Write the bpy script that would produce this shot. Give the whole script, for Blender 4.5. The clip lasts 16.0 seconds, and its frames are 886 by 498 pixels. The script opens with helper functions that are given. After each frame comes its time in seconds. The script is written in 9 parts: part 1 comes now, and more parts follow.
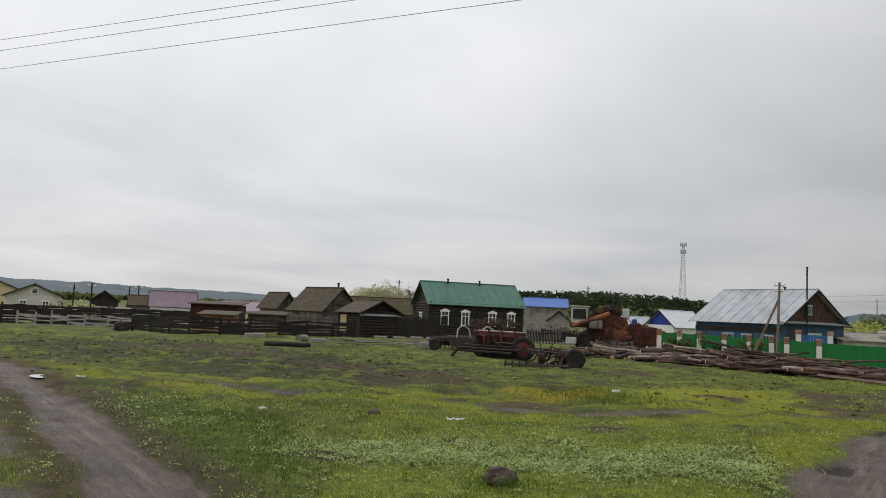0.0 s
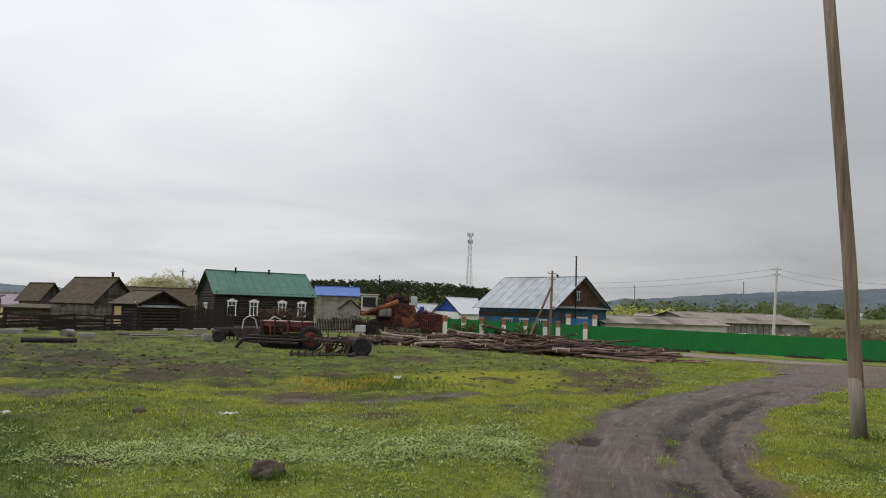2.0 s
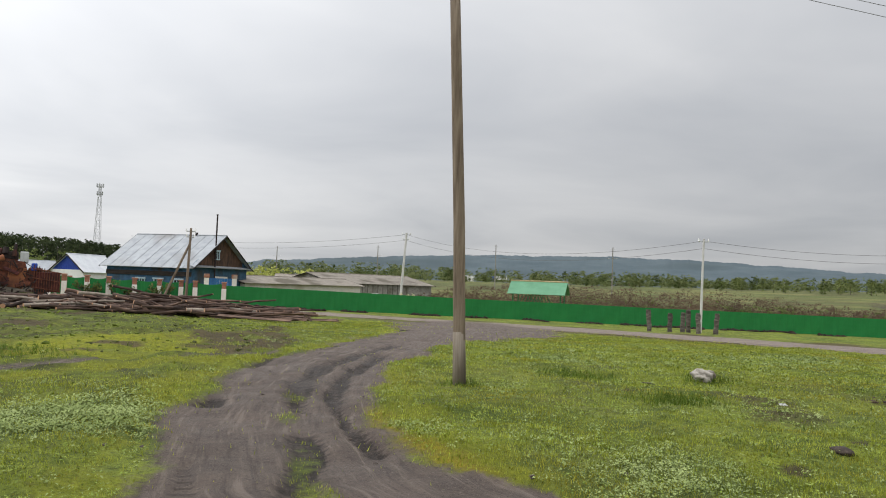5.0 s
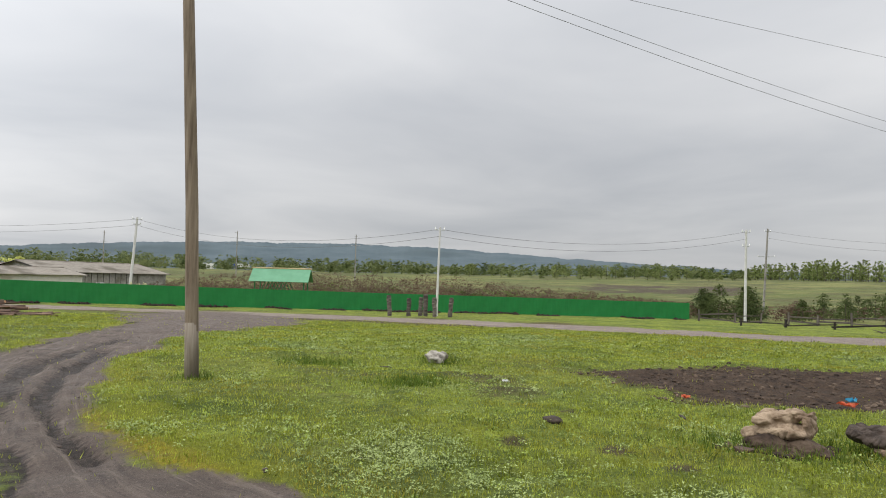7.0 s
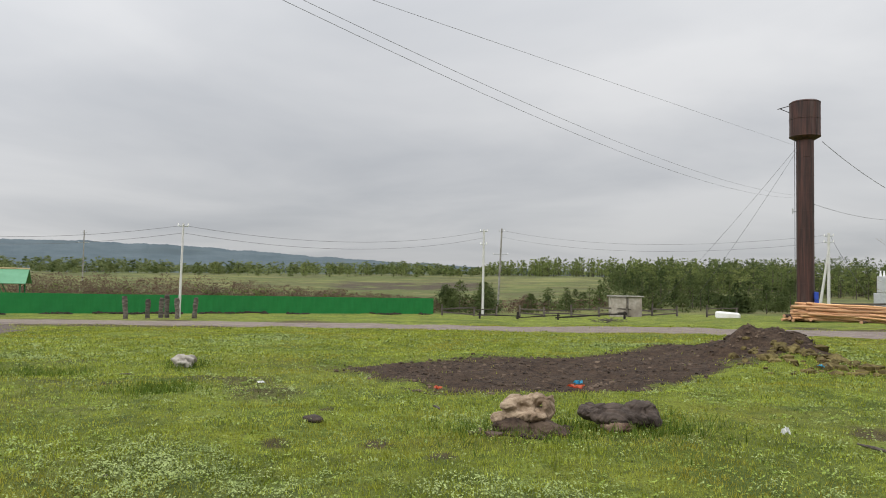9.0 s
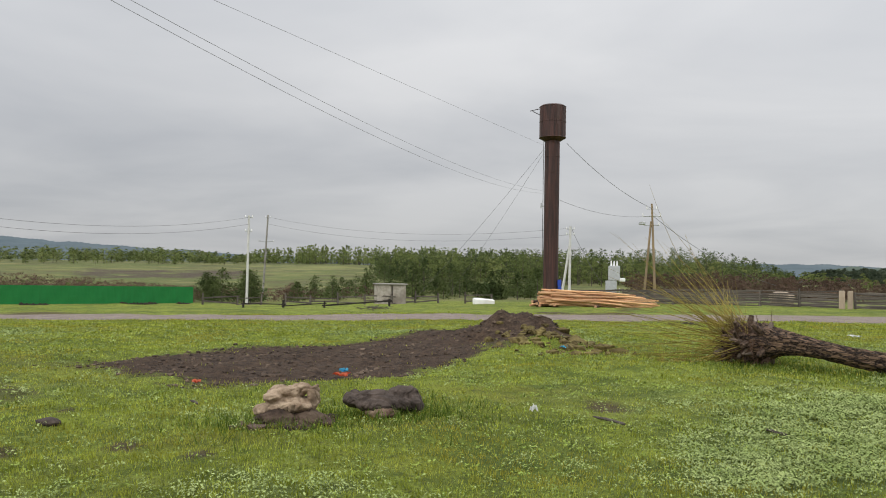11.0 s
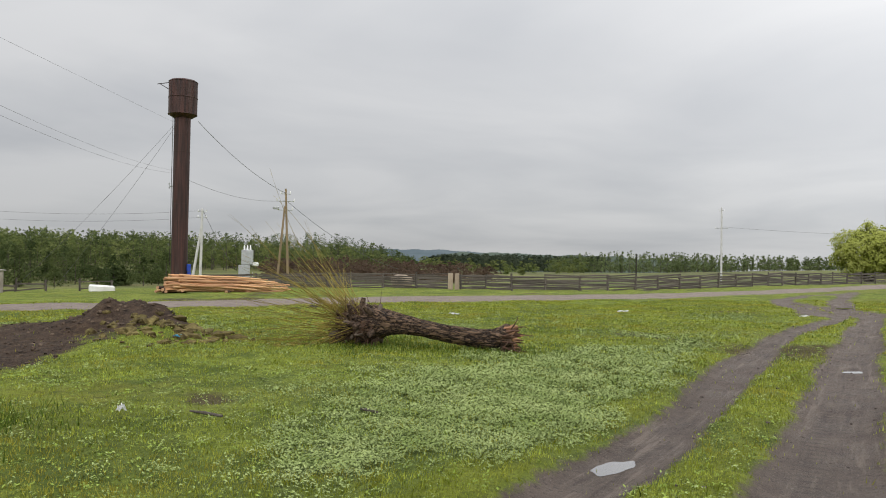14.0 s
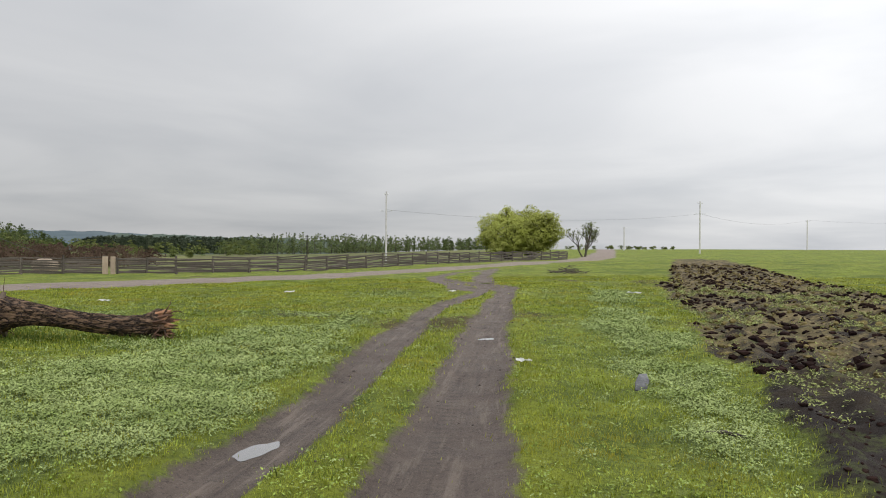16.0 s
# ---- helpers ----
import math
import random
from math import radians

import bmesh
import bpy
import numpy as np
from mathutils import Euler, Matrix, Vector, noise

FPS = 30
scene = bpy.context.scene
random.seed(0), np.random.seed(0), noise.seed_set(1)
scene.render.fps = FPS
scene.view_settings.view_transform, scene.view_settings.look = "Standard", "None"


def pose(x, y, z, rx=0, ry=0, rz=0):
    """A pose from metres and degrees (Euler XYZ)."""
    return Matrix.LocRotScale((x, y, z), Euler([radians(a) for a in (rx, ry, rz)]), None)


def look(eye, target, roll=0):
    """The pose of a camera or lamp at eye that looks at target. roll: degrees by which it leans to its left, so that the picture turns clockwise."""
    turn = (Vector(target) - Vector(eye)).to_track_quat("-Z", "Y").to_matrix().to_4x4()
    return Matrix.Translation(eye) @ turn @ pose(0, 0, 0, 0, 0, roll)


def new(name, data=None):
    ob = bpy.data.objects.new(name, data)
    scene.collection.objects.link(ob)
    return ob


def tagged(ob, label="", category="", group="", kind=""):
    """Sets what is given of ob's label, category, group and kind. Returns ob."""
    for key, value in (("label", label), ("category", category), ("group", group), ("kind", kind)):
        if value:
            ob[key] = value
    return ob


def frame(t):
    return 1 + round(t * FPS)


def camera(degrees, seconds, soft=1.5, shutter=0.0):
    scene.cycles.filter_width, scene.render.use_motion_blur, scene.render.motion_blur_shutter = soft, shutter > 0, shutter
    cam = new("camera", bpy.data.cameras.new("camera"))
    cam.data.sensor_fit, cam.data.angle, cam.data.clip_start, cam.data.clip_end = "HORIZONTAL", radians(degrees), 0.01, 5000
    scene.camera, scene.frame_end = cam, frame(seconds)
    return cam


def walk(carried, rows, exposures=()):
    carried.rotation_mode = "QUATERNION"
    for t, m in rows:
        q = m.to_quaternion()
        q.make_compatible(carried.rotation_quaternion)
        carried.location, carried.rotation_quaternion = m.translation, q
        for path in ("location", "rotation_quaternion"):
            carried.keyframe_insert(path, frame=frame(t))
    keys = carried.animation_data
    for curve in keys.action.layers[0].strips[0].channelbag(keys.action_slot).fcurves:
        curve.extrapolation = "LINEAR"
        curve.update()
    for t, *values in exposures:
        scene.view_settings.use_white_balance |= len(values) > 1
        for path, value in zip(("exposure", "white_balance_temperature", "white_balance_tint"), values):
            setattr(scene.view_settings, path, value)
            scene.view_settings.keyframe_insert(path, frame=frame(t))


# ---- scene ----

# ---- camera and walk: seconds, place, yaw, pitch, roll ----
ROWS = [
    (0.0, -0.000, 0.000, 1.600, 0.00, 4.97, 2.60),
    (0.5, 0.055, -0.006, 1.605, -4.07, 4.91, 2.41),
    (1.0, 0.109, -0.011, 1.608, -7.93, 4.83, 2.19),
    (1.5, 0.168, -0.008, 1.611, -11.65, 4.79, 1.95),
    (2.0, 0.228, 0.005, 1.613, -15.64, 4.70, 1.68),
    (2.5, 0.286, 0.028, 1.611, -19.60, 4.45, 1.64),
    (3.0, 0.340, 0.049, 1.605, -23.68, 4.08, 1.81),
    (3.5, 0.378, 0.052, 1.596, -28.11, 3.64, 2.01),
    (4.0, 0.399, 0.058, 1.591, -33.02, 3.17, 2.09),
    (6.5, 0.542, 0.060, 1.599, -56.34, 2.39, 1.93),
    (7.0, 0.576, 0.066, 1.599, -61.57, 2.29, 1.65),
    (7.5, 0.603, 0.112, 1.601, -66.68, 2.27, 1.38),
    (8.0, 0.599, 0.171, 1.601, -71.58, 2.28, 1.15),
    (8.5, 0.571, 0.214, 1.596, -76.06, 2.47, 1.01),
    (11.0, 0.676, 0.221, 1.594, -98.03, 1.96, 1.08),
    (11.5, 0.741, 0.191, 1.591, -102.31, 1.76, 0.90),
    (12.0, 0.798, 0.140, 1.588, -106.85, 1.59, 0.88),
    (12.5, 0.830, 0.052, 1.595, -111.68, 1.52, 1.05),
    (13.0, 0.826, -0.084, 1.609, -116.40, 1.49, 1.15),
    (13.5, 0.852, -0.187, 1.614, -120.84, 1.44, 1.10),
    (14.0, 0.856, -0.268, 1.609, -125.06, 1.25, 0.95),
    (14.5, 0.865, -0.335, 1.598, -129.91, 1.04, 0.88),
    (15.0, 0.859, -0.413, 1.586, -135.53, 0.81, 0.83),
    (15.5, 0.832, -0.501, 1.581, -142.22, 0.61, 0.65),
    (16.0, 0.806, -0.584, 1.576, -149.52, 0.16, 0.45),
]
cam = camera(60.8, 16.0, soft=1.0)
walk(cam, [(t, pose(x, y, z, 90 + p, 0, w) @ pose(0, 0, 0, 0, 0, r)) for t, x, y, z, w, p, r in ROWS],
     [(0, -0.28), (2.5, -0.12), (4.0, 0.05), (7.0, 0.33), (11.0, 0.25), (14.0, 0.17), (16.0, 0.14)])

# ---- world and sun: a thick overcast, brighter overhead ----
def sky_world():
    w = bpy.data.worlds.new("overcast_sky")
    w.use_nodes = True
    scene.world = w
    n, l = w.node_tree.nodes, w.node_tree.links
    n.clear()
    out = n.new("ShaderNodeOutputWorld")
    sky = n.new("ShaderNodeTexSky")
    sky.sky_type, sky.sun_disc = "NISHITA", False
    sky.sun_elevation, sky.sun_rotation = radians(38), radians(-35)
    blue = n.new("ShaderNodeBackground")
    blue.inputs[1].default_value = 0.06
    l.new(sky.outputs[0], blue.inputs[0])
    co = n.new("ShaderNodeTexCoord")
    sep = n.new("ShaderNodeSeparateXYZ")
    l.new(co.outputs["Generated"], sep.inputs[0])

    def math_node(op, a, b=None):
        m = n.new("ShaderNodeMath")
        m.operation = op
        for i, v in enumerate((a, b)):
            if v is None:
                continue
            if isinstance(v, (int, float)):
                m.inputs[i].default_value = v
            else:
                l.new(v, m.inputs[i])
        return m.outputs[0]
    up = math_node("MAXIMUM", sep.outputs[2], 0.0)
    den = math_node("ADD", up, 0.10)
    comb = n.new("ShaderNodeCombineXYZ")
    l.new(math_node("DIVIDE", sep.outputs[0], den), comb.inputs[0])
    l.new(math_node("DIVIDE", sep.outputs[1], den), comb.inputs[1])
    big = n.new("ShaderNodeTexNoise")
    big.inputs["Scale"].default_value, big.inputs["Detail"].default_value, big.inputs["Roughness"].default_value = 0.55, 5, 0.5
    big.inputs["Distortion"].default_value = 0.4
    l.new(comb.outputs[0], big.inputs["Vector"])
    low = n.new("ShaderNodeTexNoise")
    low.inputs["Scale"].default_value, low.inputs["Detail"].default_value = 0.16, 3
    l.new(comb.outputs[0], low.inputs["Vector"])
    ramp = n.new("ShaderNodeValToRGB")
    ramp.color_ramp.elements[0].position, ramp.color_ramp.elements[0].color = 0.34, (0.66, 0.685, 0.73, 1)
    ramp.color_ramp.elements[1].position, ramp.color_ramp.elements[1].color = 0.60, (0.98, 0.985, 1.0, 1)
    both = math_node("ADD", math_node("MULTIPLY", big.outputs[0], 0.55), math_node("MULTIPLY", low.outputs[0], 0.45))
    l.new(both, ramp.inputs[0])
    # overcast luminance rises towards the zenith
    lum = math_node("ADD", math_node("MULTIPLY", up, SKY_RISE), SKY_LOW)
    # heavier cloud on the east side
    east = math_node("ADD", math_node("MULTIPLY", sep.outputs[0], 0.996), math_node("MULTIPLY", sep.outputs[1], -0.087))
    ms = n.new("ShaderNodeMapRange")
    ms.interpolation_type = "SMOOTHSTEP"
    ms.inputs["From Min"].default_value, ms.inputs["From Max"].default_value = -0.4, 1.0
    ms.inputs["To Min"].default_value, ms.inputs["To Max"].default_value = 1.42, 0.75
    l.new(east, ms.inputs[0])
    lum = math_node("MULTIPLY", lum, ms.outputs[0])
    mul = n.new("ShaderNodeMixRGB")
    mul.blend_type = "MULTIPLY"
    mul.inputs[0].default_value = 1.0
    l.new(ramp.outputs[0], mul.inputs[1])
    l.new(lum, mul.inputs[2])
    cloud = n.new("ShaderNodeBackground")
    l.new(mul.outputs[0], cloud.inputs[0])
    mix = n.new("ShaderNodeMixShader")
    mix.inputs[0].default_value = 0.93
    l.new(blue.outputs[0], mix.inputs[1])
    l.new(cloud.outputs[0], mix.inputs[2])
    l.new(mix.outputs[0], out.inputs[0])


SKY_LOW, SKY_RISE = 0.62, 0.95
sky_world()
sun = new("sun", bpy.data.lights.new("sun", "SUN"))
sun.data.energy, sun.data.angle, sun.data.color = 0.9, radians(30), (1.0, 0.97, 0.92)
sun.matrix_world = look((0, 0, 50), (50 * math.sin(radians(35)) * 0.9, -50 * math.cos(radians(35)) * 0.9, 8))


# ---- materials ----
def mat(name, c1, c2=None, scale=6.0, rough=0.85, metal=0.0, bump=0.15, bscale=None, stretch=(1, 1, 1), vary=0.0, c3=None, spec=0.3):
    """Two tones mixed by noise in object space, a third for stains, fine relief; vary: by piece."""
    m = bpy.data.materials.new(name)
    m.use_nodes = True
    n, l = m.node_tree.nodes, m.node_tree.links
    b = n["Principled BSDF"]
    b.inputs["Roughness"].default_value, b.inputs["Metallic"].default_value = rough, metal
    b.inputs["Specular IOR Level"].default_value = spec
    c2 = c2 or tuple(v * 0.75 for v in c1)
    co, mp = n.new("ShaderNodeTexCoord"), n.new("ShaderNodeMapping")
    mp.inputs["Scale"].default_value = stretch
    l.new(co.outputs["Object"], mp.inputs[0])
    n1 = n.new("ShaderNodeTexNoise")
    n1.inputs["Scale"].default_value, n1.inputs["Detail"].default_value, n1.inputs["Roughness"].default_value = scale, 6, 0.65
    l.new(mp.outputs[0], n1.inputs["Vector"])
    r = n.new("ShaderNodeValToRGB")
    r.color_ramp.elements[0].position, r.color_ramp.elements[1].position = 0.36, 0.64
    r.color_ramp.elements[0].color, r.color_ramp.elements[1].color = (*c1, 1), (*c2, 1)
    l.new(n1.outputs[0], r.inputs[0])
    col = r.outputs[0]
    if c3:
        n3 = n.new("ShaderNodeTexNoise")
        n3.inputs["Scale"].default_value, n3.inputs["Detail"].default_value = scale * 0.22, 5
        l.new(mp.outputs[0], n3.inputs["Vector"])
        r3 = n.new("ShaderNodeValToRGB")
        r3.color_ramp.elements[0].position, r3.color_ramp.elements[1].position = 0.50, 0.66
        l.new(n3.outputs[0], r3.inputs[0])
        mx = n.new("ShaderNodeMixRGB")
        mx.inputs[2].default_value = (*c3, 1)
        l.new(r3.outputs[0], mx.inputs[0])
        l.new(col, mx.inputs[1])
        col = mx.outputs[0]
    if vary:
        oi, geo = n.new("ShaderNodeObjectInfo"), n.new("ShaderNodeNewGeometry")
        ad = n.new("ShaderNodeMath")
        ad.operation = "ADD"
        l.new(oi.outputs["Random"], ad.inputs[0])
        l.new(geo.outputs["Random Per Island"], ad.inputs[1])
        mr = n.new("ShaderNodeMapRange")
        mr.inputs["From Max"].default_value = 2.0
        mr.inputs["To Min"].default_value, mr.inputs["To Max"].default_value = 1 - vary, 1 + vary
        l.new(ad.outputs[0], mr.inputs[0])
        hs = n.new("ShaderNodeHueSaturation")
        l.new(mr.outputs[0], hs.inputs["Value"])
        l.new(col, hs.inputs["Color"])
        col = hs.outputs[0]
    l.new(col, b.inputs["Base Color"])
    if bump:
        n2 = n.new("ShaderNodeTexNoise")
        n2.inputs["Scale"].default_value, n2.inputs["Detail"].default_value = bscale or scale * 5, 4
        l.new(mp.outputs[0], n2.inputs["Vector"])
        bp = n.new("ShaderNodeBump")
        bp.inputs["Strength"].default_value, bp.inputs["Distance"].default_value = bump, 0.02
        l.new(n2.outputs[0], bp.inputs["Height"])
        l.new(bp.outputs[0], b.inputs["Normal"])
    return m


M = dict(
    old_log=mat("old_log_wood", (0.014, 0.010, 0.008), (0.045, 0.035, 0.028), 3, stretch=(0.3, 1, 4), vary=0.3),
    bark_board=mat("brown_gable_boards", (0.030, 0.020, 0.015), (0.11, 0.060, 0.038), 2, stretch=(1, 1, 0.4), vary=0.5),
    grey_wood=mat("weathered_grey_wood", (0.040, 0.033, 0.028), (0.165, 0.142, 0.12), 3, stretch=(0.4, 1, 4), vary=0.6, c3=(0.045, 0.037, 0.03)),
    dark_wood=mat("dark_weathered_wood", (0.010, 0.008, 0.007), (0.036, 0.029, 0.025), 3, stretch=(0.4, 1, 4), vary=0.4),
    mossy_roof=mat("mossy_board_roof", (0.038, 0.028, 0.016), (0.080, 0.060, 0.032), 2.5, c3=(0.055, 0.048, 0.018), vary=0.2),
    green_tin=mat("green_painted_tin", (0.045, 0.125, 0.090), (0.062, 0.160, 0.115), 1.5, rough=0.5, c3=(0.040, 0.095, 0.070), bump=0.05, vary=0.12),
    green_fence=mat("green_profiled_steel", (0.006, 0.142, 0.028), (0.010, 0.168, 0.036), 0.8, rough=0.5, bump=0.02, vary=0.06),
    shelter_roof=mat("pale_green_tin", (0.085, 0.235, 0.125), (0.115, 0.285, 0.165), 0.8, rough=0.4, bump=0.03),
    green_paint=mat("green_paint_wood", (0.02, 0.13, 0.05), (0.03, 0.17, 0.07), 3),
    tin=mat("galvanised_tin", (0.27, 0.29, 0.31), (0.36, 0.38, 0.40), 1.2, rough=0.5, metal=0.15, c3=(0.22, 0.22, 0.22), bump=0.04, vary=0.1),
    slate=mat("asbestos_slate", (0.20, 0.175, 0.143), (0.29, 0.26, 0.22), 1.5, c3=(0.11, 0.095, 0.07), vary=0.15),
    blue_paint=mat("blue_paint", (0.018, 0.085, 0.22), (0.035, 0.14, 0.32), 3, rough=0.6),
    dark_blue=mat("dark_blue_paint", (0.02, 0.05, 0.30), (0.03, 0.07, 0.36), 3, rough=0.6),
    blue_tin=mat("blue_tin", (0.040, 0.10, 0.33), (0.055, 0.135, 0.40), 1, rough=0.45),
    purple_tin=mat("plum_tin", (0.13, 0.085, 0.11), (0.17, 0.11, 0.14), 1, rough=0.5),
    white_tin=mat("pale_bright_tin", (0.55, 0.57, 0.60), (0.66, 0.68, 0.70), 1.2, rough=0.5),
    white=mat("white_paint", (0.72, 0.72, 0.70), (0.80, 0.80, 0.78), 3, rough=0.6, c3=(0.60, 0.58, 0.54)),
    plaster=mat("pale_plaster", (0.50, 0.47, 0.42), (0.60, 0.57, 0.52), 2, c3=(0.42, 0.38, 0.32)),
    yellow=mat("yellow_siding", (0.55, 0.45, 0.25), (0.62, 0.52, 0.30), 2),
    brick=mat("orange_brick", (0.24, 0.10, 0.06), (0.34, 0.16, 0.10), 5, c3=(0.36, 0.29, 0.23), vary=0.2),
    pale_brick=mat("pale_brick", (0.62, 0.58, 0.52), (0.70, 0.66, 0.60), 5, vary=0.1),
    concrete=mat("grey_concrete", (0.19, 0.18, 0.16), (0.30, 0.285, 0.25), 3, c3=(0.13, 0.12, 0.09)),
    post_wood=mat("weathered_post", (0.105, 0.076, 0.052), (0.235, 0.185, 0.135), 3, stretch=(6, 6, 0.35), c3=(0.066, 0.046, 0.032)),
    pale_pole=mat("pale_concrete_pole", (0.46, 0.45, 0.43), (0.56, 0.55, 0.53), 2),
    tan_pole=mat("tan_wood_pole", (0.19, 0.14, 0.085), (0.29, 0.215, 0.13), 2, stretch=(4, 4, 0.3)),
    rust=mat("rusty_orange_steel", (0.050, 0.017, 0.012), (0.170, 0.055, 0.030), 3.5, c3=(0.022, 0.012, 0.010), rough=0.8),
    orange_rust=mat("bright_orange_rust", (0.16, 0.055, 0.025), (0.30, 0.115, 0.050), 3, c3=(0.075, 0.028, 0.018), rough=0.8),
    red_steel=mat("faded_red_steel", (0.046, 0.012, 0.011), (0.105, 0.028, 0.025), 4, c3=(0.026, 0.012, 0.011), rough=0.7),
    dark_steel=mat("dark_rusty_steel", (0.012, 0.008, 0.008), (0.036, 0.022, 0.019), 4, rough=0.75),
    tower_steel=mat("rusted_tower_steel", (0.020, 0.012, 0.011), (0.075, 0.032, 0.026), 1.4, stretch=(3, 3, 0.18), c3=(0.085, 0.062, 0.056), rough=0.6),
    grey_steel=mat("grey_steel", (0.36, 0.37, 0.37), (0.46, 0.47, 0.47), 3, rough=0.5, metal=0.2),
    rubber=mat("black_rubber", (0.010, 0.010, 0.010), (0.026, 0.025, 0.024), 8, rough=0.8),
    wire=mat("dark_wire", (0.10, 0.10, 0.10), (0.14, 0.14, 0.14), 3, rough=0.6),
    glass=mat("dark_window_glass", (0.03, 0.035, 0.04), (0.06, 0.065, 0.07), 1, rough=0.12, bump=0, spec=0.5),
    bark=mat("furrowed_willow_bark", (0.014, 0.008, 0.006), (0.120, 0.078, 0.050), 9, stretch=(0.16, 2.2, 2.2), bump=1.0, bscale=14),
    raw_wood=mat("torn_raw_wood", (0.24, 0.115, 0.062), (0.36, 0.21, 0.12), 6, vary=0.3),
    twig=mat("yellow_green_withe", (0.135, 0.105, 0.022), (0.29, 0.225, 0.050), 3, vary=0.65, bump=0),
    fresh_log=mat("fresh_peeled_log", (0.42, 0.20, 0.09), (0.62, 0.40, 0.22), 2, stretch=(0.3, 3, 3), c3=(0.20, 0.09, 0.05), vary=0.6),
    pile_log=mat("grey_brown_log", (0.022, 0.013, 0.010), (0.165, 0.105, 0.076), 3, stretch=(0.4, 2, 2), c3=(0.016, 0.010, 0.009), vary=0.85),
    log_end=mat("cut_log_end", (0.40, 0.22, 0.12), (0.50, 0.30, 0.18), 5, vary=0.3),
    rock=mat("dark_fieldstone", (0.048, 0.033, 0.026), (0.105, 0.078, 0.062), 6, c3=(0.16, 0.14, 0.12), bump=0.5),
    sand_rock=mat("tan_boulder", (0.155, 0.105, 0.065), (0.36, 0.275, 0.19), 7, c3=(0.075, 0.042, 0.028), bump=0.7),
    brown_rock=mat("grey_brown_boulder", (0.024, 0.017, 0.013), (0.088, 0.066, 0.053), 6, c3=(0.016, 0.011, 0.009), bump=0.6),
    white_rock=mat("pale_stone", (0.24, 0.215, 0.18), (0.43, 0.40, 0.35), 7, c3=(0.13, 0.105, 0.08), bump=0.7),
    soil=mat("dark_soil_clods", (0.018, 0.011, 0.007), (0.062, 0.039, 0.026), 7, c3=(0.095, 0.066, 0.044), bump=0.7, vary=0.3),
    litter_white=mat("white_plastic", (0.75, 0.75, 0.73), (0.8, 0.8, 0.8), 4, rough=0.5),
    litter_blue=mat("light_blue_plastic", (0.06, 0.40, 0.60), (0.1, 0.48, 0.68), 4, rough=0.5),
    litter_orange=mat("orange_plastic", (0.60, 0.12, 0.05), (0.68, 0.18, 0.08), 4, rough=0.5),
    yellow_paint=mat("faded_yellow_paint", (0.36, 0.27, 0.14), (0.46, 0.36, 0.20), 3),
)


# ---- terrain ----
SLOPE_AT = [-35, -10, 0, 10, 20, 30, 45, 58, 75, 86, 95, 107, 120, 130, 140, 154, 168, 182, 230, 325]
SLOPE = [.0125, .0115, .0095, .012, .018, .0215, .027, .029, .0285, .027, .021, .017, .011, .0095, .006, -.006, -.012, -.011, 0, .0125]
FAR_AT = [-35, 0, 30, 54, 77, 90, 107, 120, 130, 140, 150, 154, 168, 182, 230, 325]
FAR = [0, .1, .2, .3, .6, .7, .4, 0, -.4, -.3, .05, .15, .27, .29, 0, 0]


def ground(x, y):
    """Height of the land: level round the origin, falling gently, rising again far off."""
    x, y = np.asarray(x, float), np.asarray(y, float)
    r, a = np.hypot(x, y), np.degrees(np.arctan2(x, y))
    a = np.where(a < -35, a + 360, a)
    s = np.interp(a, SLOPE_AT, SLOPE)
    near = -s * 7.5 * np.logaddexp(0, (np.minimum(r, 85) - 15) / 7.5)
    edge = (-s * 7.5 * np.logaddexp(0, 140 / 15) - 1.6) / 85
    k = np.clip(np.log(np.maximum(r, 85) / 85) / np.log(350 / 85), 0, 1)
    k = k * k * (3 - 2 * k)
    far = 1.6 + r * (edge * (1 - k) + np.tan(np.radians(np.interp(a, FAR_AT, FAR))) * k)
    return np.where(r < 85, near, far)


def at(a, d, dz=0.0):
    """The place at a bearing (degrees, clockwise from +y) and distance, on the ground."""
    x, y = d * math.sin(radians(a)), d * math.cos(radians(a))
    return Vector((x, y, float(ground(x, y)) + dz))


ROAD = [(10, 84), (22, 62), (31, 48), (38, 34), (39.5, 15), (38.5, 0), (37, -15), (36.5, -30), (34, -48), (32, -65), (35, -90), (44, -125), (70, -210), (200, -600)]
LANE = [(3.2, -1.5), (3.2, 2), (3.8, 5.4), (4.9, 7.6), (6.8, 10.5), (9.0, 13.2), (14, 17.2), (22, 24), (34, 31)]
RUT_L = [(20, -38), (14.3, -26.4), (11.7, -18.5), (8.6, -12.0), (6.9, -8.7), (5.8, -6.5), (5.2, -5.1), (4.7, -3.8), (4.0, -1.5), (3.6, 1)]
RUT_R = [(21.5, -36), (17, -31), (13.7, -27.4), (7.9, -14.4), (5.85, -10.1), (4.8, -7.8), (4.0, -6.2), (3.4, -4.9), (2.4, -2), (2.3, 1)]
FORK_A = [(13.9, -27.5), (14.6, -29.6), (16.4, -30.9), (20.6, -38.5), (24.5, -47), (27.5, -54)]
FORK_B = [(14.6, -27.0), (17.5, -30), (20.7, -34), (24.4, -39.5), (26.1, -45), (26.5, -51)]
BACK = [(-30, 36), (-16, 25), (-10.5, 18.5), (-7.9, 14.7), (-6.2, 12.3), (-4.6, 9.9), (-3.5, 8.4), (-2.25, 6.5), (-1.7, 3), (-2, -4)]
BACK_B = [(-32, 34), (-17, 21), (-11, 15.4), (-8.2, 11.5), (-5.8, 8.3), (-4.2, 5.6), (-3.6, 2), (-4, -4)]
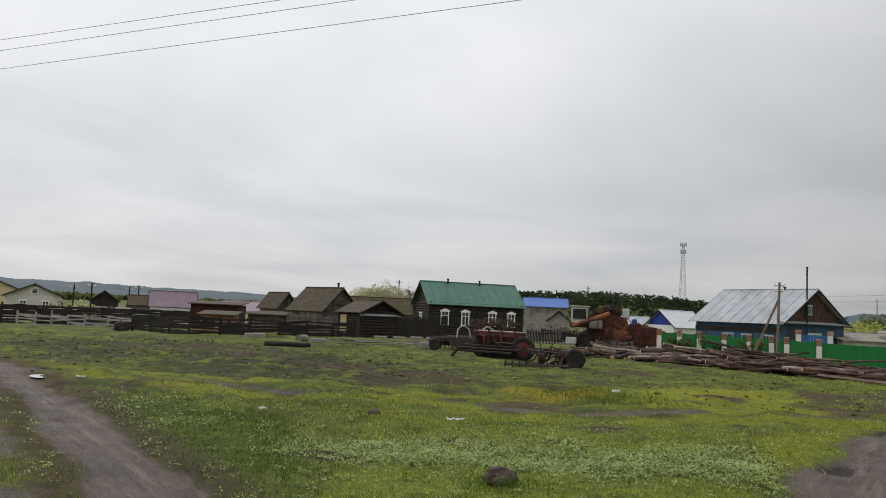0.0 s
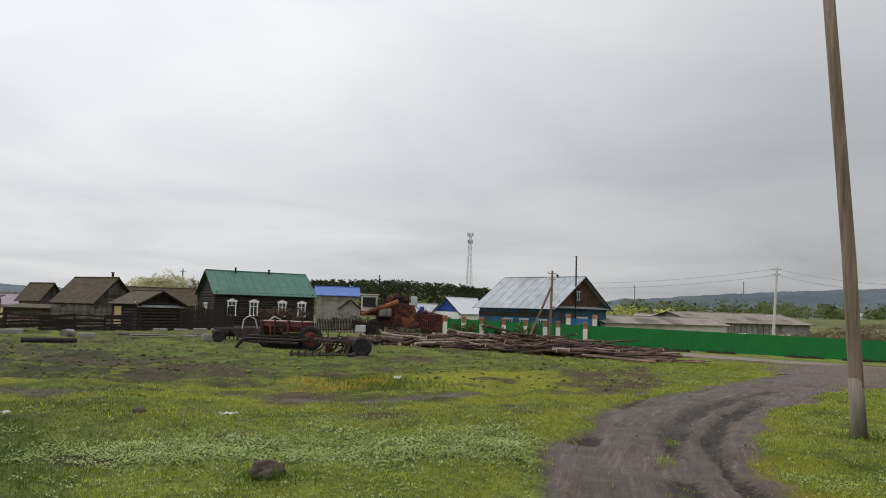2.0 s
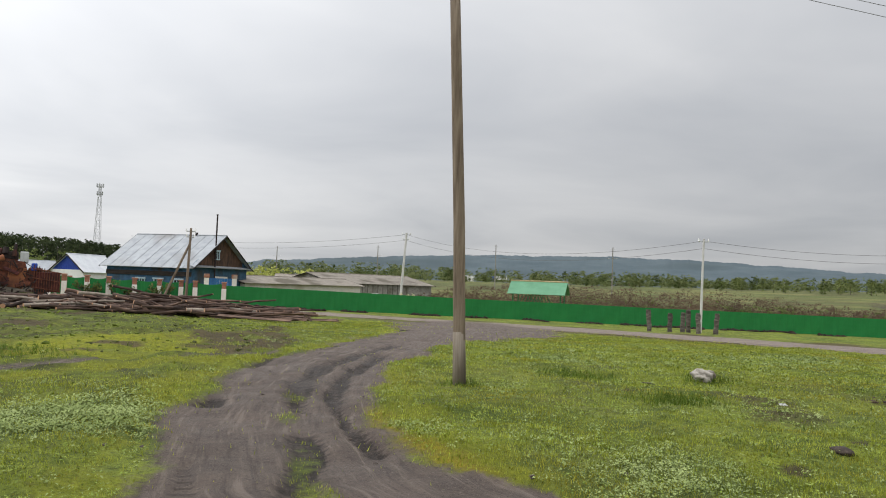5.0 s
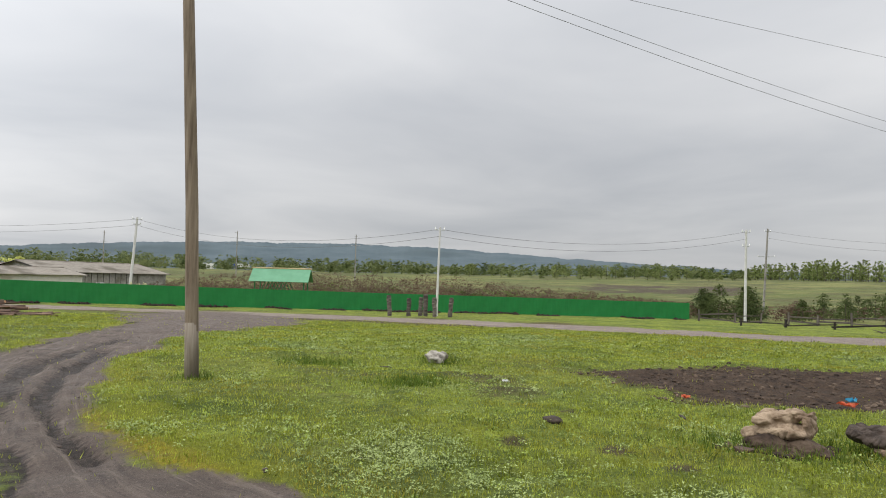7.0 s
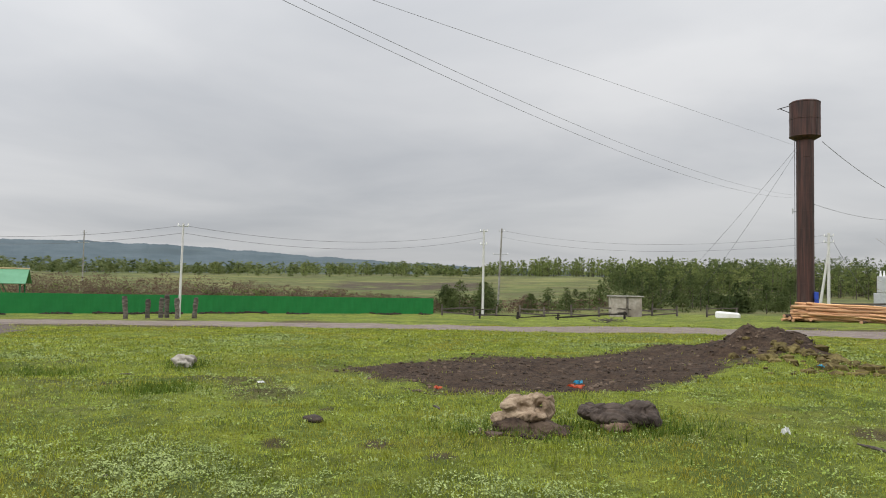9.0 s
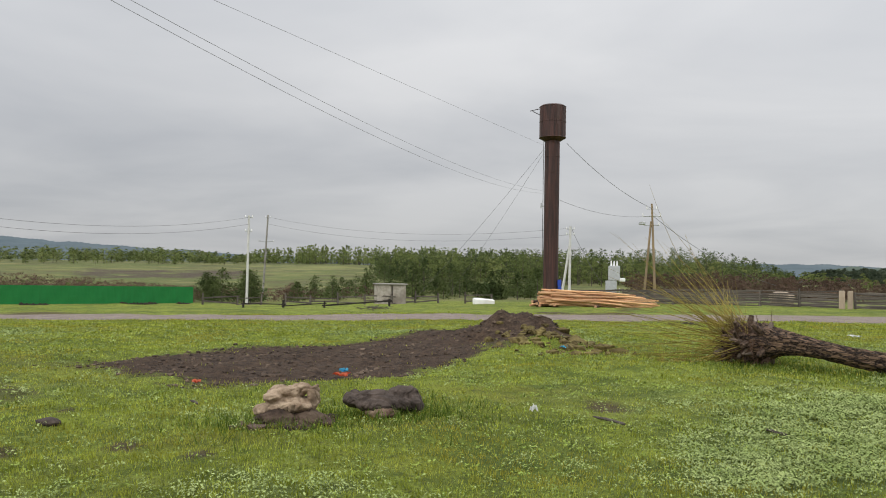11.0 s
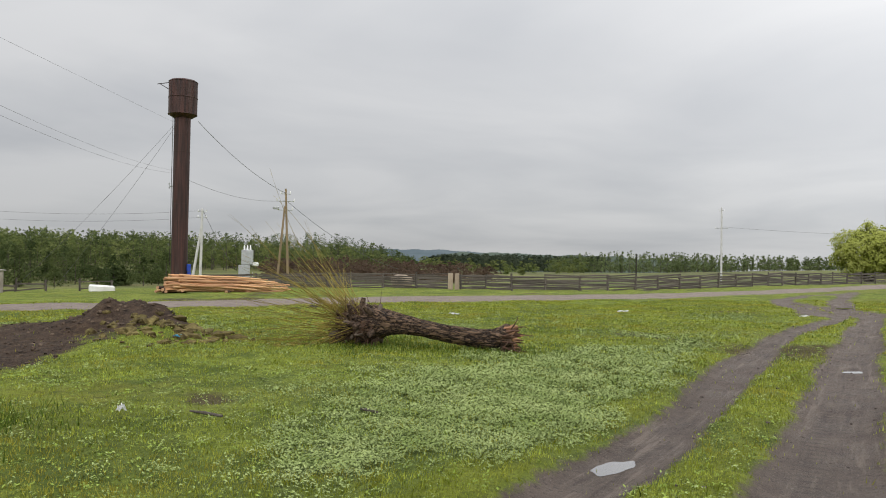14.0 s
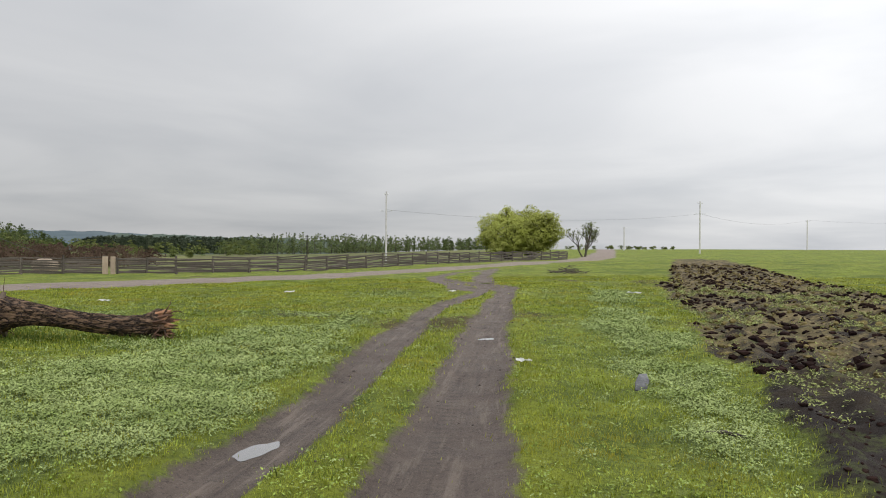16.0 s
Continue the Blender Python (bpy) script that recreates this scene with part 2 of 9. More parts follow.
PATH_X = [(-10, 18.3), (-7.6, 17.4), (-6, 17.1), (-4.5, 16.3), (-3.1, 15.6), (-1.7, 15.4), (-0.1, 15.1), (1.1, 14.1), (2.3, 13.7), (3.4, 14.1), (5.3, 15.1), (7.1, 15.5), (10, 16.2)]
# lane wheel ruts, dark with wet mud and painted shade: line, half width, depth
LANE_RUTS = [([(15, 18), (11.9, 15.5), (9.6, 13.6), (7.7, 11.5), (6.4, 9.7), (5.8, 8.6)], 0.22, 0.9), ([(12, 14.9), (8.4, 11.35), (6.95, 9.55), (5.75, 7.5), (5.15, 6.1)], 0.15, 1.0), ([(13, 18.2), (10.6, 16.6), (8.6, 14.6), (7.5, 13.3)], 0.16, 0.9), ([(4.95, 7.1), (4.5, 6.3), (3.84, 5.4), (3.3, 4.5), (3.0, 3.2)], 0.20, 1.0), ([(3.4, 6.6), (2.9, 5.5), (2.6, 4.4)], 0.10, 0.5), ([(5.25, 9.9), (4.95, 9.5)], 0.20, 1.0)]
SOIL_STRIP = [(-12.1, 35), (-9.7, 34.8), (-6.8, 31.2), (-4.3, 27.1), (-2, 23.1), (-2.1, 21.3), (-4.1, 23.7), (-6.6, 27), (-10, 31)]
RIDGED = [(-19, 29), (-16, 39), (-7.7, 36), (-1.3, 25), (1.0, 19.2), (-0.1, 16.6), (-2.65, 17.2), (-6.8, 19.6), (-10.8, 21.9)]
# churned mud: the lane's widening bend, and its mouth at the road
MUD = [[(3, 1), (3.4, 6), (5.25, 5.7), (5.25, 5.0), (5.45, 4.1), (5.3, 3.4), (4.7, 2)], [(12.7, 18.5), (14.9, 19.4), (29.7, 36.5), (39, 41), (40, 37), (34, 26), (25.8, 20.2), (21.2, 19.3), (17.3, 18), (14.9, 17)]]
MOSS_GOLD = [(1.7, 17.9), (2.6, 18.9), (3.9, 19.1), (4.4, 17.9), (3.0, 15.9), (1.8, 15.8)]
MOSS_LIME = [(4.6, 20.2), (8.6, 22), (11.0, 21.2), (8.4, 17.5), (5.8, 16.6), (4.2, 16.7)]
MOSS_EDGE = [(7.7, 10.2), (6.7, 8.5), (5.85, 6.9), (5.45, 5.8), (5.2, 4.6)]
BARE_SPOTS = [[(-0.6, 23.4), (1.1, 22), (0.8, 18.8), (-0.2, 18.8)], [(0.9, 15), (2.4, 15), (2.8, 14), (1.2, 13.2)], [(6.2, 19.6), (7.9, 19.9), (6.9, 17.6), (5.6, 17.3)], [(11.2, 24.1), (14.8, 24.6), (11, 17.2), (7.8, 16)], [(-7.2, 14), (-6.2, 14.3), (-5.3, 12.9), (-5.6, 11.6), (-6.4, 12.4)]]
PALE_WEEDS = [[(-1.9, 8.8), (-0.9, 9.8), (0.3, 10.3), (1.4, 9.6), (2.4, 10), (4.2, 10.4), (4.1, 9.4), (3.2, 8.3), (1.4, 7.9), (-0.3, 8.0)], [(8.6, -5.3), (11.2, -8.9), (11.7, -11.8), (11.4, -14.3), (9.9, -12.8), (8.0, -9.0), (6.5, -6.1), (5.9, -4.4), (6.4, -3.2)]]
EDGE_WEEDS = [(19.5, -52), (9.4, -27), (5.7, -16.8), (4.3, -13.2), (3.3, -10.7), (2.5, -8.8), (2.1, -7.4)]
DIRT = [(16, 5.3), (19.1, 2.75), (24.1, -4), (21, -6), (15.5, -2.5), (12.8, -.8), (11.8, .5), (11.9, 1.7), (13, 3.5)]
PLOUGH = [(25, -101), (8.6, -31), (5.2, -20), (4.07, -15.2), (2.5, -10.9), (1.6, -8.3), (1.1, -6.2), (0.7, -4), (-2.5, -4), (-3.5, -15), (0.4, -28), (3.7, -39), (14.7, -82)]


def line_dist(px, py, pts):
    """Distance of points to a polyline."""
    best = np.full(px.shape, 1e9)
    for (x0, y0), (x1, y1) in zip(pts, pts[1:]):
        dx, dy = x1 - x0, y1 - y0
        t = np.clip(((px - x0) * dx + (py - y0) * dy) / (dx * dx + dy * dy), 0, 1)
        best = np.minimum(best, np.hypot(px - x0 - t * dx, py - y0 - t * dy))
    return best


def along(px, py, pts):
    """Way along a polyline and signed distance across it."""
    best, s_, c_ = np.full(px.shape, 1e9), np.zeros(px.shape), np.zeros(px.shape)
    run = 0.0
    for (x0, y0), (x1, y1) in zip(pts, pts[1:]):
        dx, dy = x1 - x0, y1 - y0
        L = math.hypot(dx, dy)
        t = np.clip(((px - x0) * dx + (py - y0) * dy) / (L * L), 0, 1)
        d = np.hypot(px - x0 - t * dx, py - y0 - t * dy)
        k = d < best
        side = np.sign((px - x0) * dy - (py - y0) * dx)
        best = np.where(k, d, best)
        s_ = np.where(k, run + t * L, s_)
        c_ = np.where(k, d * side, c_)
        run += L
    return s_, c_


def area_dist(px, py, pts):
    """Distance to a closed outline, negative inside."""
    ring = pts + pts[:1]
    inside = np.zeros(px.shape, bool)
    for (x0, y0), (x1, y1) in zip(ring, ring[1:]):
        if y0 == y1:
            continue
        cross = (y0 > py) != (y1 > py)
        inside ^= cross & (px < x0 + (py - y0) / (y1 - y0) * (x1 - x0))
    d = line_dist(px, py, ring)
    return np.where(inside, -d, d)


def waves(x, y, scale, seed):
    """Cheap smooth noise from a few sines, about -1 to 1."""
    rng = np.random.RandomState(seed)
    v = np.zeros_like(x)
    for k in range(7):
        a, f, p = rng.uniform(0, 6.28), scale * rng.uniform(0.6, 2.2), rng.uniform(0, 6.28)
        v += np.sin((x * math.cos(a) + y * math.sin(a)) * f + p + 1.3 * np.sin((x * math.sin(a) - y * math.cos(a)) * f * 0.7 + p))
    return v / 4.0


def smooth(v, lo, hi):
    k = np.clip((v - lo) / (hi - lo), 0, 1)
    return k * k * (3 - 2 * k)


def tread_bumps(x, y, far):
    """Hoof-trodden tussocks before the village."""
    k = smooth(far, 12, 17) * (1 - smooth(far, 55, 75)) * (1 - smooth(np.degrees(np.arctan2(x, y)), 24, 42))
    return k * (0.06 * waves(x, y, 1.7, 111) + 0.04 * waves(x, y, 3.9, 112))


def tones(x, y):
    """Golden moss, lime moss, hoof-ridged turf and deep green short turf, each 0 to 1."""
    wob = 0.3 * waves(x, y, 1.5, 113) + 0.15 * waves(x, y, 5.0, 114)
    gold = 1 - smooth(area_dist(x, y, MOSS_GOLD) + 1.8 * wob, -0.7, 0.7)
    gold = np.maximum(gold, 0.75 * (1 - smooth(line_dist(x, y, MOSS_EDGE) + 0.5 * wob, 0.0, 0.24)))
    lime = 1 - smooth(area_dist(x, y, MOSS_LIME) + 3 * wob, -1.2, 1.2)
    rl, rr = line_dist(x, y, RUT_L), line_dist(x, y, RUT_R)
    lime = np.maximum(lime, (1 - smooth(np.abs(np.minimum(rl, rr) - 0.72) + 0.6 * wob, 0.1, 0.34)) * 0.35)
    lime = np.maximum(lime, (1 - smooth(np.abs(line_dist(x, y, PATH_X) - 0.95) + wob, 0.1, 0.6)) * 0.8)
    lime = np.maximum(lime, (1 - smooth(np.abs(line_dist(x, y, LANE) - 1.65) + wob, 0.05, 0.45)) * 0.6)
    ridged = 1 - smooth(area_dist(x, y, RIDGED) + 4 * wob, -1.5, 1.5)
    lush = 1 - smooth(area_dist(x, y, [(-5.7, 14.4), (-3.1, 12.6), (-1.9, 10.5), (-1.7, 8.1), (-1.65, 6.5), (-1.9, 6.4), (-3.3, 8.7), (-5, 12)]) + 1.5 * wob, -0.5, 0.6)
    return gold, lime, ridged, lush


def masks(x, y):
    """Bare track, stony road, dug soil and ploughed land, each 0 to 1, and the relief that goes with them."""
    wob = 0.22 * waves(x, y, 1.3, 3) + 0.10 * waves(x, y, 5.0, 4)
    lane = line_dist(x, y, LANE)
    rl, rr = line_dist(x, y, RUT_L), line_dist(x, y, RUT_R)
    bk, bb = line_dist(x, y, BACK), line_dist(x, y, BACK_B)
    px = line_dist(x, y, PATH_X)
    lane_w = 1.20 + 0.012 * np.hypot(x, y)
    far = np.hypot(x, y)
    track = np.maximum.reduce([
        1 - smooth(lane + wob * 1.0, lane_w - 0.45, lane_w + 0.35),
        1 - smooth(rl + wob * 0.35, 0.22 - 0.002 * np.minimum(far, 30), 0.60 - 0.003 * np.minimum(far, 30)), 1 - smooth(rr + wob * 0.40, 0.32 - 0.004 * np.minimum(far, 30), 0.74 - 0.005 * np.minimum(far, 30)),
        1 - smooth(bk + wob * 0.6, 0.18, 0.62), 0.92 * (1 - smooth(bb + wob * 1.3, 0.45, 1.4)),
        1 - smooth(np.minimum(line_dist(x, y, FORK_A), line_dist(x, y, FORK_B)) + wob, 0.25, 0.8),
        0.74 * (1 - smooth(px + wob * 0.7, 0.0, 0.42))])
    track = np.maximum(track, 1 - smooth(area_dist(x, y, MUD[0]) + wob, -0.25, 0.12))
    track = np.maximum(track, 0.9 * (1 - smooth(area_dist(x, y, MUD[1]) + 5 * wob, -1.6, 1.2)) * smooth(waves(x, y, 0.4, 116), -1.3, 0.0))
    # turf strip down the middle of the lane
    mid = (1 - smooth(np.abs(along(x, y, LANE)[1] - 0.12) + wob * 0.9, 0.05, 0.42)) * smooth(waves(x, y, 1.6, 9), -0.7, 0.5) * (1 - smooth(far, 10, 15))
    track = track * (1 - 0.62 * mid)
    road = 1 - smooth((line_dist(x, y, ROAD) + 2.4 * wob) * (1 + 0.35 * smooth(-y, 40, 70)), 3.0, 5.2)
    dig = 1 - smooth(area_dist(x, y, DIRT) + 2.4 * wob, -1.3, 0.55)
    plough = 1 - smooth(area_dist(x, y, PLOUGH) + 1.6 * wob, -0.6, 0.25)
    worn = smooth(waves(x, y, 0.23, 21) + 0.5 * waves(x, y, 0.9, 22), 0.75, 1.3) * 0.8
    worn = np.maximum(worn, 1.1 * (1 - smooth(area_dist(x, y, SOIL_STRIP) + 2.2 * wob, -0.5, 0.9)) * smooth(waves(x, y, 1.1, 30), -0.9, 0.3))
    for spot in BARE_SPOTS:
        worn = np.maximum(worn, 1.1 * (1 - smooth(area_dist(x, y, spot) + 1.6 * wob, -0.4, 0.5)) * smooth(waves(x, y, 1.7, 33), -1.0, 0.2))
    worn = np.maximum(worn, 0.8 * (1 - smooth(np.minimum(bk, bb) + 0.9 * wob, 0.5, 1.5)) * (x < 0))
    for cx, cy, s in ((8.3, 2.2, 0.30), (8.3, 3.3, 0.22), (10.3, 3.4, 0.25), (7.7, 1.4, 0.25), (10.1, -3.3, 0.45), (11.6, 7.4, 0.3), (-1.2, 8.9, 0.5), (0.4, 10.2, 0.35), (2.6, 11.9, 0.5)):
        worn = np.maximum(worn, 1.1 * np.exp(-((x - cx) ** 2 + (1.5 * (y - cy)) ** 2) / (s * s)))
    worn = np.maximum(worn, 1.0 * (1 - smooth(line_dist(x, y, ROAD) + 5 * wob, 4.5, 10.5)) * smooth(y, 8, 16) * smooth(waves(x, y, 0.5, 36), -1.0, 0.2))
    worn = np.where(far > 60, 0, worn)
    z = -0.05 * track - 0.05 * (1 - smooth(rl, 0.15, 0.5)) - 0.05 * (1 - smooth(rr, 0.15, 0.5))
    z = z + 0.035 * track * waves(x, y, 4.0, 12) * (lane < 2)
    z = z - 0.04 * dig
    ridge = np.sin((x * 0.97 + y * 0.24) * 2 * math.pi / 0.75 + 0.9 * waves(x, y, 0.8, 14))
    z = z + plough * (0.05 + 0.06 * ridge + 0.06 * waves(x, y, 5.5, 15))
    mound = np.exp(-(((x - 20.6) / 1.5) ** 2 + ((y + 4.6) / 1.25) ** 2)) * 0.80 + 0.14 * np.exp(-(((x - 17.6) / 1.6) ** 2 + ((y + 3.4) / 1.1) ** 2)) + 0.16 * np.exp(-(((x - 22.5) / 2.4) ** 2 + ((y + 2.6) / 1.4) ** 2))
    z = z + mound * (1 + 0.25 * waves(x, y, 3.5, 16)) + dig * (0.035 * waves(x, y, 4.5, 17) + 0.06 * waves(x, y, 1.6, 37)) + 0.22 * np.exp(-(((x - 18.2) / 0.9) ** 2 + ((y + 4.9) / 0.8) ** 2)) * (1 + 0.6 * waves(x, y, 4.0, 38))
    dig = np.maximum(dig, smooth(mound, 0.08, 0.2))
    grassy = (1 - track) * (1 - road) * (1 - dig) * (1 - plough)
    z = z + grassy * (0.06 * waves(x, y, 0.7, 18) + 0.03 * waves(x, y, 2.6, 19) + 0.016 * waves(x, y, 7.0, 29)) * np.clip(far / 6, 0, 1)
    comb = np.zeros_like(x)
    for pts, w, k in LANE_RUTS:
        comb = np.maximum(comb, k * (1 - smooth(line_dist(x, y, pts) + 0.35 * wob, w * 0.55, w * 1.35)))
    z = z - 0.07 * comb
    ra, rc = along(x, y, RUT_R)
    qa, qc = along(x, y, RUT_L)
    tread = np.maximum(0.32 * (1 - smooth(np.abs(rc - 0.12), 0.05, 0.16)) * smooth(np.sin(ra * 0.8) + np.sin(ra * 0.37 + 2), -0.5, 0.8), 0.32 * (1 - smooth(np.abs(qc + 0.05), 0.05, 0.17)) * smooth(np.sin(qa * 0.7 + 1) + np.sin(qa * 0.31), -0.5, 0.8))
    ruts = np.maximum.reduce([comb, tread, 0.8 * (1 - smooth(px, 0.05, 0.3)) * smooth(waves(x, y, 1.2, 54), -0.1, 0.6)])
    # muddy, trodden ground before the village
    tramp = smooth(waves(x, y, 0.35, 24) + 0.7 * waves(x, y, 1.3, 25) + 0.5 * waves(x * 0.5, y * 2.0, 2.6, 26), 0.35, 1.1) * smooth(far, 13, 17) * (1 - smooth(far, 50, 70)) * (1 - smooth(np.degrees(np.arctan2(x, y)), 22, 40)) * 0.8
    worn = np.maximum(worn, tramp)
    z = z + tread_bumps(x, y, far)
    return track, road, dig, plough, worn, z, ruts


def land(x, y):
    """Height of the ground's own surface."""
    return ground(x, y) + np.where(np.hypot(x, y) < 160, masks(np.asarray(x, float), np.asarray(y, float))[5], 0)


def put(x, y):
    """A resting place on the ground surface."""
    return Vector((x, y, float(land(np.array([x]), np.array([y]))[0])))


def ground_material():
    m = bpy.data.materials.new("meadow_and_tracks")
    m.use_nodes = True
    n, l = m.node_tree.nodes, m.node_tree.links
    b = n["Principled BSDF"]
    b.inputs["Specular IOR Level"].default_value = 0.25
    geo = n.new("ShaderNodeNewGeometry")

    def noise_at(scale, detail=5, rough=0.6, seed=0.0):
        t = n.new("ShaderNodeTexNoise")
        t.noise_dimensions = "4D"
        t.inputs["W"].default_value = seed
        t.inputs["Scale"].default_value, t.inputs["Detail"].default_value, t.inputs["Roughness"].default_value = scale, detail, rough
        l.new(geo.outputs["Position"], t.inputs["Vector"])
        return t.outputs[0]

    def ramp(src, lo, hi, c0=(0, 0, 0), c1=(1, 1, 1)):
        r = n.new("ShaderNodeValToRGB")
        r.color_ramp.elements[0].position, r.color_ramp.elements[1].position = lo, hi
        r.color_ramp.elements[0].color, r.color_ramp.elements[1].color = (*c0, 1), (*c1, 1)
        l.new(src, r.inputs[0])
        return r.outputs[0]

    def mix(fac, a, c):
        x = n.new("ShaderNodeMixRGB")
        if isinstance(fac, float):
            x.inputs[0].default_value = fac
        else:
            l.new(fac, x.inputs[0])
        for i, v in ((1, a), (2, c)):
            if isinstance(v, tuple):
                x.inputs[i].default_value = (*v, 1)
            else:
                l.new(v, x.inputs[i])
        return x.outputs[0]

    def math_node(op, a, c):
        x = n.new("ShaderNodeMath")
        x.operation = op
        for i, v in enumerate((a, c)):
            if isinstance(v, (float, int)):
                x.inputs[i].default_value = v
            else:
                l.new(v, x.inputs[i])
        return x.outputs[0]

    def attr(name):
        a = n.new("ShaderNodeAttribute")
        a.attribute_name = name
        return a.outputs["Fac"]

    def edge(name, soft=0.18):
        """A mask with a ragged edge."""
        a = math_node("ADD", attr(name), math_node("MULTIPLY", math_node("SUBTRACT", noise_at(6.0, 8, 0.8, 7), 0.5), 1.7))
        return ramp(a, 0.5 - soft, 0.5 + soft)

    def tint(src, lo, hi, k, a, c):
        return mix(math_node("MULTIPLY", ramp(src, lo, hi), k), a, c)

    grass = ramp(noise_at(0.45, 6, 0.7), 0.36, 0.64, (0.084, 0.116, 0.010), (0.222, 0.268, 0.028))
    grass = tint(noise_at(5.0, 6, 0.8, 2), 0.42, 0.70, 0.9, grass, (0.275, 0.330, 0.045))
    # dark specks put the shade between plants into the turf colour
    grass = tint(noise_at(26.0, 3, 0.7, 3), 0.50, 0.64, 0.8, grass, (0.026, 0.038, 0.008))
    grass = tint(noise_at(0.16, 5, 0.7, 5), 0.54, 0.66, 0.5, grass, (0.17, 0.155, 0.020))
    grass = tint(noise_at(4.2, 7, 0.8, 60), 0.55, 0.64, 0.8, grass, (0.040, 0.034, 0.016))
    grass = tint(noise_at(0.06, 6, 0.75, 68), 0.48, 0.60, 0.35, grass, (0.18, 0.170, 0.038))
    grass = tint(noise_at(1.3, 5, 0.75, 64), 0.48, 0.60, 0.6, grass, (0.052, 0.080, 0.010))
    grass = tint(noise_at(2.6, 6, 0.8, 65), 0.54, 0.66, 0.5, grass, (0.30, 0.36, 0.085))
    # broad dark green bands, painted by noise in place of furrow shadows
    grass = tint(noise_at(0.22, 5, 0.7, 78), 0.50, 0.60, 0.55, grass, (0.050, 0.078, 0.009))
    grass = mix(math_node("MULTIPLY", attr("lush"), 0.8), grass, ramp(noise_at(3.0, 6, 0.8, 70), 0.35, 0.65, (0.030, 0.055, 0.005), (0.100, 0.150, 0.012)))
    pale = math_node("MULTIPLY", attr("pale"), ramp(noise_at(7.0, 5, 0.8, 11), 0.44, 0.58))
    grass = mix(math_node("MULTIPLY", attr("pale"), 0.6), grass, (0.075, 0.110, 0.030))
    grass = mix(math_node("MULTIPLY", pale, 0.85), grass, (0.19, 0.25, 0.085))
    streak = n.new("ShaderNodeTexNoise")
    streak.inputs["Scale"].default_value, streak.inputs["Detail"].default_value, streak.inputs["Roughness"].default_value = 1.0, 6, 0.7
    cv = n.new("ShaderNodeCombineXYZ")
    l.new(math_node("MULTIPLY", attr("way"), 0.55), cv.inputs[0])
    l.new(math_node("MULTIPLY", attr("across"), 8.0), cv.inputs[1])
    l.new(cv.outputs[0], streak.inputs["Vector"])
    bare = ramp(noise_at(2.2, 7, 0.75, 4), 0.30, 0.70, (0.070, 0.053, 0.044), (0.165, 0.128, 0.104))
    bare = tint(noise_at(14.0, 5, 0.85, 66), 0.56, 0.66, 0.45, bare, (0.045, 0.034, 0.028))
    bare = tint(noise_at(38.0, 3, 0.8, 67), 0.58, 0.66, 0.6, bare, (0.30, 0.25, 0.205))
    bare = tint(noise_at(30.0, 3, 0.6, 9), 0.56, 0.75, 1.0, bare, (0.026, 0.019, 0.016))
    bare = tint(streak.outputs[0], 0.54, 0.64, 0.6, bare, (0.245, 0.198, 0.162))
    bare = mix(math_node("MULTIPLY", ramp(streak.outputs[0], 0.36, 0.46, (1, 1, 1), (0, 0, 0)), 0.55), bare, (0.045, 0.034, 0.028))
    stony = ramp(noise_at(1.6, 7, 0.8, 6), 0.32, 0.68, (0.140, 0.108, 0.088), (0.31, 0.260, 0.225))
    soil = ramp(noise_at(4.5, 8, 0.85, 8), 0.38, 0.64, (0.014, 0.008, 0.005), (0.100, 0.064, 0.040))
    soil = mix(math_node("MULTIPLY", ramp(noise_at(7.0, 6, 0.8, 63), 0.60, 0.68), 0.5), soil, (0.13, 0.12, 0.05))
    till = ramp(noise_at(3.0, 8, 0.8, 10), 0.34, 0.66, (0.008, 0.006, 0.005), (0.040, 0.028, 0.022))
    till = mix(math_node("MULTIPLY", math_node("MULTIPLY", ramp(noise_at(2.2, 6, 0.8, 13), 0.46, 0.56), attr("sward")), 0.9), till, (0.150, 0.122, 0.055))
    till = mix(math_node("MULTIPLY", math_node("MULTIPLY", ramp(noise_at(0.8, 7, 0.85, 77), 0.49, 0.55), attr("sward")), 0.85), till, ramp(noise_at(6.0, 5, 0.8, 80), 0.4, 0.6, (0.11, 0.085, 0.040), (0.27, 0.21, 0.10)))
    till = tint(noise_at(1.4, 6, 0.8, 79), 0.56, 0.64, 0.6, till, (0.095, 0.120, 0.028))
    short = ramp(noise_at(0.5, 6, 0.75, 50), 0.40, 0.60, (0.050, 0.070, 0.007), (0.185, 0.235, 0.018))
    short = tint(noise_at(0.25, 5, 0.7, 51), 0.52, 0.62, 0.5, short, (0.20, 0.205, 0.018))
    short = tint(noise_at(0.9, 7, 0.85, 52), 0.50, 0.57, 0.85, short, (0.036, 0.031, 0.013))
    short = tint(noise_at(4.0, 6, 0.85, 53), 0.50, 0.60, 0.7, short, (0.026, 0.032, 0.008))
    short = tint(noise_at(2.2, 6, 0.85, 54), 0.55, 0.64, 0.7, short, (0.20, 0.245, 0.045))
    clod = ramp(math_node("ADD", noise_at(0.7, 7, 0.8, 71), math_node("MULTIPLY", noise_at(4.0, 5, 0.8, 72), 0.35)), 0.60, 0.70)
    short = mix(math_node("MULTIPLY", math_node("MULTIPLY", clod, math_node("ADD", math_node("MULTIPLY", attr("ridged"), 0.65), 0.3)), 1.0), short, (0.022, 0.019, 0.011))
    grass = mix(math_node("MULTIPLY", attr("trod"), 0.92), grass, short)
    mottle = ramp(noise_at(3.5, 7, 0.85, 73), 0.30, 0.46)
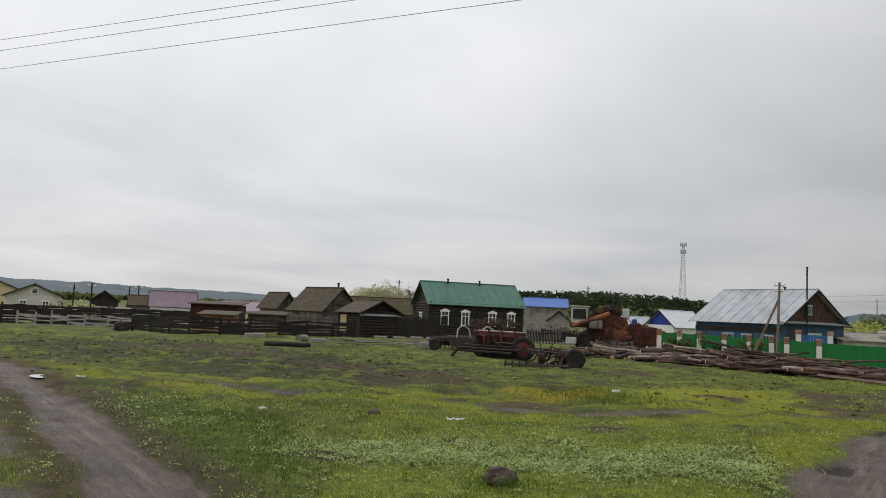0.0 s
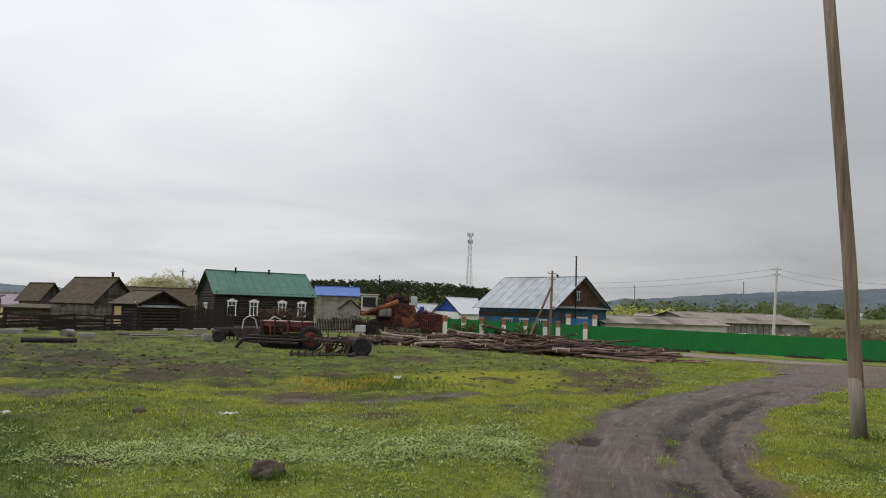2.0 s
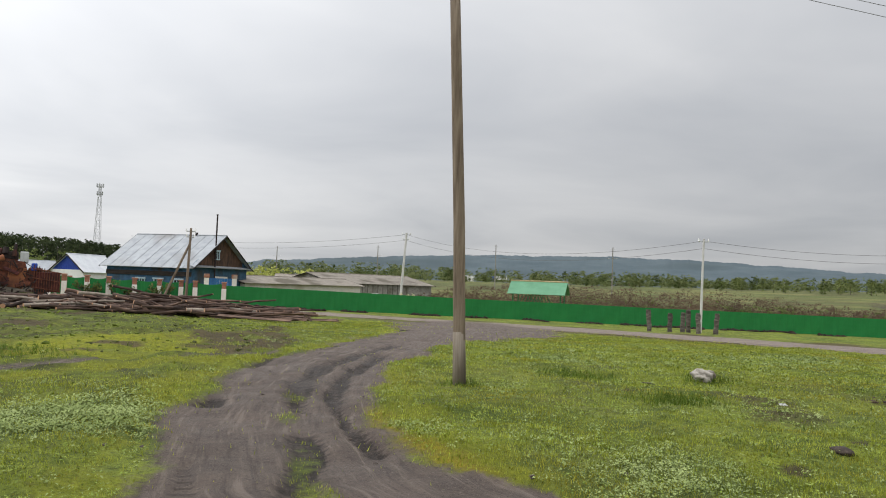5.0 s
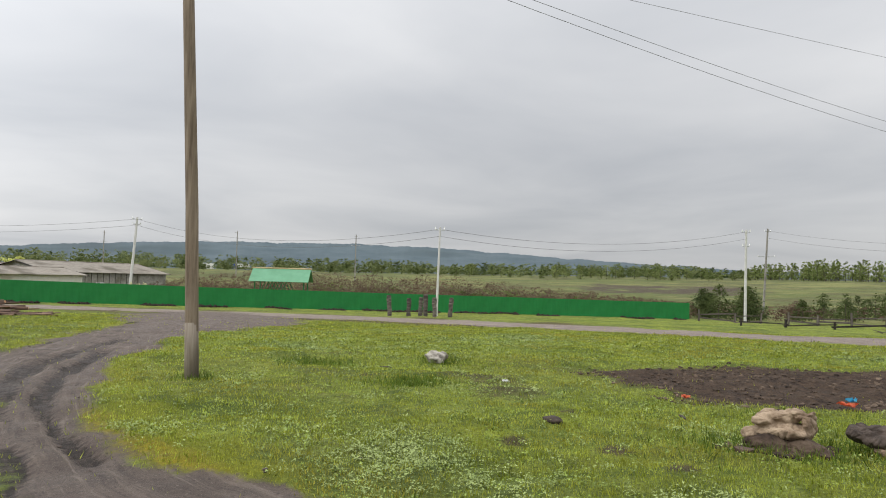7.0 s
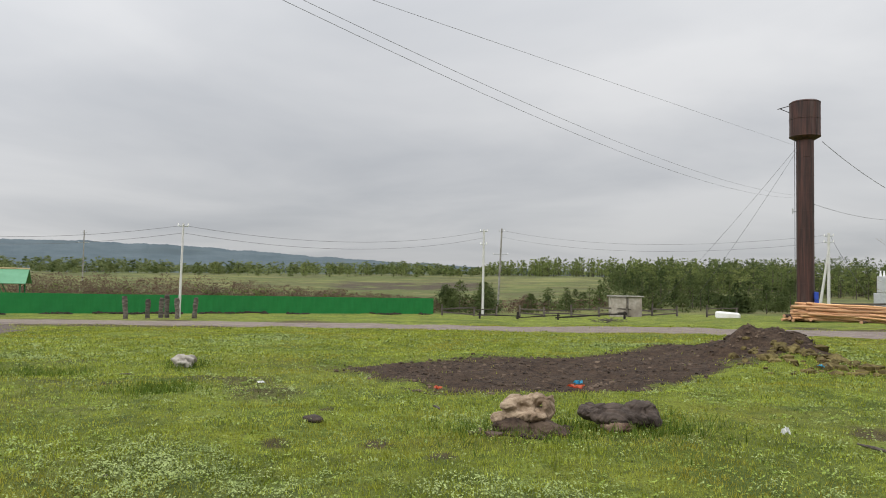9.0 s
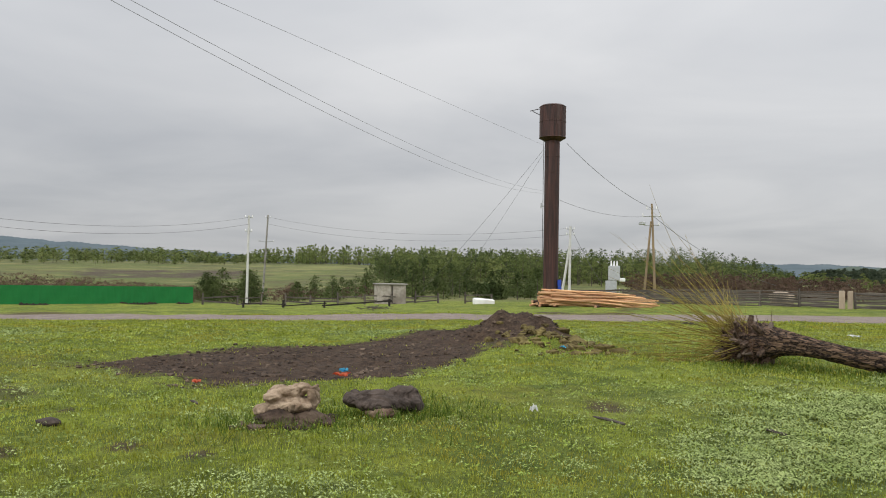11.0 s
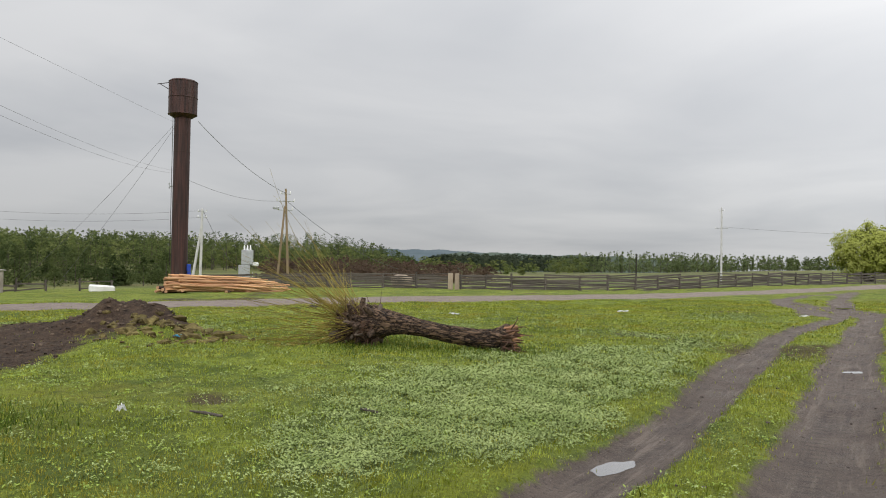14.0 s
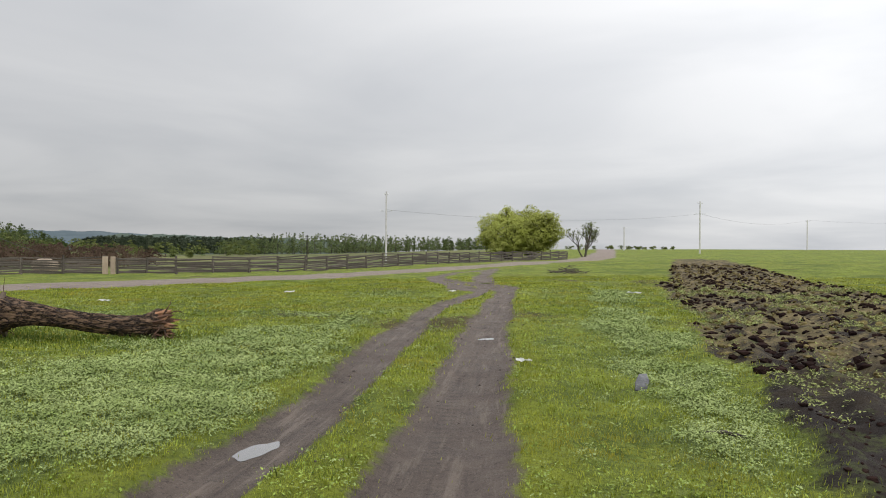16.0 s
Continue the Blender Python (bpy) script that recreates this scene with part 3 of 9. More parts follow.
    grass = mix(math_node("MULTIPLY", attr("lime"), math_node("MULTIPLY", mottle, 0.95)), grass, ramp(noise_at(9.0, 5, 0.8, 74), 0.4, 0.6, (0.14, 0.155, 0.008), (0.29, 0.30, 0.016)))
    grass = mix(math_node("MULTIPLY", attr("gold"), math_node("MULTIPLY", mottle, 1.0)), grass, ramp(noise_at(9.0, 5, 0.8, 75), 0.4, 0.6, (0.15, 0.118, 0.010), (0.33, 0.255, 0.016)))
    col = mix(math_node("MULTIPLY", edge("worn", 0.25), 0.85), grass, ramp(noise_at(2.5, 7, 0.8, 76), 0.35, 0.65, (0.030, 0.020, 0.012), (0.105, 0.070, 0.040)))
    fieldc = ramp(noise_at(0.02, 6, 0.7, 15), 0.42, 0.6, (0.085, 0.102, 0.028), (0.165, 0.170, 0.055))
    fieldc = tint(noise_at(0.12, 7, 0.75, 16), 0.50, 0.62, 0.65, fieldc, (0.075, 0.068, 0.030))
    fieldc = tint(noise_at(0.030, 6, 0.75, 18), 0.48, 0.56, 0.7, fieldc, (0.070, 0.066, 0.028))
    fieldc = tint(noise_at(0.045, 6, 0.75, 19), 0.54, 0.60, 0.6, fieldc, (0.20, 0.19, 0.075))
    fieldc = mix(math_node("MULTIPLY", ramp(noise_at(0.45, 6, 0.8, 17), 0.52, 0.66), 0.5), fieldc, (0.21, 0.20, 0.075))
    wv = n.new("ShaderNodeTexWave")
    wv.inputs["Scale"].default_value, wv.inputs["Distortion"].default_value, wv.inputs["Detail"].default_value = 0.018, 6, 3
    l.new(geo.outputs["Position"], wv.inputs["Vector"])
    fieldc = mix(math_node("MULTIPLY", ramp(wv.outputs[1], 0.6, 0.9), 0.45), fieldc, (0.07, 0.095, 0.03))
    col = mix(attr("far"), col, fieldc)
    col = mix(ramp(math_node("ADD", attr("fallow"), math_node("MULTIPLY", math_node("SUBTRACT", noise_at(0.10, 6, 0.8, 69), 0.5), 2.2)), 0.45, 0.7), col, (0.062, 0.047, 0.032))
    col = mix(edge("plough"), col, till)
    col = mix(edge("dig"), col, soil)
    col = mix(edge("road"), col, stony)
    lug = math_node("SINE", math_node("ADD", math_node("MULTIPLY", attr("way"), 36.0), math_node("MULTIPLY", noise_at(2.0, 3, 0.6, 44), 2.2)), 0.0)
    lug = math_node("MULTIPLY", ramp(lug, 0.35, 0.8), ramp(attr("rut"), 0.12, 0.5))
    # ruts darkened as wet mud and as the shade down inside them
    bare = mix(ramp(math_node("ADD", math_node("MULTIPLY", attr("rut"), 0.62), math_node("ADD", math_node("MULTIPLY", math_node("SUBTRACT", streak.outputs[0], 0.5), 1.2), math_node("MULTIPLY", math_node("SUBTRACT", noise_at(9.0, 6, 0.85, 40), 0.5), 1.6))), 0.34, 0.60), bare, (0.034, 0.026, 0.021))
    bare = mix(math_node("MULTIPLY", lug, 0.5), bare, (0.018, 0.013, 0.010))
    col = mix(edge("track"), col, bare)
    l.new(col, b.inputs["Base Color"])
    wet = attr("track")
    l.new(ramp(math_node("MULTIPLY", wet, noise_at(1.2, 4, 0.6, 20)), 0.1, 0.6, (0.95, 0.95, 0.95), (0.62, 0.62, 0.62)), b.inputs["Roughness"])
    bp = n.new("ShaderNodeBump")
    bp.inputs["Strength"].default_value, bp.inputs["Distance"].default_value = 0.9, 0.07
    l.new(math_node("ADD", noise_at(16.0, 6, 0.8, 30), math_node("MULTIPLY", noise_at(60.0, 3, 0.7, 31), 0.4)), bp.inputs["Height"])
    l.new(bp.outputs[0], b.inputs["Normal"])
    return m


M["ground"] = ground_material()


def pale_mask(x, y):
    """Where the low silvery weeds grow thick."""
    v = 0.55 * waves(x, y, 0.55, 41) + 0.35 * waves(x, y, 1.7, 42) - 0.10
    for cx, cy, sx, sy, k in ((7.0, -3.0, 1.8, 2.4, 0.9), (6.2, 1.6, 1.4, 2.6, 1.0), (9.5, -4.6, 2.0, 1.8, 0.7), (6.6, 4.2, 1.0, 1.2, 0.8)):
        v = v + k * np.exp(-((x - cx) / sx) ** 2 - ((y - cy) / sy) ** 2)
    v = v + 1.5 * (1 - smooth(line_dist(x, y, EDGE_WEEDS) + 0.45 * waves(x, y, 1.6, 44), 0.15, 1.05))
    for pts in PALE_WEEDS:
        v = v + 1.6 * (1 - smooth(area_dist(x, y, pts) + 0.5 * waves(x, y, 1.9, 43), -1.1, 1.0))
    return smooth(v, 0.0, 1.5) * (1 - smooth(np.hypot(x, y), 26, 44))


def build_ground():
    fine = np.arange(-36, 190, 0.45)
    a = np.radians(np.concatenate([fine, np.arange(190, 324, 3.0)]))
    rad = [0.3]
    while rad[-1] < 3800:
        r = rad[-1]
        rad.append(r * (1.10 if r < 2 else 1.0150 if r < 95 else 1.035))
    rad = np.array(rad)
    R, A = np.meshgrid(rad, a, indexing="ij")
    x, y = (R * np.sin(A)).ravel(), (R * np.cos(A)).ravel()
    tr, rd, dg, pl, wn, dz, ru = masks(x, y)
    gold, lime, ridged, lush = tones(x, y)
    rr = np.hypot(x, y)
    z = ground(x, y) + np.where(rr < 160, dz, 0)
    na, nr = len(a), len(rad)
    i = np.arange(nr - 1)[:, None] * na
    j = np.arange(na)[None, :]
    k = (j + 1) % na
    quads = np.stack([i + j, i + na + j, i + na + k, i + k], -1).reshape(-1, 4)
    verts = np.stack([x, y, z], 1)
    c = len(verts)
    verts = np.vstack([verts, [[0, 0, float(ground(0.0, 0.0))]]])
    faces = quads.tolist() + [[c, t, (t + 1) % na] for t in range(na)]
    me = bpy.data.meshes.new("ground")
    me.from_pydata(verts.tolist(), [], faces)
    me.polygons.foreach_set("use_smooth", np.ones(len(me.polygons), bool))
    az = np.degrees(np.arctan2(x, y))
    az = np.where(az < -36, az + 360, az)
    fallow = 0.7 * smooth(rr, 180, 195) * (1 - smooth(rr, 225, 250)) * smooth(az, 68, 74) * (1 - smooth(az, 82, 88)) * (waves(x, y, 0.05, 61) > -0.5)
    w1, c1 = along(x, y, LANE)
    w2, c2 = along(x, y, RUT_L)
    w3, c3 = along(x, y, RUT_R)
    w4, c4 = along(x, y, BACK)
    near_lane = (np.abs(c1) < np.minimum(np.abs(c2), np.abs(c3))) & (y > 1.5)
    way = np.where(x < 0, w4, np.where(near_lane, w1, np.where(np.abs(c2) < np.abs(c3), w2 + 30, w3 + 60)))
    across = np.where(x < 0, c4, np.where(near_lane, c1, np.where(np.abs(c2) < np.abs(c3), c2, c3)))
    extra = dict(sward=smooth(rr, 8, 16), gold=gold, lime=lime, ridged=ridged, lush=lush, trod=smooth(rr, 9, 15) * (1 - smooth(az, 22, 42)) * (1 - smooth(rr, 60, 85)), way=way, across=across, track=tr, road=rd, dig=dg, plough=pl, worn=wn, rut=ru, pale=pale_mask(x, y), far=smooth(rr, 75, 110) * (1 - smooth(az, 150, 158)), fallow=fallow)
    for name, v in extra.items():
        at_ = me.attributes.new(name, "FLOAT", "POINT")
        at_.data.foreach_set("value", np.append(v, 0).astype(np.float32))
    me.materials.append(M["ground"])
    tagged(new("ground", me), "green village meadow with muddy wheel tracks and bare soil", "ground", kind="structure")


build_ground()


# ---- helpers for things ----
def part(name, bm, material, parent, label="", kind=""):
    """Links a bmesh as one mesh object under a thing or a part."""
    me = bpy.data.meshes.new(name)
    bm.to_mesh(me)
    bm.free()
    me.materials.append(material)
    ob = new(name, me)
    ob.parent = parent
    return tagged(ob, label, kind=kind)


def share(name, mesh, parent, m):
    """One more piece on a mesh that exists."""
    ob = new(name, mesh)
    ob.parent, ob.matrix_basis = parent, m
    return ob


def thing(name, m, label, category, group="", kind=""):
    ob = new(name)
    ob.empty_display_size = 0.3
    ob.matrix_basis = m
    return tagged(ob, label, category, group, kind)


def lone(name, bm, material, m, label, category, group="", kind="", smooth_faces=False):
    me = bpy.data.meshes.new(name)
    bm.to_mesh(me)
    bm.free()
    me.materials.append(material)
    if smooth_faces:
        for p in me.polygons:
            p.use_smooth = True
    ob = new(name, me)
    ob.matrix_basis = m
    return tagged(ob, label, category, group, kind)


def box(bm, c, s, m=None, bevel=0.0):
    """A box by centre and size, with its long edges eased."""
    mm = (m or Matrix()) @ Matrix.Translation(c) @ Matrix.Diagonal((*s, 1))
    r = bmesh.ops.create_cube(bm, size=1.0, matrix=mm)
    if bevel:
        es = list({e for v in r["verts"] for e in v.link_edges})
        bmesh.ops.bevel(bm, geom=es, offset=bevel, segments=1, affect="EDGES")
    return bm


def rod(bm, a, b, r0, r1=None, seg=8):
    """A round bar from a to b, tapered."""
    a, b = Vector(a), Vector(b)
    d = b - a
    if d.length < 1e-6:
        return bm
    q = d.to_track_quat("Z", "Y").to_matrix().to_4x4()
    bmesh.ops.create_cone(bm, cap_ends=True, segments=seg, radius1=r0, radius2=r0 if r1 is None else r1, depth=d.length, matrix=Matrix.Translation((a + b) / 2) @ q)
    return bm


def tube(bm, pts, radii, seg=8, caps=True):
    """A bent tube through points with a radius at each."""
    rings, side = [], None
    pts = [Vector(p) for p in pts]
    for i, p in enumerate(pts):
        d = (pts[min(i + 1, len(pts) - 1)] - pts[max(i - 1, 0)]).normalized()
        if side is None:
            side = d.orthogonal().normalized()
        else:
            side = (side - d * side.dot(d)).normalized()
        o = d.cross(side)
        r = radii[i] if isinstance(radii, (list, tuple)) else radii
        rings.append([bm.verts.new(p + (side * math.cos(t) + o * math.sin(t)) * r) for t in [2 * math.pi * k / seg for k in range(seg)]])
    for a, b in zip(rings, rings[1:]):
        for k in range(seg):
            bm.faces.new((a[k], a[(k + 1) % seg], b[(k + 1) % seg], b[k]))
    if caps:
        bm.faces.new(rings[0][::-1])
        bm.faces.new(rings[-1])
    return bm


def slab(bm, pts, thick, m=None):
    """A flat plate from corner points, thickened against its normal."""
    pts = [(m @ Vector(p)) if m else Vector(p) for p in pts]
    nrm = (pts[1] - pts[0]).cross(pts[2] - pts[0]).normalized() * thick
    a = [bm.verts.new(p) for p in pts]
    b = [bm.verts.new(p - nrm) for p in pts]
    bm.faces.new(a)
    bm.faces.new(b[::-1])
    for i in range(len(a)):
        j = (i + 1) % len(a)
        bm.faces.new((a[j], a[i], b[i], b[j]))
    return bm


def B():
    return bmesh.new()


def ring_rod(bm, c, axis, R, r, seg=18, k=6):
    """A torus round an axis."""
    q = Vector(axis).to_track_quat("Z", "Y").to_matrix()
    vs = [[bm.verts.new(Vector(c) + q @ Vector(((R + r * math.cos(b)) * math.cos(a), (R + r * math.cos(b)) * math.sin(a), r * math.sin(b)))) for b in [2 * math.pi * j / k for j in range(k)]] for a in [2 * math.pi * i / seg for i in range(seg)]]
    for i in range(seg):
        for j in range(k):
            bm.faces.new((vs[i][j], vs[(i + 1) % seg][j], vs[(i + 1) % seg][(j + 1) % k], vs[i][(j + 1) % k]))
    return bm


def wheel(parent, c, axis, R, w, rim_mat, spokes=0, name="wheel"):
    """Tyre and rim as a part with pieces."""
    bm = B()
    ring_rod(bm, c, axis, R - w / 2, w / 2, 22, 8)
    ax_ = Vector(axis).normalized()
    q_ = ax_.to_track_quat("Z", "Y").to_matrix()
    for k in range(spokes):
        a_ = 2 * math.pi * k / spokes
        d_ = q_ @ Vector((math.cos(a_), math.sin(a_), 0))
        for s_ in (-1, 1):
            rod(bm, Vector(c) + d_ * R * 0.985 + ax_ * 0.02 * s_, Vector(c) + d_ * R * 0.93 + ax_ * s_ * w * 0.5 + d_.cross(ax_) * 0.05, 0.022, seg=4)
    ty = part(name, bm, M["rubber"], parent, "black rubber tyre")
    bm = B()
    a = Vector(axis).normalized()
    rod(bm, Vector(c) - a * w * 0.35, Vector(c) + a * w * 0.35, R - w * 0.85, seg=18)
    rod(bm, Vector(c) - a * w * 0.55, Vector(c) + a * w * 0.55, R * 0.16, seg=10)
    part("rim", bm, rim_mat, ty, "painted steel rim")
    return ty


def window(parent, c, w, h, m, surround=None, bars=1, top=False):
    """A window in a wall whose outside faces -y of m: surround, frame, pane, bars."""
    bm = B()
    sur = surround or M["white"]
    t = 0.10
    for sx in (-1, 1):
        box(bm, (c[0] + sx * (w / 2 + t / 2), c[1] - 0.03, c[2]), (t, 0.08, h + 2 * t), m, 0.01)
    box(bm, (c[0], c[1] - 0.03, c[2] - h / 2 - t / 2), (w + 2 * t + 0.1, 0.10, t), m, 0.01)
    box(bm, (c[0], c[1] - 0.04, c[2] + h / 2 + t * 0.8), (w + 2 * t + 0.16, 0.12, t * 1.6), m, 0.01)
    if top:
        slab(bm, [(c[0] - w / 2 - t, c[1] - 0.08, c[2] + h / 2 + t * 1.6), (c[0] + w / 2 + t, c[1] - 0.08, c[2] + h / 2 + t * 1.6), (c[0], c[1] - 0.08, c[2] + h / 2 + t * 3.4)], 0.06, m)
    wn = part("window", bm, sur, parent, "white painted window surround")
    bm = B()
    box(bm, (c[0], c[1] + 0.02, c[2]), (w, 0.03, h), m)
    part("pane", bm, M["glass"], wn)
    bm = B()
    for k in range(bars):
        box(bm, (c[0] - w / 2 + w * (k + 1) / (bars + 1), c[1] - 0.01, c[2]), (0.06, 0.05, h), m)
    box(bm, (c[0], c[1] - 0.01, c[2] + h * 0.2), (w, 0.05, 0.05), m)
    part("window_frame", bm, sur, wn)
    return wn


def frame_at(left, right):
    """A frame with x from the left to the right front corner, y going back, z up; and the length."""
    l, r = Vector(left), Vector(right)
    u = Vector((r.x - l.x, r.y - l.y, 0))
    L = u.length
    ang = math.degrees(math.atan2(u.y, u.x))
    return pose(l.x, l.y, min(l.z, r.z), 0, 0, ang), L


def house(name, label, left, yaw, L, D, H, R, wall, roof, ridge="x", over=0.35, logs=False, seams=0, gable=None, panels=False, base=0.0, lean=0.0):
    """A gabled building. left: its front left corner; x along the front, y back. H wall height, R rise of the roof."""
    k = over / ((D if ridge == "x" else L) / 2)
    R, H = R / (1 + k), H + R * k / (1 + k)
    th = thing(name, pose(left[0], left[1], left[2] + base, lean, 0, yaw), label, name.split("_")[-1])
    bm = B()
    if logs:
        k, dz = max(4, round(H / 0.24)), 0
        dz = H / k
        for i in range(k):
            z = dz * (i + 0.5)
            for y in (0, D):
                one = B()
                rod(one, (-0.18, y, z), (L + 0.18, y, z), dz * 0.53, seg=8)
                part("log", one, wall, th)
            for x in (0, L):
                one = B()
                rod(one, (x, -0.18, z), (x, D + 0.18, z), dz * 0.53, seg=8)
                part("log", one, wall, th)
        box(bm, (L / 2, D / 2, H / 2), (L - 0.1, D - 0.1, H - 0.1))
    else:
        t = 0.18
        box(bm, (L / 2, t / 2, H / 2), (L, t, H), None, 0.01)
        box(bm, (L / 2, D - t / 2, H / 2), (L, t, H), None, 0.01)
        box(bm, (t / 2, D / 2, H / 2), (t, D - 2 * t, H))
        box(bm, (L - t / 2, D / 2, H / 2), (t, D - 2 * t, H))
    part("wall", bm, wall, th)
    # gables with boards
    span, run = (D, L) if ridge == "x" else (L, D)
    nb = max(4, round(span / 0.22))
    for e in (0.02, run - 0.07):
        bm = B()
        for i in range(nb):
            s0, s1 = span * i / nb, span * (i + 1) / nb - 0.015
            h0, h1 = R * (1 - abs(s0 / span * 2 - 1)), R * (1 - abs(s1 / span * 2 - 1))
            if max(h0, h1) < 0.03:
                continue
            if ridge == "x":
                pts = [(e, s0, H), (e, s1, H), (e, s1, H + h1), (e, s0, H + h0)]
            else:
                pts = [(s0, e, H), (s1, e, H), (s1, e, H + h1), (s0, e, H + h0)]
            slab(bm, pts, 0.05 if i % 2 else 0.06)
        part("gable", bm, gable or wall, th, kind="stuff")
    # roof
    k = over / (span / 2)
    low = H - R * k
    bmr = B()
    seam_bm = B()
    rf = None
    for sgn in (0, 1):
        ys = -over if sgn == 0 else span + over
        def P3(u, s):
            """u along the ridge 0..1, s from eave 0 to ridge 1"""
            a = -over + (run + 2 * over) * u
            b = ys + (span / 2 - ys) * s
            z = low + (H + R - low) * s + 0.02
            return (a, b, z) if ridge == "x" else (b, a, z)
        cnt = seams if (seams and panels) else 1
        if panels and seams and rf is None:
            rf = new("roof")
            rf.parent = th
        for i in range(cnt):
            u0, u1 = i / cnt, (i + 1) / cnt - (0.003 if cnt > 1 else 0)
            q = [P3(u0, 0), P3(u1, 0), P3(u1, 1), P3(u0, 1)]
            if (sgn == 0) == (ridge != "x"):
                q = q[::-1]
            if panels and seams:
                pb = B()
                slab(pb, q, 0.05)
                part("roof_panel", pb, roof, rf)
            else:
                slab(bmr, q, 0.06)
        for i in range(seams + 1 if seams else 0):
            u = i / seams
            a, b = Vector(P3(u, 0)), Vector(P3(u, 1))
            rod(seam_bm, a + Vector((0, 0, 0.015)), b + Vector((0, 0, 0.015)), 0.022, seg=4)
    if rf is None:
        rf = part("roof", bmr, roof, th)
    else:
        bmr.free()
    if seams:
        part("seam", seam_bm, roof, rf)
    else:
        seam_bm.free()
    # barge boards and ridge cap
    for e in (-over, run + over):
        for ys in (-over, span + over):
            bm = B()
            p0 = Vector((e, ys, low - 0.04)) if ridge == "x" else Vector((ys, e, low - 0.04))
            p1 = Vector((e, span / 2, H + R - 0.04)) if ridge == "x" else Vector((span / 2, e, H + R - 0.04))
            rod(bm, p0, p1, 0.07, seg=4)
            part("barge_board", bm, M["dark_wood"], th)
    bm = B()
    if ridge == "x":
        rod(bm, (-over, span / 2, H + R + 0.03), (run + over, span / 2, H + R + 0.03), 0.07, seg=6)
    else:
        rod(bm, (span / 2, -over, H + R + 0.03), (span / 2, run + over, H + R + 0.03), 0.07, seg=6)
    part("ridge_cap", bm, roof, th)
    return th


def pipe_chimney(parent, p, h, r=0.12, m=None):
    bm = B()
    rod(bm, p, (p[0], p[1], p[2] + h), r, seg=10)
    rod(bm, (p[0], p[1], p[2] + h), (p[0], p[1], p[2] + h + 0.08), r * 1.5, seg=10)
    part("chimney", bm, m or M["dark_steel"], parent)


# ---- village houses ----
def green_roof_house():
    p = at(-0.75, 74)
    yaw = 15
    th = house("log_house", "old dark log house with a green tin roof and white windows", p, yaw, 9.5, 6.4, 3.2, 2.35, M["old_log"], M["green_tin"], logs=True, seams=12, panels=True, over=0.4, base=-0.05)
    for x in (1.45, 3.55, 6.35, 8.35):
        window(th, (x, -0.16, 1.92), 0.62, 1.2, Matrix(), bars=1, top=True)
    window(th, (-3.2, -0.14, 1.8), 0.9, 0.9, pose(0, 0, 0, 0, 0, -90), bars=2)
    for x, h in ((2.5, 0.55), (5.9, 0.5)):
        pipe_chimney(th, (x, 3.0, 5.3), h, 0.09)
    bm = B()
    box(bm, (4.75, -0.05, 0.14), (9.7, 0.5, 0.28), None, 0.03)
    part("plinth", bm, M["concrete"], th)
    return th


green_roof_house()


def barn(name, label, a, d, yaw, L, D, H, R, wall, roof, **kw):
    """Placed by the bearing of its front right corner."""
    p = at(a, d)
    u = Vector((math.cos(radians(yaw)), math.sin(radians(yaw)), 0))
    return house(name, label, p - u * L, yaw, L, D, H, R, wall, roof, **kw)


t = barn("brown_barn", "tall grey board barn with a mossy brown roof", -8.8, 72, -42, 5.2, 4.4, 2.0, 2.35, M["grey_wood"], M["mossy_roof"], over=0.3, seams=0)
pipe_chimney(t, (4.2, 2.6, 3.9), 0.9, 0.1)
barn("small_barn", "small board barn with a mossy brown roof", -12.1, 88, -42, 3.4, 2.6, 2.3, 1.9, M["grey_wood"], M["mossy_roof"], over=0.3)
t = barn("log_shed", "dark log shed with a weathered board roof", -5.9, 61, -50, 3.1, 3.6, 1.95, 1.05, M["old_log"], M["mossy_roof"], logs=True, over=0.4, gable=M["dark_wood"])
bm = B()
box(bm, (0.75, -0.17, 0.95), (0.9, 0.06, 1.6), None, 0.01)
part("door", bm, M["yellow_paint"], t, "faded yellow plank door")
bm = B()
slab(bm, [(3.35, -0.2, 1.75), (3.35, 3.8, 1.75), (2.9, 3.8, 2.15), (2.9, -0.2, 2.15)], 0.05)
part("pent_roof", bm, M["tin"], t, "bent grey tin pent roof")
barn("long_barn", "long low barn with a sagging brown roof", -2.3, 86, 4, 7.0, 5.0, 2.1, 1.85, M["grey_wood"], M["mossy_roof"], over=0.3)
house("plum_roof_house", "low house under a plum tin roof", at(-20.9, 95), 21, 5.0, 5.0, 2.1, 1.9, M["white"], M["purple_tin"], over=0.25, seams=0)
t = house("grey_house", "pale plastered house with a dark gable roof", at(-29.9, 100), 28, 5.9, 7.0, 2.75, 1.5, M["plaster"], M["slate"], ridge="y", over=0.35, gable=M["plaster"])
for x in (1.9, 4.2):
    window(t, (x, -0.08, 1.75), 0.55, 0.9, Matrix(), bars=1)
window(t, (3.0, -0.02, 3.4), 0.5, 0.5, Matrix(), bars=0)
t = house("yellow_house", "yellow house with a grey roof and attic window", at(-32.6, 122), 30, 8.5, 8.0, 3.3, 1.9, M["yellow"], M["slate"], ridge="y", over=0.3, gable=M["yellow"])
window(t, (4.2, -0.04, 4.0), 1.4, 0.7, Matrix(), bars=1)
house("dark_gable_shed", "black board shed with a steep gable", at(-24.8, 112), 24, 3.5, 5.0, 2.6, 1.5, M["dark_wood"], M["slate"], ridge="y", over=0.2, gable=M["dark_wood"])
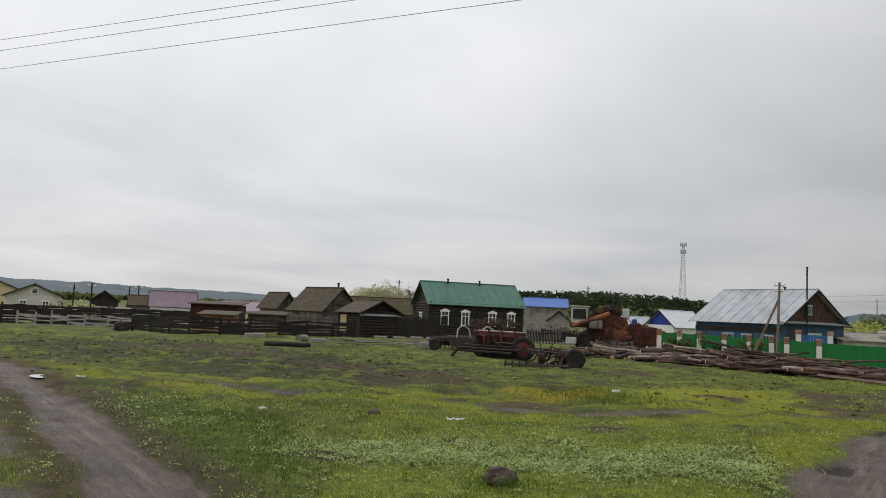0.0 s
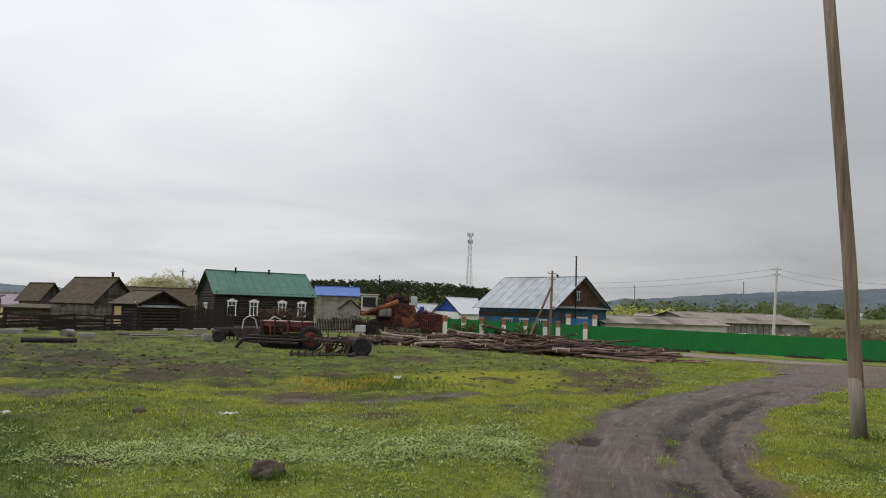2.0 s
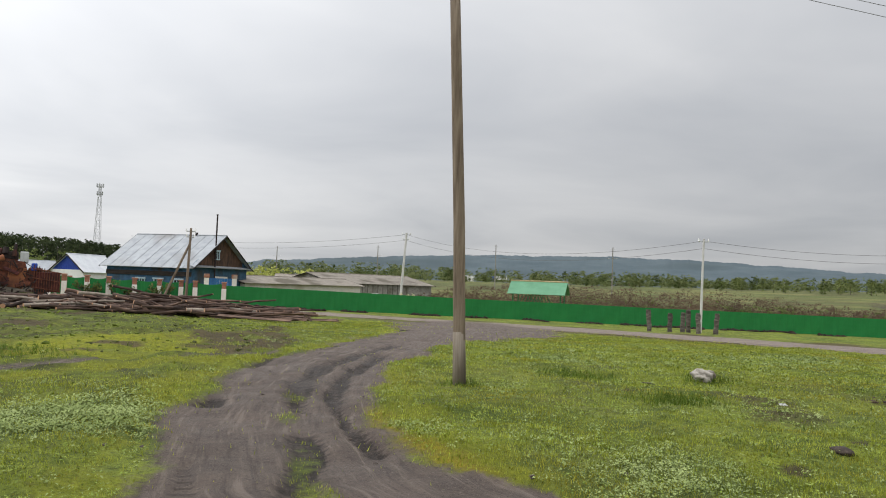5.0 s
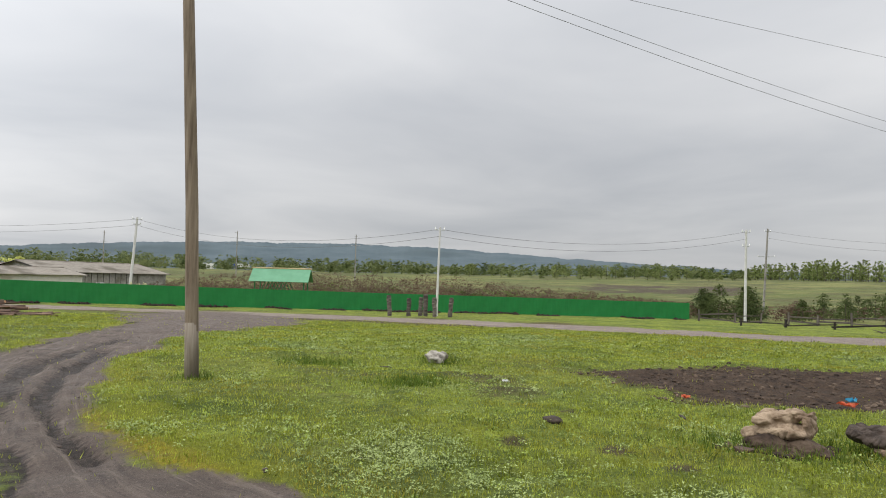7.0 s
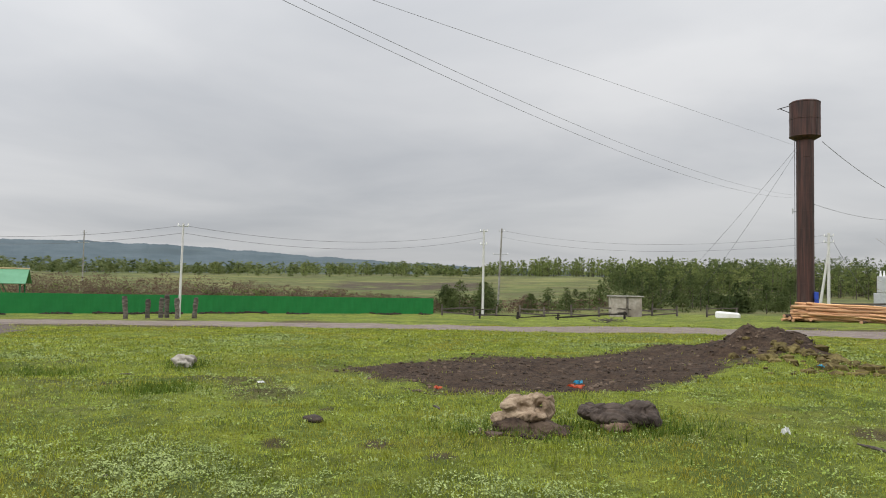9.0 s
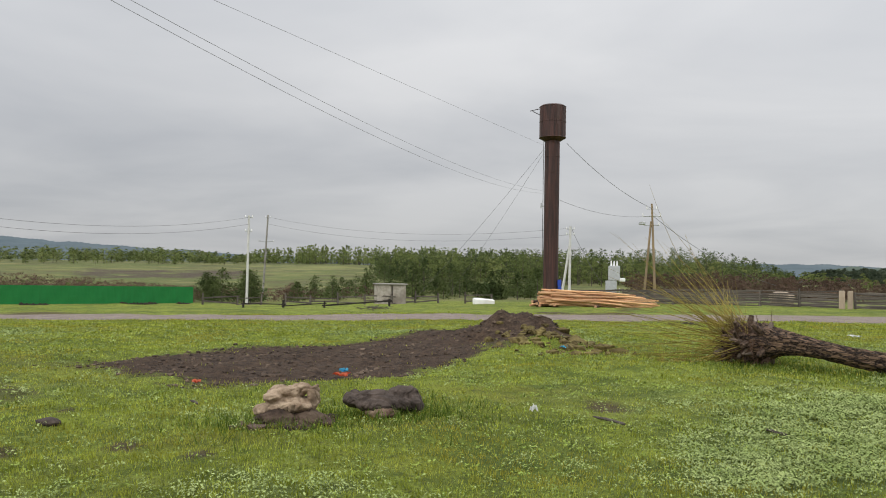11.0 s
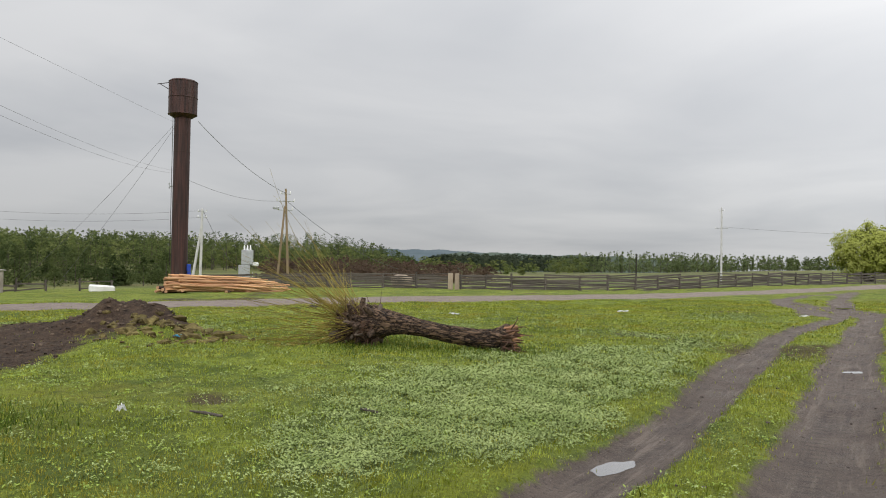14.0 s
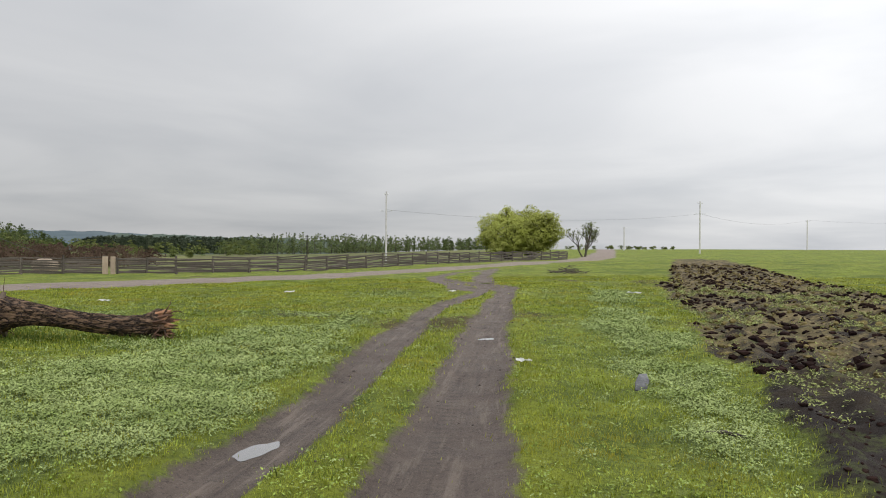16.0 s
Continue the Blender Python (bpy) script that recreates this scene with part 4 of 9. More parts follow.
house("moss_roof_hut", "low hut with a mossy brown roof", at(-22.3, 98), 22, 2.3, 4.0, 2.2, 1.2, M["grey_wood"], M["mossy_roof"], over=0.2)
house("blue_roof_house", "house under a bright blue tin roof", at(6.35, 108), -7, 5.9, 6.0, 4.5, 1.3, M["concrete"], M["blue_tin"], over=0.3)
house("pale_shed", "pale boarded gabled shed with a blue door", at(8.1, 92), -8, 2.6, 4.0, 2.4, 1.3, M["concrete"], M["slate"], ridge="y", over=0.25)
house("tin_roof_barn", "long barn with a pale tin roof", at(11.6, 100), -12, 6.6, 5.0, 2.6, 1.1, M["grey_wood"], M["tin"], over=0.3)
t = house("blue_gable_house", "small white house with a blue gable and tin roof", at(15.25, 93), -54, 3.9, 6.0, 2.6, 1.95, M["white"], M["white_tin"], ridge="y", over=0.3, gable=M["dark_blue"])
bm = B()
box(bm, (1.95, -0.03, 1.4), (1.4, 0.06, 1.6), None, 0.01)
part("brick_panel", bm, M["brick"], t, "orange brick panel between pale piers")


M["old_blue"] = mat("old_dull_blue_paint", (0.020, 0.058, 0.105), (0.040, 0.105, 0.185), 2.5, rough=0.7, c3=(0.040, 0.040, 0.038))
M["pale_blue"] = mat("pale_blue_paint", (0.26, 0.36, 0.42), (0.36, 0.45, 0.50), 3, rough=0.6)


def grey_roof_house():
    yaw = -60
    p = at(24.1, 74)
    u = Vector((math.cos(radians(yaw)), math.sin(radians(yaw)), 0))
    L, D = 9.6, 9.2
    th = house("tin_roof_house", "blue wooden house with a wide grey tin roof", p - u * (L - 0.3), yaw, L, D, 3.35, 3.35, M["old_blue"], M["tin"], seams=9, panels=True, over=0.5, gable=M["bark_board"], base=-0.1)
    for x in (4.0, 6.0, 8.2):
        window(th, (x, -0.04, 1.75), 0.85, 0.95, Matrix(), surround=M["pale_blue"], bars=2)
    # dark strip along the wall top paints the shade below the eave
    bm = B()
    box(bm, (L / 2, -0.06, 2.80), (L, 0.08, 0.42), None, 0.01)
    part("eave_board", bm, M["dark_wood"], th, "dark strip standing in for the shade under the eave")
    m = pose(L, 0, 0, 0, 0, 90)
    window(th, (D / 2 - 0.8, -0.05, 4.75), 0.5, 0.7, m, surround=M["pale_blue"], bars=1)
    bm = B()
    slab(bm, [(L - 0.1, -0.5, 3.72), (L + 0.55, -0.5, 3.52), (L + 0.55, D + 0.5, 3.52), (L - 0.1, D + 0.5, 3.72)], 0.05)
    part("pent_roof", bm, M["tin"], th)
    for y in (0.45, D - 0.45):
        bm = B()
        slab(bm, [(L + 0.07, y - 0.45, 3.72), (L + 0.07, y + 0.45, 3.72), (L + 0.07, y + 0.45 if y < 2 else y - 0.45, 4.3)], 0.04)
        part("gable_corner", bm, M["old_blue"], th)
    bm = B()
    box(bm, (L + 0.05, D / 2, 1.6), (0.06, 2.2, 2.2), None, 0.02)
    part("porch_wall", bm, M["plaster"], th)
    pipe_chimney(th, (6.6, 4.6, 6.2), 0.7, 0.11)
    pipe_chimney(th, (L + 0.4, 3.0, 0.2), 8.4, 0.075, M["dark_steel"])
    return th


grey_roof_house()


# ---- yard sheds and ruins on the far left ----
def flat_shed(name, label, a0, d0, a1, d1, D, H, wall, roof, posts=0):
    m, L = frame_at(at(a0, d0), at(a1, d1))
    th = thing(name, m, label, "shed")
    for nm, c, s in (("front_wall", (L / 2, 0.08, H / 2), (L, 0.16, H)), ("back_wall", (L / 2, D - 0.08, H / 2), (L, 0.16, H)), ("side_wall", (0.08, D / 2, H / 2), (0.16, D - 0.34, H)), ("side_wall", (L - 0.08, D / 2, H / 2), (0.16, D - 0.34, H))):
        bm = B()
        box(bm, c, s, None, 0.01)
        part(nm, bm, wall, th)
    bm = B()
    slab(bm, [(-0.3, -0.4, H + 0.05), (L + 0.3, -0.4, H + 0.05), (L + 0.3, D + 0.3, H + 0.35), (-0.3, D + 0.3, H + 0.35)], 0.08)
    part("roof", bm, roof, th)
    for k in range(posts):
        bm = B()
        box(bm, (L * (k + 0.5) / posts, -0.01, H * 0.45), (0.35, 0.05, H * 0.6), None)
        part("opening", bm, M["glass"], th, "dark window opening")
    return th


flat_shed("red_shed", "long low dark red shed with a tin roof", -18.2, 78, -14.9, 77, 4.0, 2.35, mat("dark_red_paint", (0.034, 0.012, 0.012), (0.060, 0.021, 0.019), 3), M["mossy_roof"])
flat_shed("brick_shed", "half-ruined low brick shed with window openings", -17.5, 68, -15.2, 67.5, 3.0, 1.35, M["brick"], M["mossy_roof"], 4)
flat_shed("lean_to", "grey boarded lean-to beside the barn", -14.2, 75, -11.6, 73, 2.5, 1.55, M["grey_wood"], M["mossy_roof"])
flat_shed("white_annex", "low white annex behind the fence", -22.2, 92, -19.2, 91, 2.5, 1.35, M["white"], M["slate"])
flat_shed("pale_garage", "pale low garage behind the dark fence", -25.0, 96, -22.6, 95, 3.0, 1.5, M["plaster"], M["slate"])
for a, d, w in ((-12.5, 118, 7), (-16.5, 135, 9), (-14.2, 150, 8), (-8.6, 140, 7), (12.6, 118, 7)):
    k = int(abs(a) * 10)
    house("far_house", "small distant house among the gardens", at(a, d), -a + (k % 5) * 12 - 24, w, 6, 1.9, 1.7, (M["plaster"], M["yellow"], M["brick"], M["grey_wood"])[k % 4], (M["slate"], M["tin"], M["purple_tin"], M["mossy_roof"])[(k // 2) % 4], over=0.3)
rb = random.Random(6)
bm = B()
for k in range(46):
    p = at(-15.5 + 3.6 * rb.random(), 58 + 9 * rb.random())
    a_ = rb.uniform(0, 3.14)
    o = Vector((math.cos(a_), math.sin(a_), rb.uniform(-0.1, 0.5))) * rb.uniform(0.6, 1.6)
    rod(bm, p + Vector((0, 0, 0.1 + 0.7 * rb.random())) - o * 0.5, p + Vector((0, 0, 0.2 + 0.7 * rb.random())) + o * 0.5, 0.05, seg=5)
lone("rubble_heap", bm, M["pile_log"], Matrix(), "heap of broken reddish boards in the yard", "rubble", kind="stuff")
bm = B()
bmesh.ops.create_icosphere(bm, subdivisions=3, radius=1.0, matrix=Matrix.Diagonal((0.55, 0.35, 0.42, 1)))
for v in bm.verts:
    v.co *= 1 + 0.7 * noise.noise(v.co * 3.5) + 0.3 * noise.noise(v.co * 9)
lone("root_stump", bm, M["dark_wood"], Matrix.Translation(at(-22.6, 56.5) + Vector((0, 0, 0.2))), "black uprooted stump before the fence", "stump", smooth_faces=True)


# ---- fences, posts, tower ----
def green_fence():
    """Profiled steel fence: sheets on a line of bays."""
    pts = [(25.3, 66.5, 0.62), (31, 68, 0.45), (38, 70, 0.15), (46, 72, -0.1), (54, 73, -0.2), (62, 75, -0.25), (70, 79, -0.35), (79.75, 84.5, -0.4)]
    th = thing("steel_fence", Matrix(), "long green profiled steel sheet fence beside the road", "fence", kind="structure")
    for (a0, d0, _), (a1, d1, _) in zip(pts, pts[1:]):
        n = max(1, round((at(a1, d1) - at(a0, d0)).length / 2.3))
        for i in range(n):
            p, q = at(a0, d0).lerp(at(a1, d1), i / n), at(a0, d0).lerp(at(a1, d1), (i + 1) / n)
            p.z, q.z = ground(p.x, p.y), ground(q.x, q.y)
            m, L = frame_at(p, q)
            k = 16
            bm = B()
            prev = None
            for j in range(k + 1):
                x = L * j / k
                y = 0.03 if j % 4 in (1, 2) else 0
                zb = p.z + (q.z - p.z) * j / k
                v = (bm.verts.new((x, y, zb - p.z + 0.06)), bm.verts.new((x, y, zb - p.z + 1.78)))
                if prev:
                    bm.faces.new((prev[0], v[0], v[1], prev[1]))
                prev = v
            ob = part("sheet", bm, M["green_fence"], th)
            m.translation.z = p.z
            ob.matrix_basis = m


green_fence()


def water_tower():
    p = at(105.84, 70)
    th = thing("water_tower", Matrix.Translation(p), "rusted dark steel water tower with a cylindrical tank", "water tower")
    bm = B()
    rod(bm, (0, 0, -0.3), (0, 0, 15.05), 0.68, seg=28)
    for z in (1.5, 3.0, 4.5, 6.0, 7.5, 9.0, 10.5, 12.0, 13.5):
        ring_rod(bm, (0, 0, z), (0, 0, 1), 0.68, 0.022, 28, 5)
    part("stem", bm, M["tower_steel"], th)
    bm = B()
    rod(bm, (0, 0, 15.22), (0, 0, 18.1), 1.2, seg=36)
    rod(bm, (0, 0, 14.95), (0, 0, 15.22), 0.75, 1.2, seg=36)
    rod(bm, (0, 0, 18.1), (0, 0, 18.22), 1.2, 1.05, seg=36)
    for z in (15.25, 16.7, 18.08):
        ring_rod(bm, (0, 0, z), (0, 0, 1), 1.2, 0.035, 36, 5)
    for k in range(4):
        a = k * math.pi / 2 + 0.5
        rod(bm, (1.2 * math.cos(a), 1.2 * math.sin(a), 15.2), (1.2 * math.cos(a), 1.2 * math.sin(a), 18.1), 0.03, seg=5)
    part("tank", bm, M["tower_steel"], th)
    side = Vector((-math.cos(radians(106)), math.sin(radians(106)), 0))
    back = Vector((-math.sin(radians(106)), -math.cos(radians(106)), 0))
    bm = B()
    rod(bm, -side * 1.0 * -1 + Vector((0, 0, 18.0)), side * 2.1 + Vector((0, 0, 17.75)), 0.035, seg=6)
    rod(bm, side * 1.2 + Vector((0, 0, 17.4)), side * 1.9 + Vector((0, 0, 17.78)), 0.03, seg=6)
    part("top_bracket", bm, M["dark_steel"], th)
    bm = B()
    for o in (0.0, 0.36):
        rod(bm, side * 0.78 + back * (0.1 + o) + Vector((0, 0, 2.2)), side * 0.78 + back * (0.1 + o) + Vector((0, 0, 15.2)), 0.022, seg=5)
    z = 2.4
    while z < 15:
        rod(bm, side * 0.78 + back * 0.1 + Vector((0, 0, z)), side * 0.78 + back * 0.46 + Vector((0, 0, z)), 0.014, seg=4)
        z += 0.35
    part("ladder", bm, M["dark_steel"], th)
    bm = B()
    rod(bm, side * 0.6 + Vector((0, 0, 9.0)), side * 1.0 + Vector((0, 0, 9.0)), 0.04, seg=6)
    rod(bm, side * 0.95 + Vector((0, 0, 8.8)), side * 0.95 + Vector((0, 0, 9.3)), 0.05, seg=6)
    part("wire_bracket", bm, M["grey_steel"], th)
    bm = B()
    box(bm, -side * 0.78 + back * 0.3 + Vector((0, 0, 2.0)), (0.32, 0.32, 0.62), None, 0.04)
    box(bm, -side * 0.82 + back * 0.3 + Vector((0, 0, 1.5)), (0.30, 0.30, 0.36), None, 0.04)
    part("valve_box", bm, M["dark_blue"], th, "small dark blue valve box")
    return th


water_tower()
M["post_foot"] = mat("scraped_pale_wood", (0.145, 0.118, 0.090), (0.26, 0.222, 0.175), 3, stretch=(5, 5, 0.4), c3=(0.085, 0.066, 0.05))
POST_TOP = put(9.43, 9.38) + Vector((-0.335, 0.215, 7.9))


def big_post():
    p = put(9.43, 9.38)
    up = POST_TOP - p
    th = thing("utility_post", Matrix.Translation(p), "tall weathered grey wooden utility post leaning slightly", "post")
    bm = B()
    tube(bm, [Vector((0, 0, -0.3)), up * 0.05, up * 0.35 + Vector((0.02, -0.02, 0)), up * 0.68 + Vector((0.01, -0.01, 0)), up], [0.112, 0.105, 0.10, 0.092, 0.085], 16)
    ob = part("pole", bm, M["post_wood"], th)
    for q in ob.data.polygons:
        q.use_smooth = True
    bm = B()
    tube(bm, [Vector((0, 0, -0.2)), up * 0.06, up * 0.115], [0.117, 0.110, 0.107], 16)
    ob = part("post_foot", bm, M["post_foot"], th, "paler scraped foot of the post")
    for q in ob.data.polygons:
        q.use_smooth = True
    bm = B()
    ax = Vector((0.53, 0.85, 0))
    rod(bm, up - ax * 0.6 - Vector((0, 0, 0.25)), up + ax * 0.6 - Vector((0, 0, 0.25)), 0.035, seg=6)
    part("crossarm", bm, M["dark_steel"], th)
    bm = B()
    for o, z in ((-0.55, -0.2), (0.55, -0.05), (0, 0.2)):
        rod(bm, up + ax * o + Vector((0, 0, z)), up + ax * o + Vector((0, 0, z + 0.16)), 0.045, 0.03, seg=8)
    part("insulator", bm, M["white"], th)


big_post()


# ---- power lines ----
def line_pole(a, d, top, m, arms=((-0.4, 0.6),), lean=0.0, r=0.11, label="pale concrete power pole with small crossarms", brace=None, dz=0.0):
    """A pole at a bearing and distance; top: elevation of its head in degrees."""
    p = at(a, d)
    h = 1.6 + d * math.tan(radians(top)) - p.z
    side = Vector((math.cos(radians(a)), -math.sin(radians(a)), 0))
    th = thing("power_pole", Matrix.Translation(p), label, "power pole", "village power poles")
    bm = B()
    head = Vector((0, 0, h)) + side * lean
    rod(bm, (0, 0, -0.3), head, r, r * 0.72, seg=10)
    part("pole", bm, m, th)
    for dz_, w in arms:
        bm = B()
        c = head * ((h + dz_) / h)
        rod(bm, c - side * w, c + side * w, 0.05, seg=6)
        part("crossarm", bm, M["grey_steel"], th)
        for o in (-w, w):
            bm = B()
            rod(bm, c + side * o, c + side * o + Vector((0, 0, 0.22)), 0.06, 0.04, seg=6)
            part("insulator", bm, M["white"], th)
    if brace:
        bm = B()
        rod(bm, side * brace, head * 0.8, r * 0.9, r * 0.7, seg=8)
        part("brace", bm, m, th)
    return p + head


line_pole(24.0, 64, 3.28, M["post_wood"], ((-0.25, 0.35), (-0.7, 0.3)), 0.15, 0.12, "grey wooden power pole with a slanting brace", -1.9)
P2 = line_pole(39.35, 93, 3.72, M["pale_pole"], ((-0.2, 0.5), (-0.8, 0.4)), 0.55, 0.17, "pale leaning concrete power pole behind the fence")
P3 = line_pole(61.42, 60, 3.90, M["pale_pole"], ((-0.2, 0.35),), 0.1, 0.10, "pale power pole lashed to a short wooden stub")
P4 = line_pole(83.45, 80, 4.06, M["pale_pole"], ((-0.2, 0.35), (-1.6, 0.3)), 0.0, 0.14)
P4B = line_pole(84.6, 118, 4.15, M["concrete"], ((-0.4, 0.4), (-4.0, 1.1)), 0.5, 0.16, "grey leaning power pole with a low crossarm")
PX = line_pole(107.28, 84, 3.78, M["pale_pole"], ((-0.3, 0.4), (-0.9, 0.4)), 0.05, 0.16, "pale concrete power pole with a strut", -0.9)
P6 = line_pole(145.05, 125, 4.43, M["pale_pole"], ((-3.2, 0.9), (-0.5, 0.35)), 0.0, 0.17)
P7 = line_pole(168.1, 190, 3.70, M["pale_pole"], ((-3.0, 1.4), (-0.5, 0.5)), 0.0, 0.2)
P8 = line_pole(175.12, 300, 2.31, M["pale_pole"], ((-0.4, 0.7),), 0.0, 0.22)
line_pole(162.87, 270, 1.88, M["pale_pole"], ((-0.4, 0.8),), 0.0, 0.22)
for a, d, e in ((46.38, 240, 3.1), (55.05, 220, 3.16), (37.46, 250, 2.69), (30.0, 260, 2.3)):
    line_pole(a, d, e, M["concrete"], ((-0.5, 0.6), (-3.2, 1.2)), 0.0, 0.18, "distant grey power pole across the fields")
for a, d, e in ((-25.85, 105, 0.95), (-24.75, 95, 1.1), (-22.35, 110, 1.0), (-21.75, 110, 1.1), (139.2, 120, 1.1), (11.0, 140, 2.6), (-3.2, 115, 2.5)):
    line_pole(a, d, e, M["dark_wood"], ((-0.4, 0.4),), 0.0, 0.11, "thin grey wooden pole among the houses")


def a_frame_pole():
    p = at(113.08, 84)
    th = thing("transformer_pole", Matrix.Translation(p), "tan two-legged wooden pole with switchgear on top", "power pole")
    side = Vector((math.cos(radians(113)), -math.sin(radians(113)), 0))
    h = 1.6 + 84 * math.tan(radians(5.45)) - p.z
    head = Vector((0, 0, h)) + side * 0.1
    bm = B()
    rod(bm, side * 0.55 - Vector((0, 0, 0.3)), head, 0.15, 0.10, seg=10)
    part("pole", bm, M["tan_pole"], th)
    bm = B()
    rod(bm, -side * 0.7 - Vector((0, 0, 0.3)), head * 0.82 - side * 0.05, 0.14, 0.1, seg=10)
    part("strut", bm, M["tan_pole"], th)
    for z, w in ((0.55, 0.5), (1.35, 0.9), (2.3, 0.75)):
        bm = B()
        c = head - Vector((0, 0, z))
        rod(bm, c - side * w, c + side * w, 0.05, seg=6)
        part("crossarm", bm, M["grey_steel"], th)
        bm = B()
        for o in (-w, 0, w):
            rod(bm, c + side * o, c + side * o + Vector((0, 0, 0.3)), 0.07, 0.045, seg=8)
        part("insulator", bm, M["white"], th)
    bm = B()
    box(bm, head - side * 1.0 - Vector((0, 0, 2.1)), (0.5, 0.6, 0.3), None, 0.05)
    part("switch", bm, M["grey_steel"], th)
    return p + head


P5 = a_frame_pole()


def transformer_cabinet():
    p = at(110.3, 82)
    th = thing("transformer_cabinet", pose(*p, 0, 0, -110), "pale grey steel transformer cabinet on legs", "transformer")
    bm = B()
    box(bm, (0, 0, 1.35), (1.15, 0.9, 2.0), None, 0.03)
    part("body", bm, M["grey_steel"], th)
    bm = B()
    box(bm, (0.30, 0, 3.15), (1.2, 0.8, 1.55), None, 0.05)
    part("tank", bm, M["grey_steel"], th)
    for x in (0.0, 0.3, 0.6):
        bm = B()
        rod(bm, (x, 0, 3.92), (x, 0, 4.45), 0.11, 0.05, seg=8)
        part("insulator", bm, M["white"], th)
    bm = B()
    box(bm, (1.1, 0, 2.45), (0.7, 0.6, 0.4), None, 0.08)
    part("meter_box", bm, M["white"], th)
    for x in (-0.35, 0.35, 0.85):
        bm = B()
        rod(bm, (x, 0, -0.2), (x, 0, 1.6), 0.05, seg=6)
        part("leg", bm, M["grey_steel"], th)


transformer_cabinet()


def wire(a, b, sag, r=0.012, parent=None):
    a, b = Vector(a), Vector(b)
    n = 26
    bm = B()
    pts = [a.lerp(b, i / n) - Vector((0, 0, 4 * sag * (i / n) * (1 - i / n))) for i in range(n + 1)]
    tube(bm, pts, r, 4)
    return part("wire", bm, M["wire"], parent)


def dir_point(a, e, d):
    return Vector((d * math.sin(radians(a)), d * math.cos(radians(a)), 1.6 + d * math.tan(radians(e))))


lines = thing("power_line", Matrix(), "thin dark overhead electric wires strung between poles", "power line")
ax = Vector((0.53, 0.85, 0))
W1, W2, W3 = POST_TOP - ax * 0.55 - Vector((0, 0, 0.05)), POST_TOP + ax * 0.55 - Vector((0, 0, 0.05)), POST_TOP + Vector((0, 0, 0.36))
TB, TT_ = dir_point(105.35, 6.2, 69.5), dir_point(105.2, 9.75, 69.4)
FARPOST = Vector((-36.5, 31.0, 0))
FARPOST.z = float(ground(FARPOST.x, FARPOST.y))
wire(W1, TB, 1.3, 0.006, lines)
wire(W3, TB + Vector((0, 0, 0.2)), 1.1, 0.006, lines)
wire(W2 + Vector((0, 0, 0.15)), TT_, 0.0, 0.006, lines)
for dz, z in ((0.06, 8.86), (-0.08, 8.38), (-0.5, 7.78)):
    wire(POST_TOP + Vector((0, 0, dz)), Vector((FARPOST.x, FARPOST.y, z)), 0.0, 0.006, lines)
bm = B()
rod(bm, FARPOST - Vector((0, 0, 0.3)), FARPOST + Vector((0, 0, 9.6)), 0.11, 0.09, seg=12)
lone("utility_post", bm, M["post_wood"], Matrix(), "tall weathered grey wooden post carrying wires", "post")
wire(dir_point(106.9, 9.9, 70.3), P5 - Vector((0, 0, 0.5)), 0.6, 0.022, lines)
wire(P5 - Vector((0, 0, 1.2)), dir_point(121.5, -0.3, 95), 0.9, 0.025, lines)
wire(TB, P5 - Vector((0, 0, 1.3)), 0.8, 0.016, lines)
wire(PX, dir_point(109.5, -0.2, 86), 0.3, 0.02, lines)
for e in (9.7, 9.5):
    wire(dir_point(105.4, e, 69.4), at(95.5 + (9.7 - e) * 12, 84), 0.4, 0.012, lines)
P0 = dir_point(20, 2.6, 115)
for k, dz in ((0, -0.2), (1, -0.9)):
    v = Vector((0, 0, dz))
    wire(P0 + v, P2 + v, 1.0, 0.017, lines)
    wire(P2 + v, P3 + v * 0.8, 1.6, 0.016, lines)
    wire(P3 + v * 0.8, P4 + v, 1.2, 0.015, lines)
    wire(P4B + v * 1.5, PX + v, 1.5, 0.015, lines)
wire(P6 - Vector((0, 0, 3)), P7 - Vector((0, 0, 3)), 1.6, 0.018, lines)
wire(P7 - Vector((0, 0, 3)), P8, 2.0, 0.02, lines)
wire(P8, dir_point(186, 2.3, 300), 1.5, 0.02, lines)


def lattice_mast():
    p = at(17.72, 450)
    th = thing("radio_mast", Matrix.Translation(p), "tall thin grey lattice radio mast with antennas", "mast")
    h = 1.6 + 450 * math.tan(radians(5.9)) - p.z
    bm = B()
    w0, w1 = 3.9, 1.0
    n = 14
    cs = [(-1, -1), (1, -1), (1, 1), (-1, 1)]
    def C(i, c):
        w = w0 + (w1 - w0) * i / n
        return Vector((c[0] * w / 2, c[1] * w / 2, h * i / n))
    for c in cs:
        rod(bm, C(0, c), C(n, c), 0.11, seg=4)
    part("leg", bm, M["grey_steel"], th)
    bm = B()
    for i in range(n):
        for k in range(4):
            rod(bm, C(i, cs[k]), C(i + 1, cs[(k + 1) % 4]), 0.07, seg=3)
            rod(bm, C(i + 1, cs[k]), C(i + 1, cs[(k + 1) % 4]), 0.07, seg=3)
    part("bracing", bm, M["grey_steel"], th, kind="stuff")
    for z, w in ((h - 0.3, 1.7), (h - 4.5, 1.4)):
        bm = B()
        for a in range(0, 360, 60):
            rod(bm, (w * math.cos(radians(a)), w * math.sin(radians(a)), z - 1.1), (w * math.cos(radians(a)), w * math.sin(radians(a)), z + 0.9), 0.28, seg=6)
        ring_rod(bm, (0, 0, z - 0.8), (0, 0, 1), w, 0.1, 10, 4)
        part("antenna", bm, M["grey_steel"], th)


